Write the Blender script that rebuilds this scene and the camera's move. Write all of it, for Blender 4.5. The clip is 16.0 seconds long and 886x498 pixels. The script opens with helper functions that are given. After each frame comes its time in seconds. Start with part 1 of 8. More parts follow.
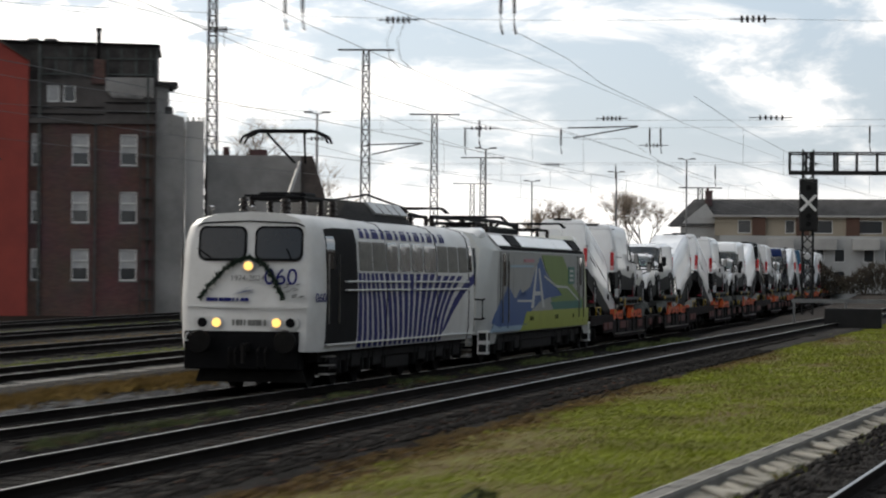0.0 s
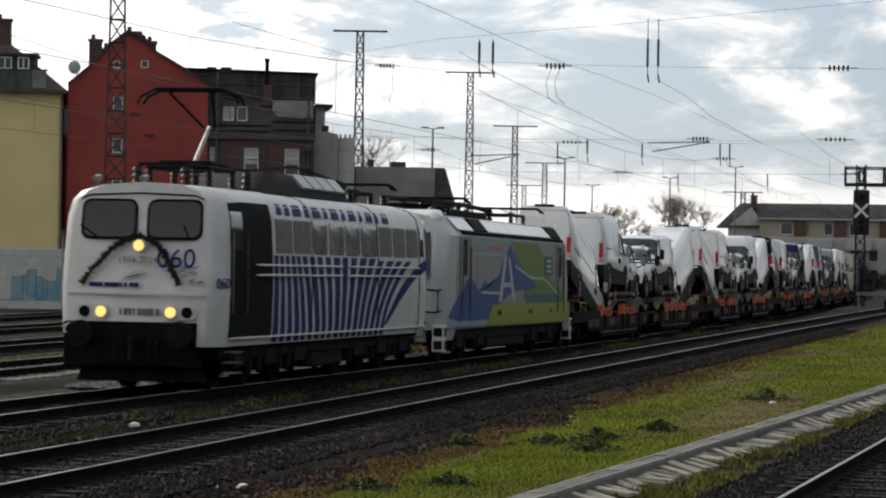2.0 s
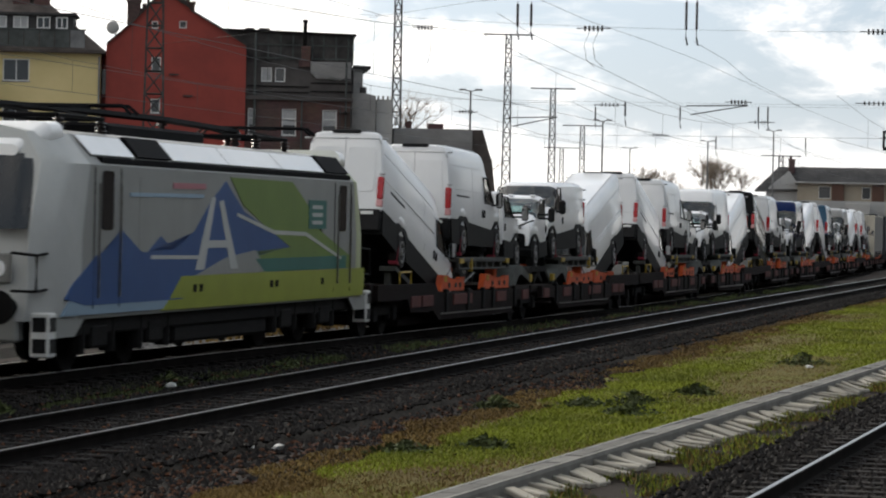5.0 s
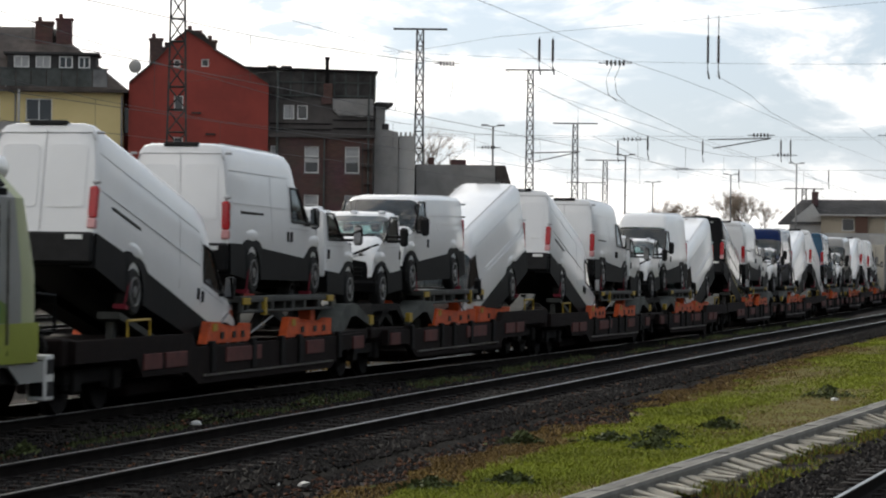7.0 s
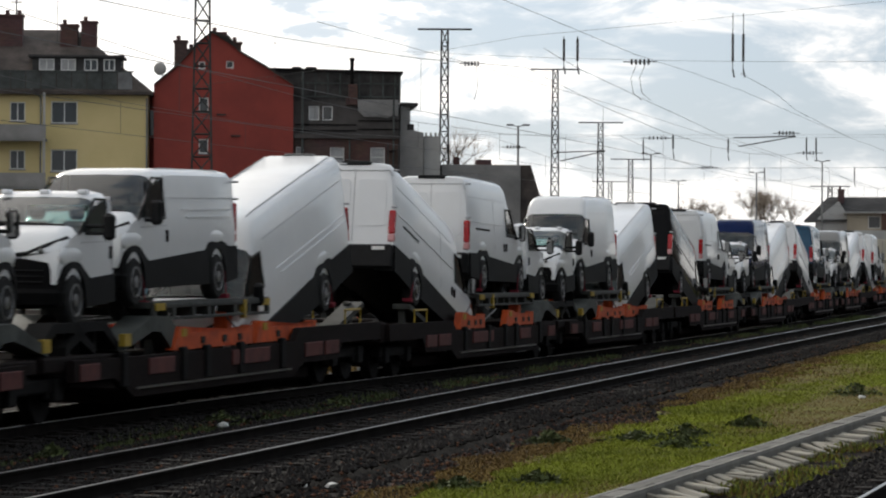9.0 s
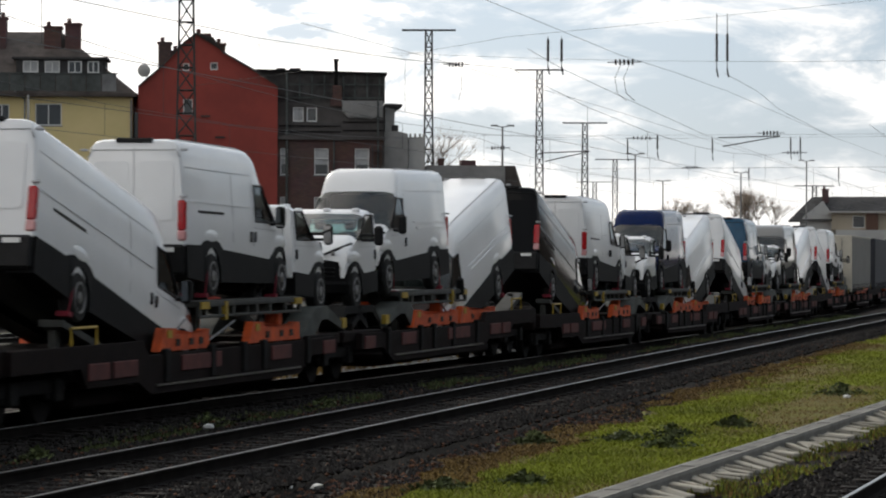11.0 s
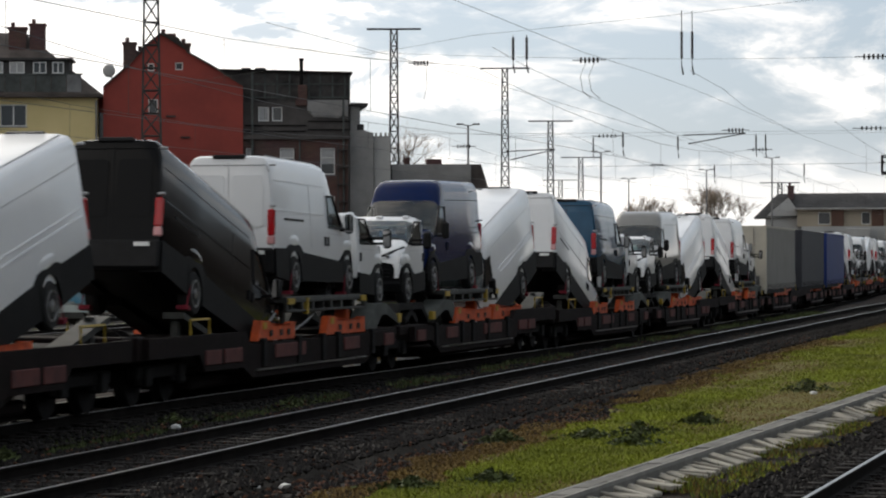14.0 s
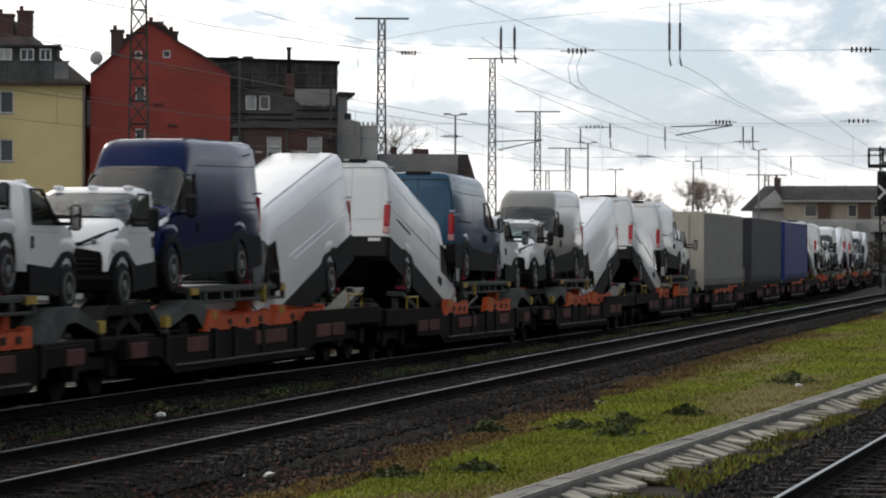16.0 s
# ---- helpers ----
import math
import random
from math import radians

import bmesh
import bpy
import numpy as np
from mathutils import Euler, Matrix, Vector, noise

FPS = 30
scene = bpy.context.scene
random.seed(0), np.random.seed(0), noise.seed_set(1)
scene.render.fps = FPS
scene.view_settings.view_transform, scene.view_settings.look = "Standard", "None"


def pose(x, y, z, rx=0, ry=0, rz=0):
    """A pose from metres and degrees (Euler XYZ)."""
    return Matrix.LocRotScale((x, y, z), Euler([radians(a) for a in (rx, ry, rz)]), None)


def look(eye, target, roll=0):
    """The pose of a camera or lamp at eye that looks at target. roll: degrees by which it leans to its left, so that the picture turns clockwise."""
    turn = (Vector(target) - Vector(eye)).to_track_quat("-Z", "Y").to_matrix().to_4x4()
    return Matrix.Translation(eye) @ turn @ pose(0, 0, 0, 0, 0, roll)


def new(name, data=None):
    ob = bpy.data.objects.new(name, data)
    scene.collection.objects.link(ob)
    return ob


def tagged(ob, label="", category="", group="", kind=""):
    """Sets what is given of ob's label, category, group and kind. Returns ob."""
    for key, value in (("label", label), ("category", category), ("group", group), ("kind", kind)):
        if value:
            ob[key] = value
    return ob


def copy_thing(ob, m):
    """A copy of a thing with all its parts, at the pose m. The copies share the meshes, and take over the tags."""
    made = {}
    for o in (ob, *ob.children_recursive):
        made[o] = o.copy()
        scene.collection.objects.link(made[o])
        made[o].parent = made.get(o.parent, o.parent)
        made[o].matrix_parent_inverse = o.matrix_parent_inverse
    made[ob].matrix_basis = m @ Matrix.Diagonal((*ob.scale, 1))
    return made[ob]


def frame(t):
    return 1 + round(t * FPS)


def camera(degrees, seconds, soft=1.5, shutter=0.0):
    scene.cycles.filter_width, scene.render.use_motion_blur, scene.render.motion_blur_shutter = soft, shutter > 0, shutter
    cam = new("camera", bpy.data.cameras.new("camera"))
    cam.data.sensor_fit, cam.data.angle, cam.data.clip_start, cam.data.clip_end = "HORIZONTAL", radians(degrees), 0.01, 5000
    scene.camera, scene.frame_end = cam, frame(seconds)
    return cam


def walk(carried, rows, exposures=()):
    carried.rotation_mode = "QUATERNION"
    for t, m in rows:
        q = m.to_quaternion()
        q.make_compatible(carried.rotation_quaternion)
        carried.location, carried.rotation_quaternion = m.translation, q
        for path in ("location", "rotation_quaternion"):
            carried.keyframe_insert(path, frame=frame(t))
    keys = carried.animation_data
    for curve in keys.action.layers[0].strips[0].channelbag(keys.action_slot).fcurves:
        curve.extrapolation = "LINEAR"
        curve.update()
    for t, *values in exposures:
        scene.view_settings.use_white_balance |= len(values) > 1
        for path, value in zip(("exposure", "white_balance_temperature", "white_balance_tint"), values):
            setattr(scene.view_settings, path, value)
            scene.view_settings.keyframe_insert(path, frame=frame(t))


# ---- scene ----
cam = camera(15.484, 16.0, soft=2.05, shutter=0.4)
EYE = 2.406
PATH = [
    (0.0, pose(0.00, 27.00, EYE, 90.149, -0.429, 11.730)),
    (0.1, pose(0.00, 23.40, EYE, 90.160, -0.586, 11.680)),
    (0.2, pose(0.00, 19.80, EYE, 90.171, -0.742, 11.630)),
    (0.3, pose(0.00, 16.20, EYE, 90.182, -0.899, 11.580)),
    (0.4, pose(0.00, 12.60, EYE, 90.165, -1.024, 11.490)),
    (0.5, pose(0.00, 9.00, EYE, 90.149, -1.148, 11.401)),
    (0.6, pose(0.00, 5.50, EYE, 90.176, -1.243, 11.323)),
    (0.7, pose(0.00, 2.40, EYE, 90.203, -1.338, 11.246)),
    (0.8, pose(0.00, 0.70, EYE, 90.178, -1.291, 11.302)),
    (0.9, pose(0.00, 0.00, EYE, 90.153, -1.243, 11.358)),
    (1.0, pose(0.00, 0.00, EYE, 90.128, -1.196, 11.414)),
    (1.5, pose(0.00, 0.00, EYE, 90.046, -1.338, 11.681)),
    (2.0, pose(0.00, 0.00, EYE, 90.073, -0.932, 11.880)),
    (2.5, pose(0.00, 0.00, EYE, 89.940, -0.944, 12.106)),
    (3.0, pose(0.00, 0.00, EYE, 89.479, -1.286, 12.412)),
    (3.5, pose(0.00, 0.00, EYE, 89.317, -1.496, 12.465)),
    (4.0, pose(0.00, 0.00, EYE, 89.267, -1.419, 12.446)),
    (6.5, pose(0.00, 0.00, EYE, 89.844, -0.885, 12.853)),
    (7.0, pose(0.00, 0.00, EYE, 90.017, -0.737, 12.946)),
    (7.5, pose(0.00, 0.00, EYE, 90.119, -0.714, 13.017)),
    (8.0, pose(0.00, 0.00, EYE, 90.099, -0.700, 13.184)),
    (8.5, pose(0.00, 0.00, EYE, 90.010, -0.543, 13.310)),
    (9.0, pose(0.00, 0.00, EYE, 90.015, -0.361, 13.402)),
    (11.5, pose(0.00, 0.00, EYE, 90.041, -0.110, 13.064)),
    (12.0, pose(0.00, 0.00, EYE, 90.054, -0.031, 13.052)),
    (12.5, pose(0.00, 0.00, EYE, 90.050, -0.052, 13.038)),
    (13.0, pose(0.00, 0.00, EYE, 89.968, 0.211, 12.954)),
    (13.5, pose(0.00, 0.00, EYE, 90.002, 0.260, 12.675)),
    (14.0, pose(0.00, 0.00, EYE, 90.010, 0.159, 12.541)),
    (14.5, pose(0.00, 0.00, EYE, 90.011, -0.090, 12.525)),
    (15.0, pose(0.00, 0.00, EYE, 89.921, -0.144, 12.504)),
    (15.5, pose(0.00, 0.00, EYE, 89.889, -0.158, 12.410)),
    (16.0, pose(0.00, 0.00, EYE, 89.832, -0.245, 12.302)),
]
walk(cam, PATH, exposures=[(0.0, 0.28), (0.5, 0.42), (1.0, 0.40), (1.5, 0.22), (2.5, 0.12), (4.0, 0.3), (7.5, 0.40), (8.3, 0.26), (9.0, 0.22), (12.0, 0.23), (14.5, 0.16), (15.0, 0.20), (16.0, 0.32)])

# ---- world and sun ----
SUN_EL, SUN_AZ = radians(24), radians(-38)   # azimuth from +y towards +x
world = bpy.data.worlds.new("sky")
scene.world = world
world.use_nodes = True


def build_sky():
    nt = world.node_tree
    nt.nodes.clear()
    out = nt.nodes.new("ShaderNodeOutputWorld")
    bg = nt.nodes.new("ShaderNodeBackground")
    sky = nt.nodes.new("ShaderNodeTexSky")
    sky.sky_type = "NISHITA"
    sky.sun_disc = False
    sky.sun_elevation, sky.sun_rotation = SUN_EL, SUN_AZ
    co = nt.nodes.new("ShaderNodeTexCoord")
    flat = nt.nodes.new("ShaderNodeMapping")
    flat.inputs["Scale"].default_value = (3.2, 3.2, 9.0)
    flat.inputs["Location"].default_value = (1.7, 0.9, 0.15)
    n1 = nt.nodes.new("ShaderNodeTexNoise")
    n1.inputs["Scale"].default_value = 5.2
    n1.inputs["Detail"].default_value = 7
    n1.inputs["Roughness"].default_value = 0.6
    n1.inputs["Distortion"].default_value = 0.4
    ramp = nt.nodes.new("ShaderNodeValToRGB")
    ramp.color_ramp.elements[0].position = 0.45
    ramp.color_ramp.elements[1].position = 0.60
    shade = nt.nodes.new("ShaderNodeValToRGB")
    shade.color_ramp.elements[0].position = 0.45
    shade.color_ramp.elements[0].color = (0.62, 0.66, 0.70, 1)
    shade.color_ramp.elements[1].position = 0.60
    shade.color_ramp.elements[1].color = (1.065, 1.03, 0.99, 1)
    # thicker, brighter cloud towards the sun
    sep = nt.nodes.new("ShaderNodeSeparateXYZ")
    west = nt.nodes.new("ShaderNodeMapRange")
    west.inputs["From Min"].default_value = -0.30
    west.inputs["From Max"].default_value = -0.185
    west.inputs["To Min"].default_value = 1.0
    west.inputs["To Max"].default_value = 0.0
    low = nt.nodes.new("ShaderNodeMapRange")
    low.inputs["From Min"].default_value = 0.015
    low.inputs["From Max"].default_value = 0.035
    low.inputs["To Min"].default_value = 0.85
    low.inputs["To Max"].default_value = 0.0
    m1 = nt.nodes.new("ShaderNodeMath")
    m1.operation = "MAXIMUM"
    m2 = nt.nodes.new("ShaderNodeMath")
    m2.operation = "MAXIMUM"
    blue = nt.nodes.new("ShaderNodeMix")
    blue.data_type = "RGBA"
    blue.blend_type = "MULTIPLY"
    blue.inputs["Factor"].default_value = 1.0
    blue.inputs["B"].default_value = (0.045, 0.050, 0.068, 1)
    mix = nt.nodes.new("ShaderNodeMix")
    mix.data_type = "RGBA"
    link = nt.links.new
    # the half of the sky round the sun is the bright one
    dot = nt.nodes.new("ShaderNodeVectorMath")
    dot.operation = "DOT_PRODUCT"
    dot.inputs[1].default_value = (math.sin(SUN_AZ) * math.cos(SUN_EL), math.cos(SUN_AZ) * math.cos(SUN_EL), math.sin(SUN_EL))
    glow = nt.nodes.new("ShaderNodeMapRange")
    glow.interpolation_type = "SMOOTHSTEP"
    glow.inputs["From Min"].default_value = -0.5
    glow.inputs["From Max"].default_value = 0.95
    glow.inputs["To Min"].default_value = 1.0
    glow.inputs["To Max"].default_value = 1.12
    near = nt.nodes.new("ShaderNodeMapRange")
    near.interpolation_type = "SMOOTHSTEP"
    near.inputs["From Min"].default_value = 0.72
    near.inputs["From Max"].default_value = 0.90
    near.inputs["To Min"].default_value = 0.86
    near.inputs["To Max"].default_value = 1.05
    both = nt.nodes.new("ShaderNodeMath")
    both.operation = "MULTIPLY"
    link(dot.outputs["Value"], near.inputs["Value"])
    link(glow.outputs["Result"], both.inputs[0])
    link(near.outputs["Result"], both.inputs[1])
    link(co.outputs["Generated"], dot.inputs[0])
    link(dot.outputs["Value"], glow.inputs["Value"])
    link(both.outputs[0], bg.inputs["Strength"])
    link(co.outputs["Generated"], flat.inputs["Vector"])
    link(flat.outputs["Vector"], n1.inputs["Vector"])
    link(n1.outputs["Fac"], ramp.inputs["Fac"])
    link(co.outputs["Generated"], sep.inputs["Vector"])
    wob = nt.nodes.new("ShaderNodeMath")
    wob.operation = "MULTIPLY_ADD"
    wob.inputs[1].default_value = -0.55
    link(n1.outputs["Fac"], wob.inputs[0])
    shift = nt.nodes.new("ShaderNodeMath")
    shift.inputs[1].default_value = 0.275
    link(sep.outputs["X"], shift.inputs[0])
    link(shift.outputs[0], wob.inputs[2])
    link(wob.outputs[0], west.inputs["Value"])
    link(sep.outputs["Z"], low.inputs["Value"])
    link(ramp.outputs["Color"], m1.inputs[0])
    link(west.outputs["Result"], m1.inputs[1])
    link(m1.outputs[0], m2.inputs[0])
    link(low.outputs["Result"], m2.inputs[1])
    white = nt.nodes.new("ShaderNodeMath")
    white.operation = "MAXIMUM"
    edge = nt.nodes.new("ShaderNodeMath")
    edge.operation = "MAXIMUM"
    link(west.outputs["Result"], edge.inputs[0])
    link(low.outputs["Result"], edge.inputs[1])
    link(n1.outputs["Fac"], white.inputs[0])
    link(edge.outputs[0], white.inputs[1])
    link(white.outputs[0], shade.inputs["Fac"])
    link(m2.outputs[0], mix.inputs["Factor"])
    pale = nt.nodes.new("ShaderNodeMix")
    pale.data_type = "RGBA"
    pale.inputs["Factor"].default_value = 0.7
    pale.inputs["B"].default_value = (0.46, 0.555, 0.64, 1)
    link(sky.outputs["Color"], blue.inputs["A"])
    link(blue.outputs["Result"], pale.inputs["A"])
    link(pale.outputs["Result"], mix.inputs["A"])
    link(shade.outputs["Color"], mix.inputs["B"])
    link(mix.outputs["Result"], bg.inputs["Color"])
    link(bg.outputs["Background"], out.inputs["Surface"])


build_sky()
sun = new("sun", bpy.data.lights.new("sun", "SUN"))
sun.data.energy, sun.data.angle, sun.data.color = 1.6, radians(4.0), (1.0, 0.93, 0.82)
sun.matrix_world = look((0, 0, 0), (-math.sin(SUN_AZ) * math.cos(SUN_EL), -math.cos(SUN_AZ) * math.cos(SUN_EL), -math.sin(SUN_EL)))

# ---- materials ----


def mat(name, color, rough=0.6, metal=0.0, vary=0.12, scale=3.0, bump=0.0, bump_scale=40.0, color2=None, emit=None, coat=0.0, island=0.0, per_object=0.0, spec=0.3):
    m = bpy.data.materials.new(name)
    m.use_nodes = True
    nt = m.node_tree
    b = nt.nodes["Principled BSDF"]
    b.inputs["Roughness"].default_value = rough
    b.inputs["Metallic"].default_value = metal
    b.inputs["Specular IOR Level"].default_value = spec
    b.inputs["Coat Weight"].default_value = coat
    b.inputs["Coat Roughness"].default_value = 0.08
    if emit:
        b.inputs["Emission Color"].default_value = (*emit[:3], 1)
        b.inputs["Emission Strength"].default_value = emit[3]
    co = nt.nodes.new("ShaderNodeTexCoord")
    big = nt.nodes.new("ShaderNodeTexNoise")
    big.inputs["Scale"].default_value = scale
    big.inputs["Detail"].default_value = 6
    big.inputs["Roughness"].default_value = 0.65
    nt.links.new(co.outputs["Object"], big.inputs["Vector"])
    c2 = color2 or tuple(max(0.0, c * (1 - 2.2 * vary)) for c in color)
    ramp = nt.nodes.new("ShaderNodeValToRGB")
    ramp.color_ramp.elements[0].position, ramp.color_ramp.elements[1].position = 0.32, 0.66
    ramp.color_ramp.elements[0].color = (*c2, 1)
    ramp.color_ramp.elements[1].color = (*color, 1)
    nt.links.new(big.outputs["Fac"], ramp.inputs["Fac"])
    last = ramp.outputs["Color"]
    if island or per_object:
        src = nt.nodes.new("ShaderNodeNewGeometry" if island else "ShaderNodeObjectInfo")
        rng = nt.nodes.new("ShaderNodeMapRange")
        k = island or per_object
        rng.inputs["To Min"].default_value, rng.inputs["To Max"].default_value = 1 - k, 1 + k
        nt.links.new(src.outputs["Random Per Island" if island else "Random"], rng.inputs["Value"])
        mul = nt.nodes.new("ShaderNodeVectorMath")
        mul.operation = "SCALE"
        nt.links.new(last, mul.inputs[0])
        nt.links.new(rng.outputs["Result"], mul.inputs["Scale"])
        last = mul.outputs["Vector"]
    nt.links.new(last, b.inputs["Base Color"])
    if bump:
        fine = nt.nodes.new("ShaderNodeTexNoise")
        fine.inputs["Scale"].default_value = bump_scale
        fine.inputs["Detail"].default_value = 4
        nt.links.new(co.outputs["Object"], fine.inputs["Vector"])
        bp = nt.nodes.new("ShaderNodeBump")
        bp.inputs["Strength"].default_value = bump
        bp.inputs["Distance"].default_value = 0.02
        nt.links.new(fine.outputs["Fac"], bp.inputs["Height"])
        nt.links.new(bp.outputs["Normal"], b.inputs["Normal"])
    return m


def glass(name, color, rough=0.05):
    m = mat(name, color, rough, 0.0, 0.1, 1.0, spec=0.5)
    return m


def pane_glass(name, tint):
    """Thin tinted glass: clear straight on, glossy at a slant."""
    m = bpy.data.materials.new(name)
    m.use_nodes = True
    nt = m.node_tree
    nt.nodes.clear()
    out = nt.nodes.new("ShaderNodeOutputMaterial")
    mix = nt.nodes.new("ShaderNodeMixShader")
    clear = nt.nodes.new("ShaderNodeBsdfTransparent")
    clear.inputs["Color"].default_value = (*tint, 1)
    gloss = nt.nodes.new("ShaderNodeBsdfGlossy")
    gloss.inputs["Roughness"].default_value = 0.03
    fr = nt.nodes.new("ShaderNodeFresnel")
    fr.inputs["IOR"].default_value = 1.62
    nt.links.new(fr.outputs["Fac"], mix.inputs["Fac"])
    nt.links.new(clear.outputs[0], mix.inputs[1])
    nt.links.new(gloss.outputs[0], mix.inputs[2])
    nt.links.new(mix.outputs[0], out.inputs["Surface"])
    return m


def brick_mat(name, c1, c2, mortar):
    m = bpy.data.materials.new(name)
    m.use_nodes = True
    nt = m.node_tree
    b = nt.nodes["Principled BSDF"]
    b.inputs["Roughness"].default_value = 0.9
    co = nt.nodes.new("ShaderNodeTexCoord")
    mp = nt.nodes.new("ShaderNodeMapping")
    mp.inputs["Rotation"].default_value = (radians(90), 0, 0)
    br = nt.nodes.new("ShaderNodeTexBrick")
    br.inputs["Color1"].default_value, br.inputs["Color2"].default_value, br.inputs["Mortar"].default_value = (*c1, 1), (*c2, 1), (*mortar, 1)
    br.inputs["Scale"].default_value = 1.0
    br.inputs["Brick Width"].default_value, br.inputs["Row Height"].default_value, br.inputs["Mortar Size"].default_value = 0.25, 0.075, 0.006
    ns = nt.nodes.new("ShaderNodeTexNoise")
    ns.inputs["Scale"].default_value, ns.inputs["Detail"].default_value = 0.6, 6
    mx = nt.nodes.new("ShaderNodeMix")
    mx.data_type, mx.blend_type = "RGBA", "MULTIPLY"
    mx.inputs["Factor"].default_value = 0.6
    nt.links.new(co.outputs["Object"], mp.inputs["Vector"])
    nt.links.new(mp.outputs["Vector"], br.inputs["Vector"])
    nt.links.new(co.outputs["Object"], ns.inputs["Vector"])
    nt.links.new(br.outputs["Color"], mx.inputs["A"])
    nt.links.new(ns.outputs["Color"], mx.inputs["B"])
    nt.links.new(mx.outputs["Result"], b.inputs["Base Color"])
    return m


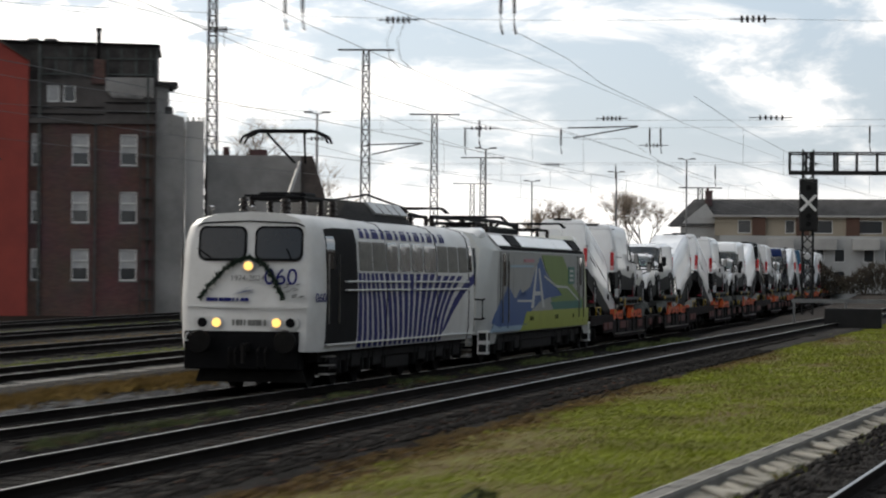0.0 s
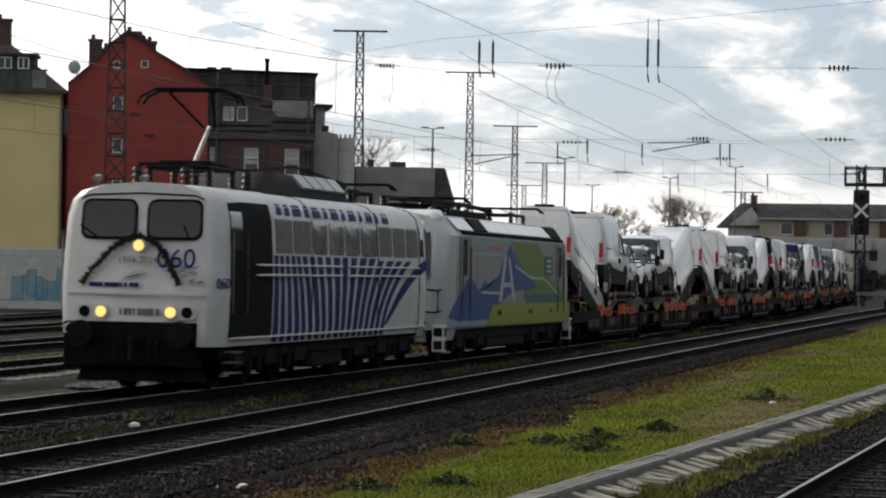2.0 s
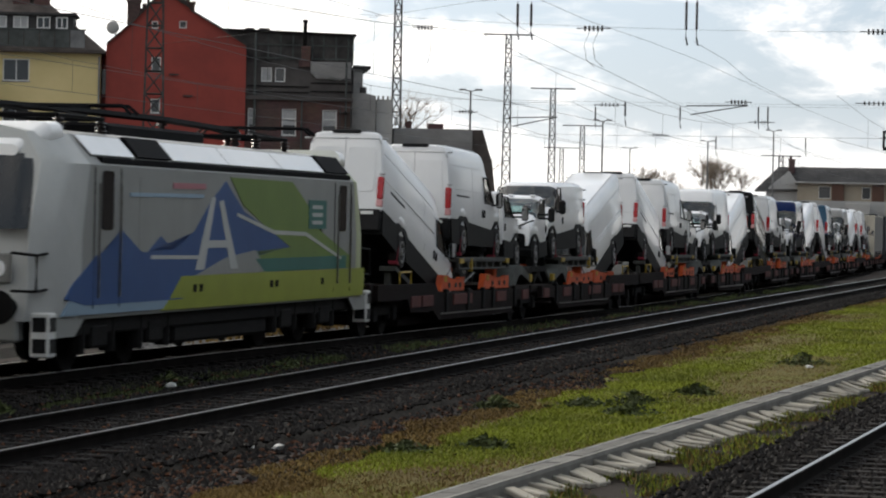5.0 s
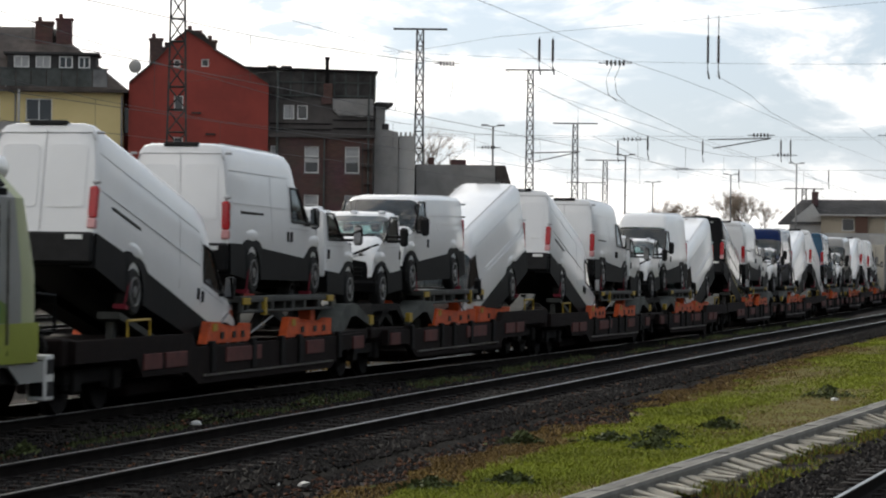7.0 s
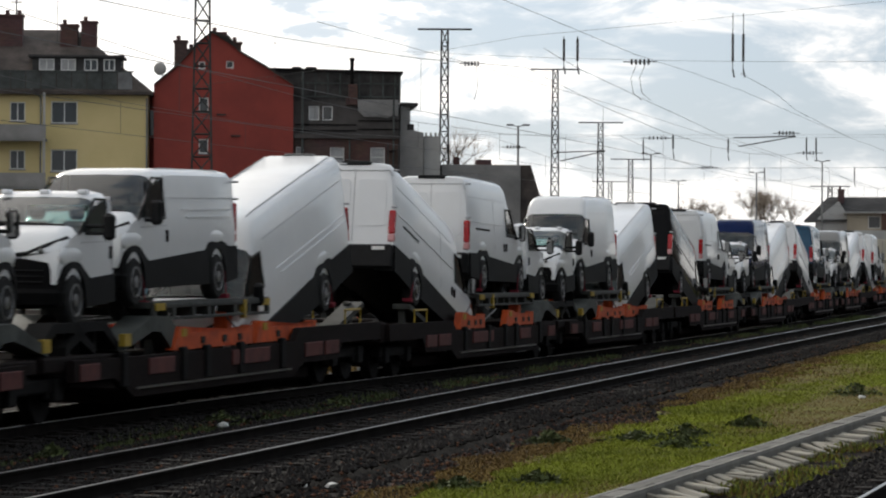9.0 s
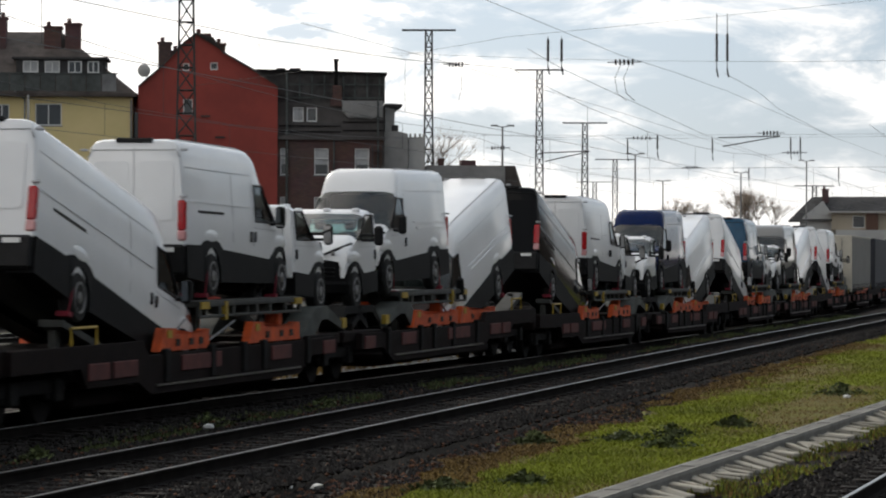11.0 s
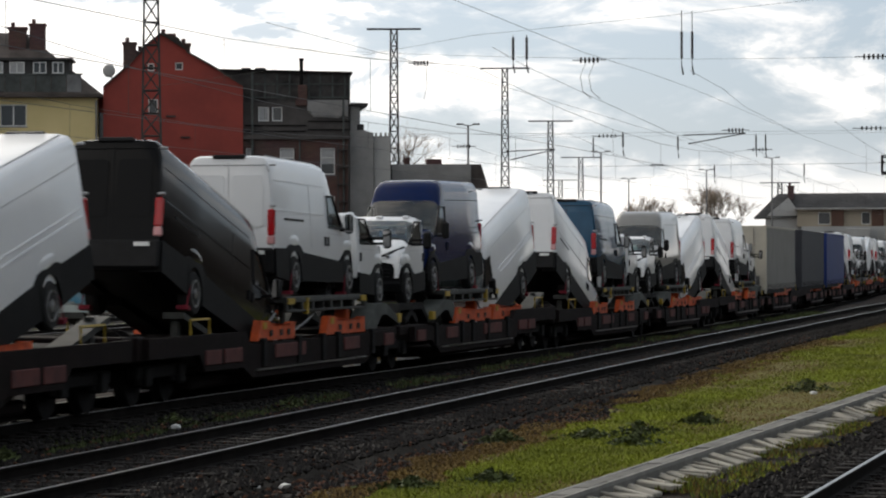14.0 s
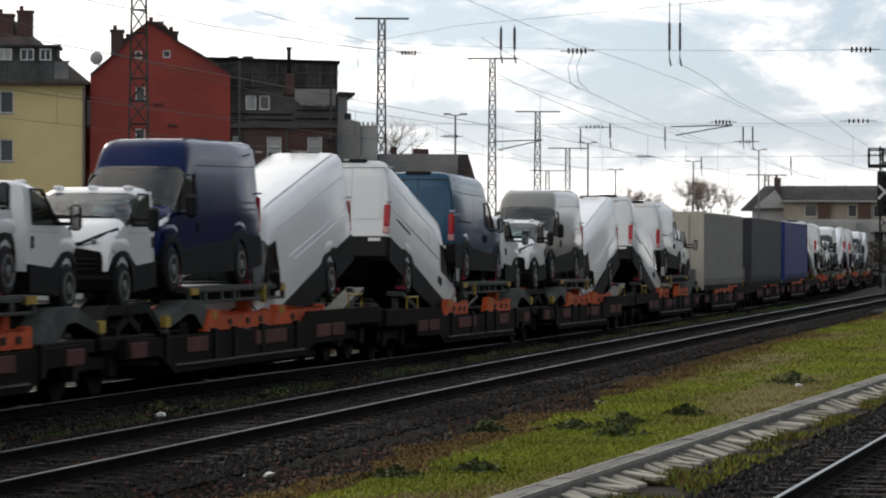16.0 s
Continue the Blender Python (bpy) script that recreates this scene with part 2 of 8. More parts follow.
M = dict(
    van_white=mat("van_white", (0.745, 0.75, 0.755), 0.26, 0, 0.02, 1.5, coat=0.30, spec=0.35),
    van_black=mat("van_black", (0.004, 0.004, 0.0045), 0.12, 0, 0.1, 1.5, coat=0.0, spec=0.11),
    van_navy=mat("van_navy", (0.004, 0.014, 0.070), 0.12, 0, 0.1, 1.5, coat=0.0, spec=0.14),
    van_teal=mat("van_teal", (0.020, 0.080, 0.150), 0.15, 0, 0.1, 1.5, coat=0.1, spec=0.3),
    van_grey=mat("van_grey", (0.22, 0.215, 0.205), 0.3, 0.1, 0.05, 1.5, coat=0.7),
    # dark trim; also paints the ground's reflection on the vans' lower sides
    trim_and_reflection=mat("trim_and_reflection", (0.0065, 0.0065, 0.007), 0.62, 0, 0.25, 4, spec=0.08),
    glass=glass("vehicle_glass", (0.014, 0.016, 0.019), 0.06),
    clear_glass=pane_glass("clear_glass", (0.62, 0.76, 0.74)),
    dash=mat("cab_plastic", (0.055, 0.058, 0.062), 0.7, 0, 0.2, 6),
    mirror=mat("mirror_glass", (0.30, 0.29, 0.28), 0.04, 1.0, 0.05, 2),
    seam=mat("body_seam", (0.42, 0.42, 0.43), 0.6, 0, 0.1, 4),
    tail_clear=mat("pale_red_lens", (0.62, 0.30, 0.30), 0.2, 0, 0.1, 4, coat=0.5),
    rubber=mat("rubber", (0.015, 0.015, 0.015), 0.85, 0, 0.3, 8),
    alloy=mat("alloy", (0.27, 0.27, 0.28), 0.35, 0.8, 0.15, 6),
    black=mat("black_plastic", (0.008, 0.008, 0.009), 0.55, 0, 0.3, 5, spec=0.2),
    tail_red=mat("tail_red", (0.42, 0.012, 0.016), 0.2, 0, 0.1, 4, coat=0.5),
    lens=mat("clear_lens", (0.75, 0.76, 0.78), 0.15, 0, 0.05, 4, coat=0.5),
    plate=mat("plate", (0.72, 0.72, 0.70), 0.5, 0, 0.05, 4),
    strap=mat("red_strap", (0.20, 0.015, 0.03), 0.85, 0, 0.2, 6),
    loco_white=mat("loco_white", (0.575, 0.575, 0.565), 0.42, 0, 0.05, 1.2, color2=(0.47, 0.465, 0.45), spec=0.3),
    loco_blue=mat("loco_blue", (0.014, 0.016, 0.125), 0.6, 0, 0.12, 2, spec=0.1),
    loco_black=mat("loco_black", (0.007, 0.007, 0.008), 0.75, 0, 0.25, 2, spec=0.06),
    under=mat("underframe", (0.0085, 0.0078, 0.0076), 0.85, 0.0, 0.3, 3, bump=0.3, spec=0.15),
    roof_grey=mat("roof_grey", (0.20, 0.20, 0.19), 0.6, 0.2, 0.2, 3),
    hood=mat("roof_hood", (0.36, 0.36, 0.35), 0.38, 0.2, 0.15, 3, spec=0.5),
    # grey base colour stands for sky reflected in and seen through the windows
    sky_toned_glass=mat("sky_toned_glass", (0.22, 0.22, 0.21), 0.12, 0, 0.35, 1.6, spec=0.5),
    louvre=mat("louvre", (0.21, 0.20, 0.18), 0.6, 0.3, 0.2, 6),
    steel=mat("steel", (0.30, 0.29, 0.28), 0.35, 0.9, 0.2, 8),
    insul=mat("insulator", (0.018, 0.013, 0.012), 0.4, 0, 0.2, 8, spec=0.2),
    lamp=mat("headlamp", (1, 0.8, 0.4), 0.3, 0, 0.0, 2, emit=(1.0, 0.52, 0.08, 1.2)),
    wreath=mat("fir_garland", (0.018, 0.035, 0.022), 0.9, 0, 0.4, 30, island=0.4),
    v_grey=mat("second_grey", (0.26, 0.265, 0.255), 0.5, 0, 0.06, 1.2, spec=0.22),
    v_white=mat("second_white", (0.43, 0.44, 0.43), 0.5, 0, 0.06, 1.2, spec=0.22),
    v_dull=mat("second_dull", (0.36, 0.39, 0.22), 0.5, 0, 0.06, 1.2, spec=0.22),
    v_teal=mat("second_teal", (0.03, 0.13, 0.11), 0.5, 0, 0.06, 1.2, spec=0.22),
    v_roof=mat("second_roof", (0.80, 0.80, 0.79), 0.35, 0, 0.03, 1.2, coat=0.3, spec=0.5),
    v_blue=mat("second_blue", (0.028, 0.075, 0.215), 0.5, 0, 0.06, 1.2, spec=0.22),
    v_pink=mat("second_pink", (0.40, 0.16, 0.19), 0.5, 0, 0.06, 1.2, spec=0.22),
    v_light=mat("second_light", (0.26, 0.36, 0.46), 0.5, 0, 0.06, 1.2, spec=0.22),
    v_green=mat("second_green", (0.135, 0.205, 0.045), 0.5, 0, 0.06, 1.2, spec=0.22),
    v_lime=mat("second_lime", (0.27, 0.31, 0.05), 0.5, 0, 0.06, 1.2, spec=0.22),
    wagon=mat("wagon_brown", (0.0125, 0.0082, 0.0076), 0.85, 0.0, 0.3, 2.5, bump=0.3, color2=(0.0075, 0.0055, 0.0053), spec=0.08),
    wagon_red=mat("wagon_red", (0.115, 0.038, 0.034), 0.8, 0, 0.3, 3.5, color2=(0.06, 0.025, 0.024), spec=0.2),
    orange=mat("orange_paint", (0.58, 0.085, 0.012), 0.6, 0, 0.2, 4, color2=(0.26, 0.04, 0.012)),
    rack=mat("rack_grey", (0.045, 0.047, 0.043), 0.7, 0.0, 0.3, 4),
    ramp=mat("ramp_grey", (0.075, 0.082, 0.076), 0.65, 0.1, 0.3, 2),
    yellow=mat("yellow_paint", (0.40, 0.27, 0.03), 0.6, 0, 0.2, 6),
    box_grey=mat("tarp_grey", (0.21, 0.20, 0.185), 0.6, 0, 0.1, 1.0, bump=0.3, bump_scale=3),
    box_cream=mat("panel_cream", (0.50, 0.46, 0.38), 0.6, 0, 0.1, 1.0),
    box_dark=mat("tarp_anthracite", (0.032, 0.034, 0.042), 0.6, 0, 0.1, 1.0, bump=0.3, bump_scale=3),
    box_blue=mat("tarp_blue", (0.018, 0.042, 0.18), 0.55, 0, 0.1, 1.0, bump=0.3, bump_scale=3),
    rail=mat("rail_steel", (0.013, 0.011, 0.010), 0.9, 0.0, 0.3, 2, spec=0.04),
    railtop=mat("rail_head", (0.16, 0.157, 0.154), 0.28, 1.0, 0.1, 2),
    sleeper=mat("sleeper_wood", (0.018, 0.015, 0.0135), 0.9, 0, 0.35, 3, bump=0.5, per_object=0.3, spec=0.08),
    sleeper_pale=mat("sleeper_concrete", (0.34, 0.32, 0.29), 0.9, 0, 0.2, 3, bump=0.3, per_object=0.25, spec=0.15),
    ballast=mat("ballast", (0.0112, 0.0090, 0.0080), 0.95, 0, 0.35, 9, bump=1.0, bump_scale=22, color2=(0.006, 0.006, 0.005), spec=0.07),
    stone=mat("ballast_stone", (0.0150, 0.0125, 0.0112), 0.9, 0, 0.3, 5, island=0.6, spec=0.2),
    leaf=mat("fallen_leaf", (0.085, 0.040, 0.020), 0.85, 0, 0.3, 2, island=0.6, color2=(0.045, 0.018, 0.012), spec=0.15),
    stone_pale=mat("pale_stone", (0.22, 0.22, 0.22), 0.9, 0, 0.3, 5, island=0.45),
    soil=mat("soil", (0.0215, 0.0150, 0.0112), 0.95, 0, 0.35, 0.9, bump=0.8, bump_scale=9, color2=(0.009, 0.0070, 0.0058), spec=0.08),
    grass=mat("grass", (0.235, 0.275, 0.028), 0.9, 0, 0.3, 0.35, island=0.22, color2=(0.13, 0.15, 0.02), spec=0.1),
    grass_dry=mat("dry_grass", (0.18, 0.12, 0.036), 0.9, 0, 0.3, 0.4, island=0.25, color2=(0.105, 0.066, 0.024), spec=0.1),
    turf=mat("turf", (0.115, 0.12, 0.018), 0.95, 0, 0.3, 0.5, bump=0.8, bump_scale=14, color2=(0.08, 0.052, 0.018), spec=0.1),
    weed=mat("weed", (0.085, 0.105, 0.04), 0.85, 0, 0.3, 3, island=0.5, spec=0.15),
    concrete=mat("concrete", (0.19, 0.185, 0.17), 0.95, 0, 0.15, 2.5, bump=0.4, color2=(0.12, 0.115, 0.105), per_object=0.2, spec=0.15),
    concrete_pale=mat("concrete_edge", (0.27, 0.265, 0.245), 0.95, 0, 0.12, 2.5, bump=0.3, spec=0.15),
    slab=mat("slab_concrete", (0.31, 0.285, 0.235), 0.95, 0, 0.15, 2.5, bump=0.4, color2=(0.28, 0.27, 0.24), per_object=0.25, spec=0.15),
    litter=mat("litter", (0.55, 0.55, 0.53), 0.7, 0, 0.1, 5),
    litter_y=mat("litter_yellow", (0.65, 0.40, 0.03), 0.7, 0, 0.1, 5),
    mast=mat("mast_steel", (0.075, 0.075, 0.072), 0.7, 0.4, 0.3, 2),
    wire=mat("wire", (0.07, 0.07, 0.07), 0.6, 0.5, 0.1, 2),
    red_wall=mat("red_render", (0.285, 0.055, 0.042), 0.9, 0, 0.12, 0.35, bump=0.2, color2=(0.205, 0.043, 0.035)),
    yel_wall=mat("yellow_render", (0.64, 0.52, 0.265), 0.9, 0, 0.08, 0.35, bump=0.2, color2=(0.56, 0.46, 0.22)),
    dark_brick=brick_mat("dark_brick", (0.095, 0.046, 0.042), (0.135, 0.066, 0.058), (0.080, 0.070, 0.065)),
    dark_plaster=mat("dark_plaster", (0.095, 0.086, 0.082), 0.9, 0, 0.25, 0.4, bump=0.2),
    grey_plaster=mat("grey_plaster", (0.30, 0.29, 0.28), 0.9, 0, 0.2, 0.4, bump=0.2),
    pale_plaster=mat("pale_plaster", (0.42, 0.41, 0.39), 0.9, 0, 0.12, 0.4, bump=0.2),
    white_plaster=mat("white_plaster", (0.40, 0.40, 0.39), 0.9, 0, 0.10, 0.3),
    beige=mat("beige_render", (0.36, 0.31, 0.24), 0.9, 0, 0.1, 0.3),
    brown_panel=mat("brown_panel", (0.10, 0.055, 0.040), 0.8, 0, 0.15, 0.4),
    # kept dark so the added unseen row reflects dark in the train's sides
    drab=mat("unseen_row_brick", (0.030, 0.024, 0.021), 0.95, 0, 0.3, 0.4, bump=0.3, spec=0.1),
    slate=mat("slate", (0.050, 0.048, 0.048), 0.75, 0, 0.3, 1.0, bump=0.4, bump_scale=6),
    tile_brown=mat("roof_tile_brown", (0.088, 0.072, 0.064), 0.8, 0, 0.3, 1.0, bump=0.4, bump_scale=6),
    zinc_dark=mat("weathered_zinc", (0.085, 0.094, 0.090), 0.7, 0.2, 0.25, 1.5),
    boarding=mat("tarred_boarding", (0.070, 0.065, 0.062), 0.85, 0, 0.3, 1.2, bump=0.3, bump_scale=9, spec=0.15),
    zinc=mat("zinc", (0.22, 0.22, 0.22), 0.5, 0.6, 0.2, 1),
    frame=mat("window_frame", (0.62, 0.62, 0.60), 0.6, 0, 0.05, 3),
    pane=glass("window_pane", (0.030, 0.034, 0.038), 0.08),
    curtain=mat("net_curtain", (0.42, 0.42, 0.42), 0.9, 0, 0.15, 2),
    bark=mat("bark", (0.13, 0.105, 0.085), 0.95, 0, 0.3, 4, spec=0.1),
    twig=mat("twig", (0.50, 0.41, 0.33), 0.95, 0, 0.3, 1.0, island=0.3, spec=0.1),
    hedge=mat("brown_scrub", (0.075, 0.060, 0.042), 0.95, 0, 0.35, 0.5, island=0.5),
    panel=mat("noise_panel", (0.44, 0.47, 0.44), 0.85, 0, 0.1, 1.5),
    paint_blue=mat("spray_blue", (0.10, 0.26, 0.36), 0.7, 0, 0.3, 1.2, color2=(0.26, 0.32, 0.30)),
    lamp_head=mat("lamp_head", (0.20, 0.20, 0.20), 0.5, 0.5, 0.1, 3),
    sig_black=mat("signal_black", (0.012, 0.012, 0.012), 0.7, 0, 0.2, 3),
    sig_white=mat("signal_white", (0.7, 0.7, 0.68), 0.6, 0, 0.1, 3),
)

# ---- mesh helpers ----


def part(name, bm, material, parent=None, label="", smooth=0.6):
    """Links a bmesh as one mesh object, under its thing or part."""
    bmesh.ops.recalc_face_normals(bm, faces=bm.faces)
    for f in bm.faces:
        f.smooth = True
    for e in bm.edges:
        if len(e.link_faces) != 2 or e.calc_face_angle(3.2) > smooth:
            e.smooth = False
    me = bpy.data.meshes.new(name)
    bm.to_mesh(me)
    bm.free()
    me.materials.append(M[material])
    ob = new(name, me)
    if parent is not None:
        ob.parent = parent
    if label:
        ob["label"] = label
    return ob


def thing(name, label, category, m=None, group="", kind=""):
    ob = new(name)
    ob.empty_display_size = 0.3
    if m is not None:
        ob.matrix_basis = m
    return tagged(ob, label, category, group, kind)


def box(bm, x0, x1, y0, y1, z0, z1, bevel=0.0, m=None):
    g = bmesh.ops.create_cube(bm, size=1.0)
    vs = g["verts"]
    for v in vs:
        v.co = Vector(((x0 + x1) / 2 + v.co.x * (x1 - x0), (y0 + y1) / 2 + v.co.y * (y1 - y0), (z0 + z1) / 2 + v.co.z * (z1 - z0)))
    if m is not None:
        for v in vs:
            v.co = m @ v.co
    if bevel:
        es = list({e for v in vs for e in v.link_edges})
        bmesh.ops.bevel(bm, geom=es, offset=bevel, segments=1, affect="EDGES")
    return bm


def bar(bm, p, q, r, seg=6, r2=None):
    p, q = Vector(p), Vector(q)
    d = q - p
    if d.length < 1e-6:
        return bm
    m = Matrix.Translation((p + q) / 2) @ d.to_track_quat("Z", "Y").to_matrix().to_4x4()
    bmesh.ops.create_cone(bm, cap_ends=True, segments=seg, radius1=r, radius2=r if r2 is None else r2, depth=d.length, matrix=m)
    return bm


def strip(bm, pts, r, seg=4):
    """One connected tube along a line of points."""
    pts = [Vector(p) for p in pts]
    rings = []
    for i, p in enumerate(pts):
        d = (pts[min(i + 1, len(pts) - 1)] - pts[max(i - 1, 0)]).normalized()
        a = d.cross(Vector((0.31, 0.17, 0.93))).normalized()
        b = d.cross(a)
        rings.append([p + (a * math.cos(6.2832 * k / seg) + b * math.sin(6.2832 * k / seg)) * r for k in range(seg)])
    return loft(bm, rings)


def prism(bm, poly, axis, a, b):
    """A polygon in the other two axes (in x, y, z order), pushed from a to b along the axis."""
    def put(u, v, w):
        return {"x": (w, u, v), "y": (u, w, v), "z": (u, v, w)}[axis]
    lo = [bm.verts.new(put(u, v, a)) for u, v in poly]
    hi = [bm.verts.new(put(u, v, b)) for u, v in poly]
    bm.faces.new(lo)
    bm.faces.new(hi[::-1])
    n = len(poly)
    for i in range(n):
        bm.faces.new((lo[i], hi[i], hi[(i + 1) % n], lo[(i + 1) % n]))
    return bm


def loft(bm, rings, caps=True):
    vs = [[bm.verts.new(p) for p in r] for r in rings]
    n = len(rings[0])
    for a, b in zip(vs[:-1], vs[1:]):
        for i in range(n):
            bm.faces.new((a[i], a[(i + 1) % n], b[(i + 1) % n], b[i]))
    if caps:
        bm.faces.new(vs[0][::-1])
        bm.faces.new(vs[-1])
    return bm


def sheet(bm, rows):
    vs = [[bm.verts.new(p) for p in r] for r in rows]
    for a, b in zip(vs[:-1], vs[1:]):
        for i in range(len(a) - 1):
            bm.faces.new((a[i], a[i + 1], b[i + 1], b[i]))
    return bm


def rounded(u0, u1, v0, v1, r, k=4):
    pts = []
    for cu, cv, a0 in ((u1 - r, v1 - r, 0), (u0 + r, v1 - r, 90), (u0 + r, v0 + r, 180), (u1 - r, v0 + r, 270)):
        for i in range(k + 1):
            a = radians(a0 + 90 * i / k)
            pts.append((cu + r * math.cos(a), cv + r * math.sin(a)))
    return pts


def raw(name, verts, faces, material, parent=None, kind="", label="", category=""):
    me = bpy.data.meshes.new(name)
    me.from_pydata(verts, [], faces)
    me.materials.append(M[material])
    ob = new(name, me)
    if parent is not None:
        ob.parent = parent
    return tagged(ob, label, category, "", kind)


# ---- the lines of the tracks ----
RAIL_GAUGE = 1.505


def track_b(y):
    return -11.923 + 5.47e-5 * (y - 60) ** 2


def track_c(y):
    u = min(y, 330) - 60
    return -16.69 - 0.01197 * u - 9.1e-5 * u * u - max(0, y - 330) * 0.0611


def fall(y):
    """Height of the train's track, which falls gently away from the platform."""
    return float(np.interp(y, [42, 52, 60, 75, 90, 110, 130, 250, 300], [0, -0.035, -0.085, -0.19, -0.29, -0.41, -0.51, -1.05, -1.25]))


def level(fn, y):
    return fall(y) if fn is track_c else 0.0


def on_rail(y):
    """Pose of a thing that stands on the train's track at y."""
    e = 3.0
    turn = math.degrees(math.atan2(-(track_c(y + e) - track_c(y - e)), 2 * e))
    pitch = math.degrees(math.atan2(fall(y + e) - fall(y - e), 2 * e))
    return pose(track_c(y), y, fall(y), pitch, 0, turn)


def train_at(t):
    """Where the front of the train is at t seconds."""
    u = t - 8
    lead = float(np.interp(t, [0.0, 0.3, 0.5, 0.7, 1.0, 1.4, 8.0, 12.0, 16.0], [15.95, 10.3, 5.6, 1.7, -0.3, 0.0, 0.0, -0.3, -0.3]))
    return -7.448 - 10.028 * u + 0.0239 * u * u + lead


MOVERS = []   # (thing, distance behind the train's front, pose on the rail)


def rides(ob, back, m=None):
    MOVERS.append((ob, back, m or Matrix()))
    return ob


# ---- the striped electric locomotive ----


def wheelset(parent, y, r=0.55, half=0.75, material="under"):
    for s in (-1, 1):
        bm = bmesh.new()
        bar(bm, (s * (half - 0.07), y, r), (s * (half + 0.07), y, r), r, 24)
        bar(bm, (s * (half - 0.10), y, r), (s * (half - 0.06), y, r), r + 0.035, 24)
        w = part("wheel", bm, material, parent)
        bm = bmesh.new()
        bar(bm, (s * (half + 0.07), y, r), (s * (half + 0.13), y, r), r * 0.32, 12)
        part("axle_box", bm, "under", w)


def loco_ring(y, sc, front=0.0, lo=0.78):
    half = [(1.44, lo), (1.48, 1.05), (1.50, 1.75), (1.485, 2.4), (1.45, 3.0), (1.38, 3.28), (1.22, 3.44), (0.85, 3.55), (0.0, 3.60)]
    pts = [(x * sc, z) for x, z in half]
    ring = [(x, z) for x, z in pts] + [(-x, z) for x, z in pts[-2::-1]]
    return [(x, y + front * max(0.0, z - 1.75) * 0.16, z) for x, z in ring]


def nose_y(z):
    return max(0.0, z - 1.75) * 0.16


def on_nose(bm, poly, lift=0.012, depth=0.03):
    """A plate of polygon (x, z) lying on the sloped cab front."""
    lo = [bm.verts.new((x, nose_y(z) - lift, z)) for x, z in poly]
    hi = [bm.verts.new((x, nose_y(z) + depth, z)) for x, z in poly]
    bm.faces.new(lo)
    bm.faces.new(hi[::-1])
    n = len(poly)
    for i in range(n):
        bm.faces.new((lo[i], hi[i], hi[(i + 1) % n], lo[(i + 1) % n]))


def side_x(z):
    return float(np.interp(z, [0.78, 1.05, 1.75, 2.4, 3.0, 3.28, 3.44, 3.55], [1.44, 1.48, 1.50, 1.485, 1.45, 1.38, 1.22, 0.85]))


def on_side(bm, poly, fx, lift=0.006, sides=(1,)):
    """A thin skin of polygon (y, z) that follows a body side whose half width at z is fx(z)."""
    for s in sides:
        tmp = bmesh.new()
        tmp.faces.new([tmp.verts.new((0, y, z)) for y, z in poly])
        lo_z, hi_z = min(p[1] for p in poly), max(p[1] for p in poly)
        for k in (1.05, 1.4, 1.75, 2.05, 2.4, 2.7, 3.0, 3.14, 3.28):
            if lo_z < k < hi_z:
                bmesh.ops.bisect_plane(tmp, geom=tmp.verts[:] + tmp.edges[:] + tmp.faces[:], plane_co=(0, 0, k), plane_no=(0, 0, 1))
        ring = bmesh.ops.extrude_face_region(tmp, geom=tmp.faces[:])
        up = {v for v in ring["geom"] if isinstance(v, bmesh.types.BMVert)}
        for v in tmp.verts:
            v.co.x = s * (fx(v.co.z) + (lift if v in up else -0.02))
        moved = {v: bm.verts.new(v.co) for v in tmp.verts}
        for f in tmp.faces:
            bm.faces.new([moved[v] for v in f.verts])
        tmp.free()


def band(bm, left, right, fx, lift=0.006):
    """A ribbon on the body side between two polylines of (y, z) of equal length."""
    rows = []
    for (ya, za), (yb, zb) in zip(left, right):
        rows.append([(fx(za) + lift, ya, za), (fx(zb) + lift, yb, zb)])
    sheet(bm, rows)


def words(name, text, size, m, material, parent, extrude=0.004):
    cu = bpy.data.curves.new(name, "FONT")
    cu.body, cu.size, cu.align_x, cu.align_y, cu.extrude = text, size, "CENTER", "CENTER", extrude
    tmp = new("tmp_text", cu)
    me = bpy.data.meshes.new_from_object(tmp)
    bpy.data.objects.remove(tmp)
    me.materials.clear()
    me.materials.append(M[material])
    ob = new(name, me)
    ob.parent = parent
    ob.matrix_local = m
    return ob


def pantograph_folded(parent, y, z):
    bm = bmesh.new()
    for s in (-1, 1):
        bar(bm, (s * 0.55, y - 0.9, z), (s * 0.55, y + 1.3, z), 0.035)
    for yy in (y - 0.9, y + 1.3):
        bar(bm, (-0.55, yy, z), (0.55, yy, z), 0.035)
    p = part("pantograph", bm, "loco_black", parent, "folded black pantograph")
    for s in (-1, 1):
        bm = bmesh.new()
        strip(bm, [(s * 0.35, y + 1.1, z + 0.04), (s * 0.30, y - 1.2, z + 0.13), (s * 0.42, y + 1.1, z + 0.19)], 0.028)
        part("arm", bm, "loco_black", p)
    for yy in (y + 1.0, y + 1.35):
        bm = bmesh.new()
        strip(bm, [(-1.1, yy, z + 0.08), (-0.95, yy, z + 0.21), (0.95, yy, z + 0.21), (1.1, yy, z + 0.08)], 0.028)
        part("collector_bar", bm, "loco_black", p)
    for s in (-1, 1):
        for yy in (y - 0.8, y + 1.2):
            insulator(p, (s * 0.55, yy, z - 0.26), 0.24)


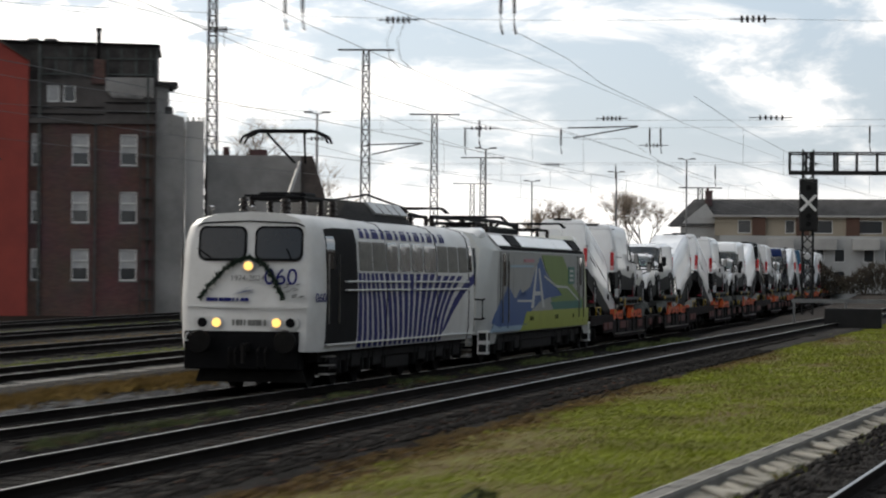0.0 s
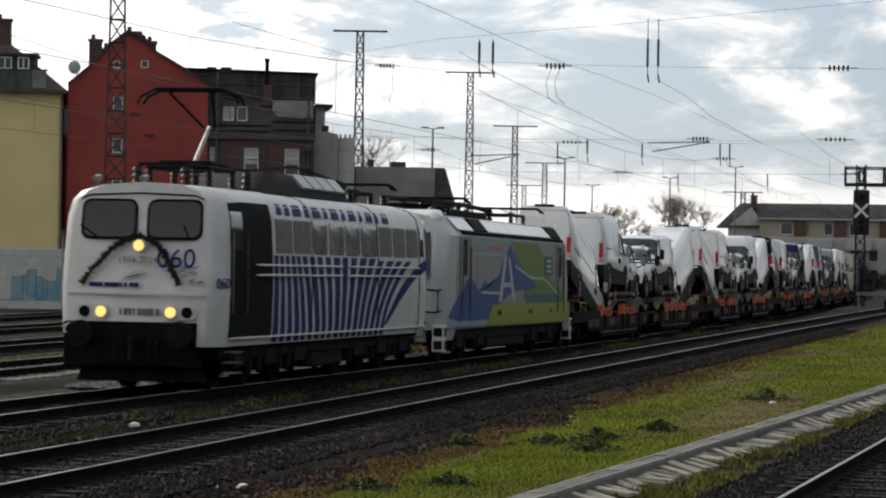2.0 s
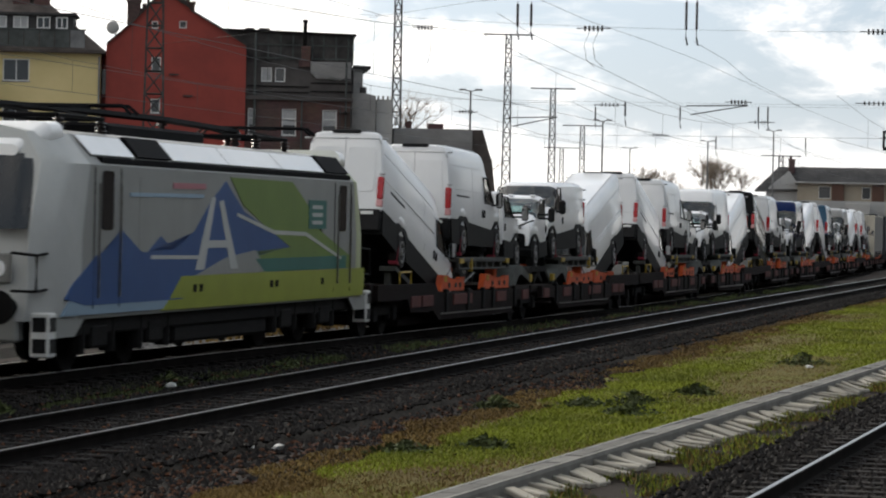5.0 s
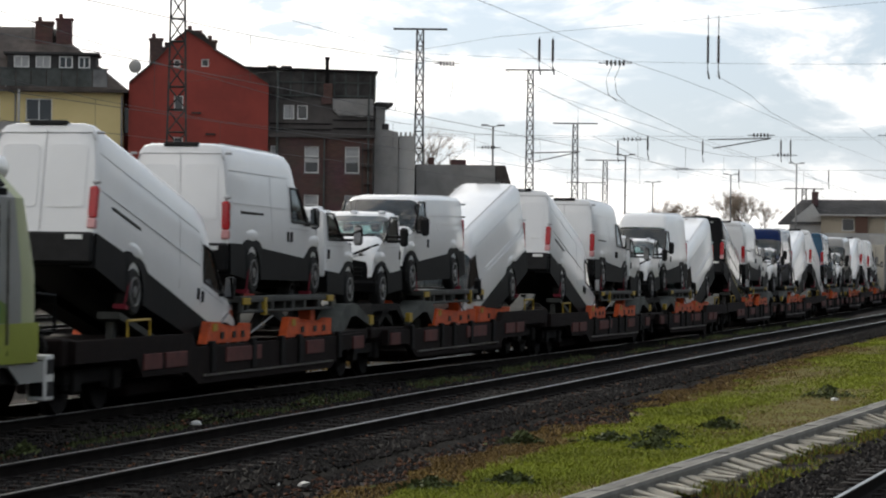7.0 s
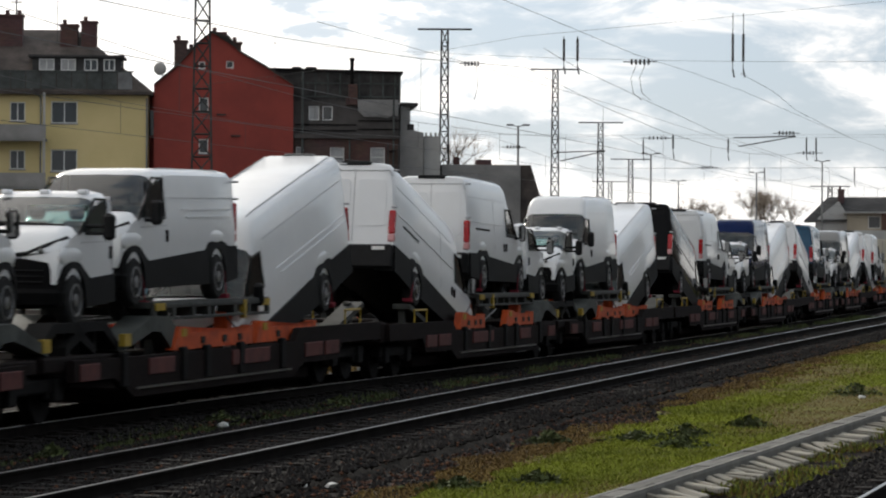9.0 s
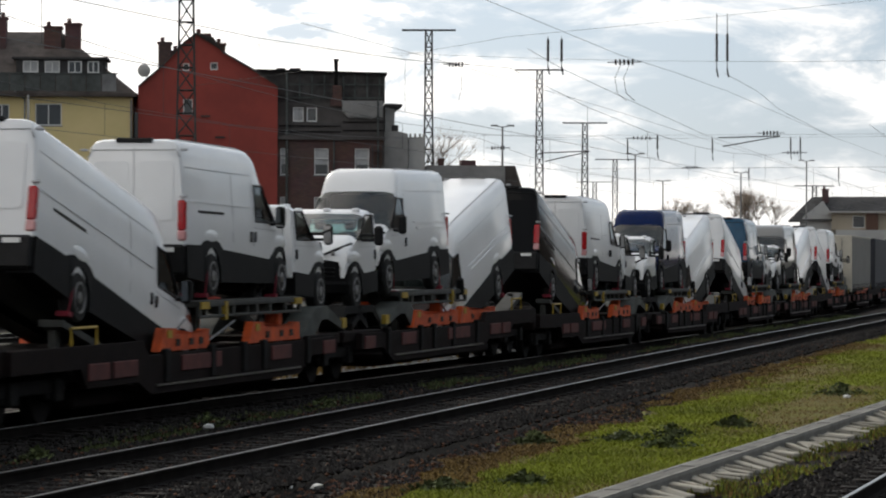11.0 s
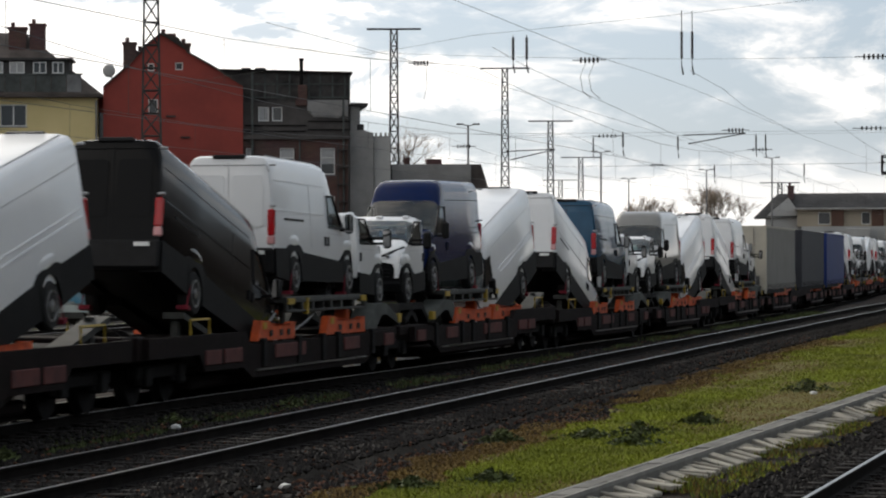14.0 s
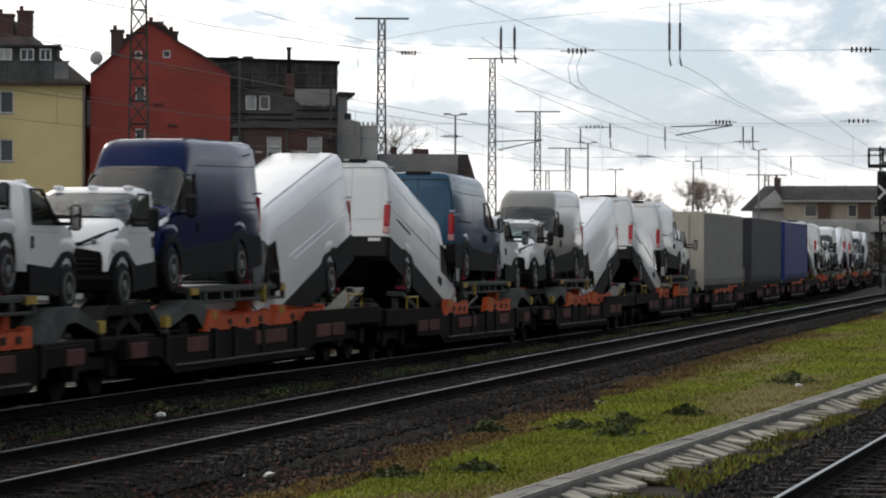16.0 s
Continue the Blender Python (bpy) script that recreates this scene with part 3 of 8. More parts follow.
def insulator(parent, base, h, r=0.09):
    bm = bmesh.new()
    x, y, z = base
    n = 4
    bar(bm, (x, y, z), (x, y, z + h), r * 0.5, 8)
    for i in range(n):
        zz = z + h * (i + 0.5) / n
        bar(bm, (x, y, zz - h * 0.06), (x, y, zz + h * 0.06), r, 10, r * 0.7)
    part("insulator", bm, "insul", parent)


def pantograph_raised(parent, y, z, top):
    bm = bmesh.new()
    for s in (-1, 1):
        bar(bm, (s * 0.55, y - 0.9, z), (s * 0.55, y + 0.9, z), 0.04)
    for yy in (y - 0.9, y + 0.9):
        bar(bm, (-0.55, yy, z), (0.55, yy, z), 0.04)
    knee = (z + top) / 2 + 0.1
    p = part("pantograph", bm, "loco_black", parent, "raised black pantograph")
    for s in (-1, 1):
        bm = bmesh.new()
        bar(bm, (s * 0.12, y + 1.15, knee), (s * 0.40, y - 0.15, top - 0.05), 0.026)
        part("upper_arm", bm, "loco_black", p)
    bm = bmesh.new()
    bar(bm, (0.0, y + 0.1, z + 0.05), (0.0, y + 1.15, knee), 0.05, 8, 0.036)
    part("lower_arm", bm, "steel", p, "grey steel lower arm")
    bm = bmesh.new()
    box(bm, -0.5, 0.5, y - 0.5, y + 0.6, z - 0.02, z + 0.14, 0.04)
    part("base", bm, "loco_black", p)
    bm = bmesh.new()
    for yy in (y - 0.32, y + 0.05):
        bar(bm, (-0.62, yy, top), (0.62, yy, top), 0.035)
        for s in (-1, 1):
            bar(bm, (s * 0.62, yy, top), (s * 0.88, yy, top - 0.12), 0.03)
            bar(bm, (s * 0.88, yy, top - 0.12), (s * 0.95, yy, top - 0.26), 0.025)
    for s in (-1, 1):
        bar(bm, (s * 0.40, y - 0.32, top - 0.03), (s * 0.40, y + 0.05, top - 0.03), 0.025)
    part("collector_head", bm, "loco_black", p)
    for s in (-1, 1):
        for yy in (y - 0.8, y + 0.8):
            insulator(p, (s * 0.55, yy, z - 0.36), 0.34)


def locomotive():
    lo = thing("electric_locomotive", "white electric locomotive with blue zebra stripes and a fir garland", "locomotive")
    bm = bmesh.new()
    L = 17.9
    loft(bm, [loco_ring(0.0, 0.82, 1), loco_ring(0.05, 0.87, 1), loco_ring(0.18, 0.92, 1), loco_ring(0.5, 1.0, 0.5), loco_ring(1.2, 1.0), loco_ring(L - 1.2, 1.0),
              loco_ring(L - 0.5, 1.0, -0.5), loco_ring(L - 0.18, 0.92, -1), loco_ring(L - 0.05, 0.87, -1), loco_ring(L, 0.82, -1)])
    body = part("body", bm, "loco_white", lo)
    # cab front
    for x0, x1 in ((-1.03, -0.12), (0.14, 1.05)):
        bm = bmesh.new()
        on_nose(bm, rounded(x0 - 0.045, x1 + 0.045, 2.60, 3.305, 0.16), 0.006)
        seal = part("window_seal", bm, "loco_black", body)
        bm = bmesh.new()
        on_nose(bm, rounded(x0, x1, 2.65, 3.26, 0.13), 0.013)
        part("windscreen", bm, "glass", seal)
        bm = bmesh.new()
        xm = x0 + 0.2 if x0 < 0 else x0 + 0.62
        strip(bm, [(xm + 0.12, nose_y(2.6) - 0.03, 2.60), (xm - 0.25 if x0 < 0 else xm + 0.0, nose_y(2.85) - 0.03, 2.85)], 0.015)
        part("wiper", bm, "loco_black", body)
    bm = bmesh.new()
    strip(bm, [(-1.10, nose_y(3.32) - 0.02, 3.30), (-0.95, nose_y(3.38) - 0.02, 3.37), (0, nose_y(3.4) - 0.02, 3.405), (0.95, nose_y(3.38) - 0.02, 3.37), (1.10, nose_y(3.32) - 0.02, 3.30)], 0.014)
    part("rain_gutter", bm, "loco_black", body)
    bm = bmesh.new()
    prism(bm, [(-1.24, 1.655), (1.22, 1.655), (1.22, 1.69), (-1.24, 1.69)], "y", -0.03, 0.02)
    part("belt_moulding", bm, "loco_white", body)
    for x, z, r in ((-0.63, 1.36, 0.088), (0.61, 1.36, 0.088), (-0.01, 2.50, 0.088)):
        bm = bmesh.new()
        y = nose_y(z)
        bar(bm, (x, y + 0.03, z), (x, y - 0.06, z), r + 0.03, 20)
        ring = part("lamp_ring", bm, "loco_white", body)
        bm = bmesh.new()
        bar(bm, (x, y - 0.055, z), (x, y - 0.075, z), r, 20)
        part("headlamp", bm, "lamp", ring, "lit yellow headlamp")
    for x in (-0.93, 0.89):
        bm = bmesh.new()
        bar(bm, (x, 0.03, 1.36), (x, -0.05, 1.36), 0.095, 20)
        part("tail_lamp", bm, "loco_black", body, "dark unlit tail lamp")
    for x0, x1 in ((-1.10, -0.47), (0.45, 1.06)):
        bm = bmesh.new()
        prism(bm, rounded(x0, x1, 1.23, 1.49, 0.12), "y", -0.018, 0.02)
        part("lamp_panel", bm, "loco_white", body)
    # writing and marks on the front
    words("number", "060", 0.47, pose(0.66, nose_y(2.27) - 0.012, 2.27, 90 - 9, 0, 0), "loco_blue", body)
    bm = bmesh.new()
    for i, w in enumerate((0.05, 0.07, 0.05, 0.03, 0.07, 0.07, 0.07, 0.03, 0.05)):
        x = -0.32 + i * 0.082
        prism(bm, [(x, 1.30), (x + w, 1.30), (x + w, 1.42), (x, 1.42)], "y", -0.008, 0.01)
    part("number_bars", bm, "roof_grey", body)
    bm = bmesh.new()
    for i, w in enumerate((0.10, 0.09, 0.06, 0.09, 0.12, 0.08, 0.05, 0.04, 0.09, 0.08)):
        x = -0.86 + i * 0.089
        on_nose(bm, [(x, 1.79), (x + w * 0.8, 1.79), (x + w * 0.8, 1.86), (x, 1.86)], 0.008)
    tagged(part("operator_mark", bm, "loco_blue", body), kind="stuff")
    for poly in ([(-0.30, 1.93), (-0.02, 1.99), (0.12, 2.03), (-0.10, 1.99)], [(-0.26, 1.99), (0.0, 2.07), (0.08, 2.09), (-0.12, 2.03)]):
        bm = bmesh.new()
        on_nose(bm, poly, 0.008)
        part("operator_emblem", bm, "v_blue", body)
    bm = bmesh.new()
    rnd = random.Random(5)
    for i in range(12):
        x, z = 0.72 + 0.05 * i * 0.6 + rnd.uniform(-.04, .04), 1.98 + rnd.uniform(-.16, .16)
        on_nose(bm, [(x, z), (x + 0.09, z + 0.03), (x + 0.09, z + 0.045), (x, z + 0.015)], 0.007)
    tagged(part("pen_marks", bm, "roof_grey", body), kind="stuff")
    words("year_lettering", "1974-2024", 0.165, pose(-0.03, nose_y(2.25) - 0.012, 2.25, 90 - 9, 0, 0), "roof_grey", body)
    words("number", "060", 0.26, pose(1.445, 0.30, 1.86, 90, 0, 68), "loco_blue", body)
    # garland
    arc = [(-0.98, 1.86), (-0.80, 2.10), (-0.62, 2.30), (-0.45, 2.47), (-0.25, 2.60), (0.0, 2.655), (0.20, 2.60), (0.38, 2.46), (0.52, 2.24), (0.64, 2.02), (0.76, 1.82)]
    bm = bmesh.new()
    for (xa, za), (xb, zb) in zip(arc[:-1], arc[1:]):
        for k in range(5):
            x, z = xa + (xb - xa) * k / 5, za + (zb - za) * k / 5
            for j in range(16):
                a = rnd.uniform(0, 6.28)
                l = rnd.uniform(0.04, 0.10)
                p = Vector((x + rnd.uniform(-.02, .02), nose_y(z) - 0.05, z + rnd.uniform(-.02, .02)))
                q = p + Vector((l * math.cos(a), rnd.uniform(-.07, .04), l * math.sin(a)))
                side = Vector((-math.sin(a), 0.3, math.cos(a))) * 0.016
                vs = [bm.verts.new(v) for v in (p - side, p + side, q)]
                bm.faces.new(vs)
    part("garland", bm, "wreath", body, "dark green fir garland")
    # buffer beam, buffers, hoses, plough
    bm = bmesh.new()
    box(bm, -1.30, 1.06, -0.035, 0.5, 0.42, 1.19, 0.02)
    beam = part("buffer_beam", bm, "loco_black", lo)
    for s in (-0.88, 0.88):
        bm = bmesh.new()
        bar(bm, (s, -0.03, 0.98), (s, -0.42, 0.98), 0.12, 14)
        bar(bm, (s, -0.42, 0.98), (s, -0.50, 0.98), 0.24, 20, 0.22)
        part("buffer", bm, "under", beam)
    bm = bmesh.new()
    for x in (-0.35, -0.22, 0.25, 0.4):
        strip(bm, [(x, -0.05, 0.85), (x, -0.20, 0.78), (x + 0.02, -0.22, 0.50), (x, -0.10, 0.42)], 0.025)
    box(bm, -0.07, 0.07, -0.32, 0, 0.78, 0.95, 0.02)
    strip(bm, [(0, -0.3, 0.9), (0.0, -0.34, 0.55)], 0.05)
    part("coupling", bm, "under", beam)
    bm = bmesh.new()
    strip(bm, [(-1.20, 0.0, 1.16), (-1.24, -0.10, 1.12), (-1.26, -0.10, 1.0), (-1.18, 0, 0.98)], 0.02)
    part("step_handle", bm, "frame", beam)
    bm = bmesh.new()
    prism(bm, [(-1.15, 0.16), (1.15, 0.16), (1.05, 0.46), (-1.05, 0.46)], "y", 0.30, 0.36)
    part("rail_guard", bm, "under", beam)
    # black cab side, doors
    for s in (1, -1):
        bm = bmesh.new()
        on_side(bm, [(0.53, 0.92), (3.52, 0.92), (3.52, 3.30), (1.70, 3.30), (0.62, 3.26)], side_x, 0.006, (s,))
        panel = part("cab_side", bm, "loco_black", body)
        bm = bmesh.new()
        on_side(bm, [(0.66, 2.45), (1.42, 2.45), (1.42, 3.12), (0.66, 3.12)], side_x, 0.012, (s,))
        part("door_window", bm, "glass", panel)
        for yy in (0.60, 1.55):
            bm = bmesh.new()
            strip(bm, [(s * 1.54, yy, 1.35), (s * 1.54, yy, 2.75)], 0.018)
            part("grab_rail", bm, "steel", panel)
    # side windows
    for ya, yb, za, zb in ((3.62, 6.60, 2.38, 3.11), (12.46, 16.55, 2.34, 3.06)):
        for s in (1, -1):
            bm = bmesh.new()
            on_side(bm, [(ya, za), (yb, za), (yb, zb), (ya, zb)], side_x, 0.010, (s,))
            part("window_band", bm, "loco_white", body)
    for y0, y1, kind in ((3.72, 5.02, 0), (5.12, 6.46, 0), (6.66, 7.84, 1), (8.02, 9.27, 1), (9.42, 10.70, 1), (10.86, 12.32, 1), (12.55, 13.77, 2), (13.90, 15.12, 2), (15.26, 16.44, 2)):
        for s in (1, -1):
            bm = bmesh.new()
            on_side(bm, rounded(y0, y1, 2.42, 3.05, 0.05 if kind != 1 else 0.16), side_x, 0.016, (s,))
            w = part("side_window", bm, "louvre" if kind != 1 else "sky_toned_glass", body, "louvred air intake" if kind != 1 else "")
            if kind != 1:
                bm = bmesh.new()
                for i in range(9):
                    z = 2.46 + i * 0.066
                    on_side(bm, [(y0 + 0.03, z), (y1 - 0.03, z), (y1 - 0.03, z + 0.03), (y0 + 0.03, z + 0.03)], side_x, 0.028, (s,))
                part("louvre_blade", bm, "louvre", w)
    # zebra stripes
    rnd = random.Random(11)
    n = 18
    edges_lo = [3.62 + (13.3 - 3.62) * (i / n) ** 0.97 for i in range(n + 1)]
    edges_hi = [3.62 + 7.6 * (i / n) + 6.1 * max(0, (i / n - 0.25)) ** 1.55 * 1.3 for i in range(n + 1)]
    for i in range(n):
        w = 0.64 + (0.0 if i % 3 else 0.08)
        lo_a, lo_b = edges_lo[i], edges_lo[i] + (edges_lo[i + 1] - edges_lo[i]) * w
        hi_a, hi_b = edges_hi[i], edges_hi[i] + (edges_hi[i + 1] - edges_hi[i]) * w
        left, right = [], []
        for k in range(13):
            f = k / 12
            z = 0.80 + 1.58 * f
            c = f ** (1.0 + 1.1 * (i / n))
            left.append((min(lo_a + (hi_a - lo_a) * c, 17.3), z))
            right.append((min(lo_b + (hi_b - lo_b) * c, 17.4), z))
        bm = bmesh.new()
        band(bm, left, right, side_x)
        part("livery_stripe", bm, "loco_blue", body)
    upper = [(13.13, 1.00), (13.45, 1.20), (14.0, 1.50), (14.64, 1.78), (15.4, 2.0), (16.12, 2.19), (17.30, 2.40)]
    lower = [(13.35, 1.00), (13.85, 1.20), (14.6, 1.50), (15.3, 1.72), (15.9, 1.90), (16.5, 2.02), (17.40, 2.16)]
    bm = bmesh.new()
    band(bm, upper, lower, side_x, 0.009)
    part("livery_stripe", bm, "loco_blue", body)
    for i in range(19):
        y = 4.0 + i * 0.52 + 0.1 * (i % 3)
        bm = bmesh.new()
        band(bm, [(y, 3.12), (y + 0.02, 3.22), (y + 0.05, 3.33)], [(y + 0.36 - 0.006 * i, 3.12), (y + 0.38 - 0.008 * i, 3.22), (y + 0.41 - 0.009 * i, 3.33)], side_x, 0.018)
        part("roof_stripe", bm, "loco_blue", body)
    # rails along the side
    for z in (2.02, 2.20):
        for y0, y1 in ((2.25, 6.1), (6.35, 8.85), (9.55, 12.2), (12.45, 16.3)):
            bm = bmesh.new()
            bar(bm, (1.56, y0, z), (1.56, y1, z), 0.02)
            for yy in (y0 + 0.05, y1 - 0.05):
                bar(bm, (1.47, yy, z), (1.56, yy, z), 0.015)
            part("hand_rail", bm, "frame", body)
    bm = bmesh.new()
    box(bm, 1.47, 1.515, 0.6, 17.4, 0.90, 0.935)
    part("sill_line", bm, "frame", body)
    for y in (6.55, 12.4, 16.62):
        bm = bmesh.new()
        strip(bm, [(x, y, z) for x, yy, z in loco_ring(y, 1.004)], 0.014)
        part("panel_joint", bm, "under", body)
    # rear cab door and handles
    for s in (1, -1):
        bm = bmesh.new()
        on_side(bm, [(16.75, 2.45), (17.10, 2.45), (17.10, 3.10), (16.75, 3.10)], side_x, 0.012, (s,))
        part("door_window", bm, "glass", body)
    # roof equipment
    bm = bmesh.new()
    prof = [(-0.95, 3.52), (0.95, 3.52), (0.85, 3.70), (0.60, 3.98), (-0.60, 3.98), (-0.85, 3.70)]
    loft(bm, [[(x, 5.0, z if z < 3.6 else 3.56) for x, z in prof], [(x, 6.2, z) for x, z in prof], [(x, 11.4, z) for x, z in prof], [(x, 12.6, z if z < 3.6 else 3.56) for x, z in prof]])
    hood = part("roof_hood", bm, "under", lo)
    for i in range(4):
        bm = bmesh.new()
        y0 = 8.2 + i * 0.95
        vs = [(0.87, y0, 3.72), (0.87, y0 + 0.8, 3.72), (0.63, y0 + 0.8, 3.975), (0.63, y0, 3.975)]
        f = [bm.verts.new((x + 0.02, y, z + 0.02)) for x, y, z in vs]
        g = [bm.verts.new((x - 0.04, y, z - 0.03)) for x, y, z in vs]
        bm.faces.new(f)
        bm.faces.new(g[::-1])
        for k in range(4):
            bm.faces.new((f[k], g[k], g[(k + 1) % 4], f[(k + 1) % 4]))
        part("hood_vent", bm, "hood", hood, "pale vent panel")
    pantograph_raised(lo, 3.3, 3.92, 5.35)
    pantograph_folded(lo, 14.6, 3.80)
    for x, y in ((-0.5, 1.6), (0.3, 1.9), (0.6, 5.0), (-0.4, 5.0), (0.6, 12.9), (-0.6, 12.9), (0.0, 16.6)):
        insulator(lo, (x, y, 3.5), 0.42, 0.11)
    bm = bmesh.new()
    strip(bm, [(0.6, 5.0, 3.95), (0.55, 8.8, 4.16), (0.6, 12.9, 3.95)], 0.025)
    strip(bm, [(-0.5, 1.6, 3.95), (0.3, 1.9, 3.98), (0.6, 5.0, 3.95)], 0.025)
    part("roof_cable", bm, "loco_black", lo)
    for x in (-0.9, -0.05):
        bm = bmesh.new()
        bar(bm, (x, 0.5, 3.5), (x, 0.45, 3.68), 0.035)
        bar(bm, (x, 0.30, 3.66), (x, 0.62, 3.68), 0.05)
        part("horn", bm, "steel", lo)
    # running gear
    bm = bmesh.new()
    box(bm, -1.30, 1.30, 0.6, 17.3, 0.55, 0.85, 0.03)
    box(bm, -1.25, 1.25, 7.6, 10.3, 0.25, 0.70, 0.04)
    for y in (2.0, 4.2, 6.4, 11.5, 13.7, 15.9):
        box(bm, 1.05, 1.32, y - 0.45, y + 0.45, 0.38, 0.72, 0.04)
        bar(bm, (1.2, y - 0.75, 0.30), (1.2, y - 0.75, 0.75), 0.12, 10)
        bar(bm, (1.2, y + 0.75, 0.30), (1.2, y + 0.75, 0.75), 0.12, 10)
    box(bm, 1.08, 1.18, 1.1, 7.2, 0.62, 0.80, 0.02)
    box(bm, 1.08, 1.18, 10.6, 16.7, 0.62, 0.80, 0.02)
    part("bogie_frame", bm, "under", lo)
    for y in (2.0, 4.2, 6.4, 11.5, 13.7, 15.9):
        wheelset(lo, y, 0.60)
    for z in (0.30, 0.48, 0.66):
        for y in (0.95, 16.6):
            bm = bmesh.new()
            box(bm, 1.25, 1.50, y, y + 0.5, z, z + 0.03)
            part("step", bm, "steel", lo)
    return lo


rides(locomotive(), 0.0)

# ---- the second locomotive ----


def v_side(z):
    return float(np.interp(z, [0.6, 1.0, 3.0, 3.12, 3.45], [1.40, 1.45, 1.45, 1.40, 1.05]))


def v_ring(y, sc, front=0.0, lo=0.80):
    half = [(1.40, lo), (1.45, 1.05), (1.45, 2.0), (1.45, 3.02), (1.32, 3.16), (1.05, 3.46), (0.55, 3.54), (0.0, 3.55)]
    ring = [(x * sc, z) for x, z in half] + [(-x * sc, z) for x, z in half[-2::-1]]
    return [(x, y + front * v_rake(z), z) for x, z in ring]


def v_rake(z):
    return max(0.0, z - 1.95) * 0.46


def second_locomotive():
    lo = thing("electric_locomotive", "grey electric locomotive with painted blue mountains and green fields", "locomotive")
    bm = bmesh.new()
    y0, y1 = 0.90, 20.35      # over the body
    loft(bm, [v_ring(y0, 0.78, 1), v_ring(y0 + 0.12, 0.86, 1), v_ring(y0 + 0.35, 0.93, 1), v_ring(y0 + 0.7, 0.98, 1), v_ring(y0 + 1.4, 1.0, 0.6)], True)
    part("cab", bm, "v_white", lo)
    bm = bmesh.new()
    loft(bm, [v_ring(y0 + 1.4, 1.0, 0.6), v_ring(y0 + 3.2, 1.0), v_ring(y1 - 3.2, 1.0), v_ring(y1 - 1.4, 1.0, -0.6)], True)
    body = part("body", bm, "v_grey", lo)
    bm = bmesh.new()
    loft(bm, [v_ring(y1 - 1.4, 1.0, -0.6), v_ring(y1 - 0.8, 0.97, -1), v_ring(y1 - 0.4, 0.88, -1), v_ring(y1 - 0.12, 0.76, -1), v_ring(y1, 0.64, -1)], True)
    part("cab", bm, "v_dull", lo, "dull green rear cab")
    # windscreens, lamps, steps
    for yy, s in ((y0, 1), (y1, -1)):
        bm = bmesh.new()
        rows = []
        for z, hw in ((2.08, 1.09), (2.6, 1.07), (3.14, 0.98)):
            rows.append([(x * hw, yy + s * (v_rake(z) - 0.02 + 0.035 * abs(x) ** 6), z) for x in (-1, -0.8, 0, 0.8, 1)])
        sheet(bm, rows)
        part("windscreen", bm, "glass", lo)
        bm = bmesh.new()
        ya, yb = yy + s * 0.52, yy + s * 1.5
        loft(bm, [[(x * 0.7, ya, 3.12 + (z - 3.30) * 0.5) for x, z in rounded(-1.1, 1.1, 3.25, 3.60, 0.15)], [(x, (ya + yb) / 2, z) for x, z in rounded(-1.1, 1.1, 3.25, 3.60, 0.15)], [(x, yb, z) for x, z in rounded(-1.1, 1.1, 3.25, 3.62, 0.15)]])
        part("roof_dome", bm, "v_roof", lo)
        for x in (-0.70, 0.70):
            bm = bmesh.new()
            box(bm, x - 0.20, x + 0.20, yy - 0.03, yy + 0.03, 1.32, 1.74, 0.02)
            unit = part("lamp_unit", bm, "roof_grey", lo)
            bm = bmesh.new()
            bar(bm, (x, yy - s * 0.025, 1.53), (x, yy - s * 0.045, 1.53), 0.12, 16)
            part("lamp_lens", bm, "lens", unit)
        for x in (-0.88, 0.88):
            bm = bmesh.new()
            bar(bm, (x, yy, 1.0), (x, yy - s * 0.45, 1.0), 0.12, 12)
            bar(bm, (x, yy - s * 0.45, 1.0), (x, yy - s * 0.52, 1.0), 0.24, 18)
            part("buffer", bm, "under", lo)
        bm = bmesh.new()
        box(bm, -1.0, 1.0, min(yy, yy + s * 0.3), max(yy, yy + s * 0.3), 0.50, 0.98, 0.04)
        part("apron", bm, "v_grey", lo)
        bm = bmesh.new()
        strip(bm, [(1.30, yy + s * 0.45, 1.75), (1.34, yy - s * 0.22, 1.72), (1.34, yy - s * 0.22, 1.22), (1.30, yy + s * 0.45, 1.25)], 0.025)
        strip(bm, [(0.9, yy - s * 0.02, 1.75), (1.34, yy - s * 0.22, 1.72)], 0.022)
        strip(bm, [(0.9, yy - s * 0.02, 1.22), (1.34, yy - s * 0.22, 1.22)], 0.022)
        part("shunter_rail", bm, "loco_black", lo)
        bm = bmesh.new()
        box(bm, 1.16, 1.44, yy + s * 0.22 - 0.16, yy + s * 0.22 + 0.16, 0.30, 0.92, 0.02)
        steps = part("step_box", bm, "frame", lo)
        for z in (0.36, 0.66):
            bm = bmesh.new()
            box(bm, 1.20, 1.40, yy + s * 0.22 - 0.17, yy + s * 0.22 + 0.17, z, z + 0.20)
            box(bm, 1.15, 1.45, yy + s * 0.22 - 0.12, yy + s * 0.22 + 0.12, z, z + 0.20)
            part("step_hole", bm, "black", steps)
        for side in (1, -1):
            bm = bmesh.new()
            prism(bm, [(yy + s * 0.35, 0.56), (yy + s * 1.3, 0.56), (yy + s * 1.8, 0.84), (yy + s * 0.35, 0.84)], "x", side * 1.36, side * 1.40)
            part("flank_skirt", bm, "v_grey", lo)
        d0 = yy + s * 2.55
        for side in (1, -1):
            bm = bmesh.new()
            on_side(bm, rounded(d0 - 0.27, d0 + 0.27, 2.08, 2.94, 0.08), v_side, 0.012, (side,))
            part("cab_window", bm, "glass", lo)
            for dy in (-0.62, 0.62):
                bm = bmesh.new()
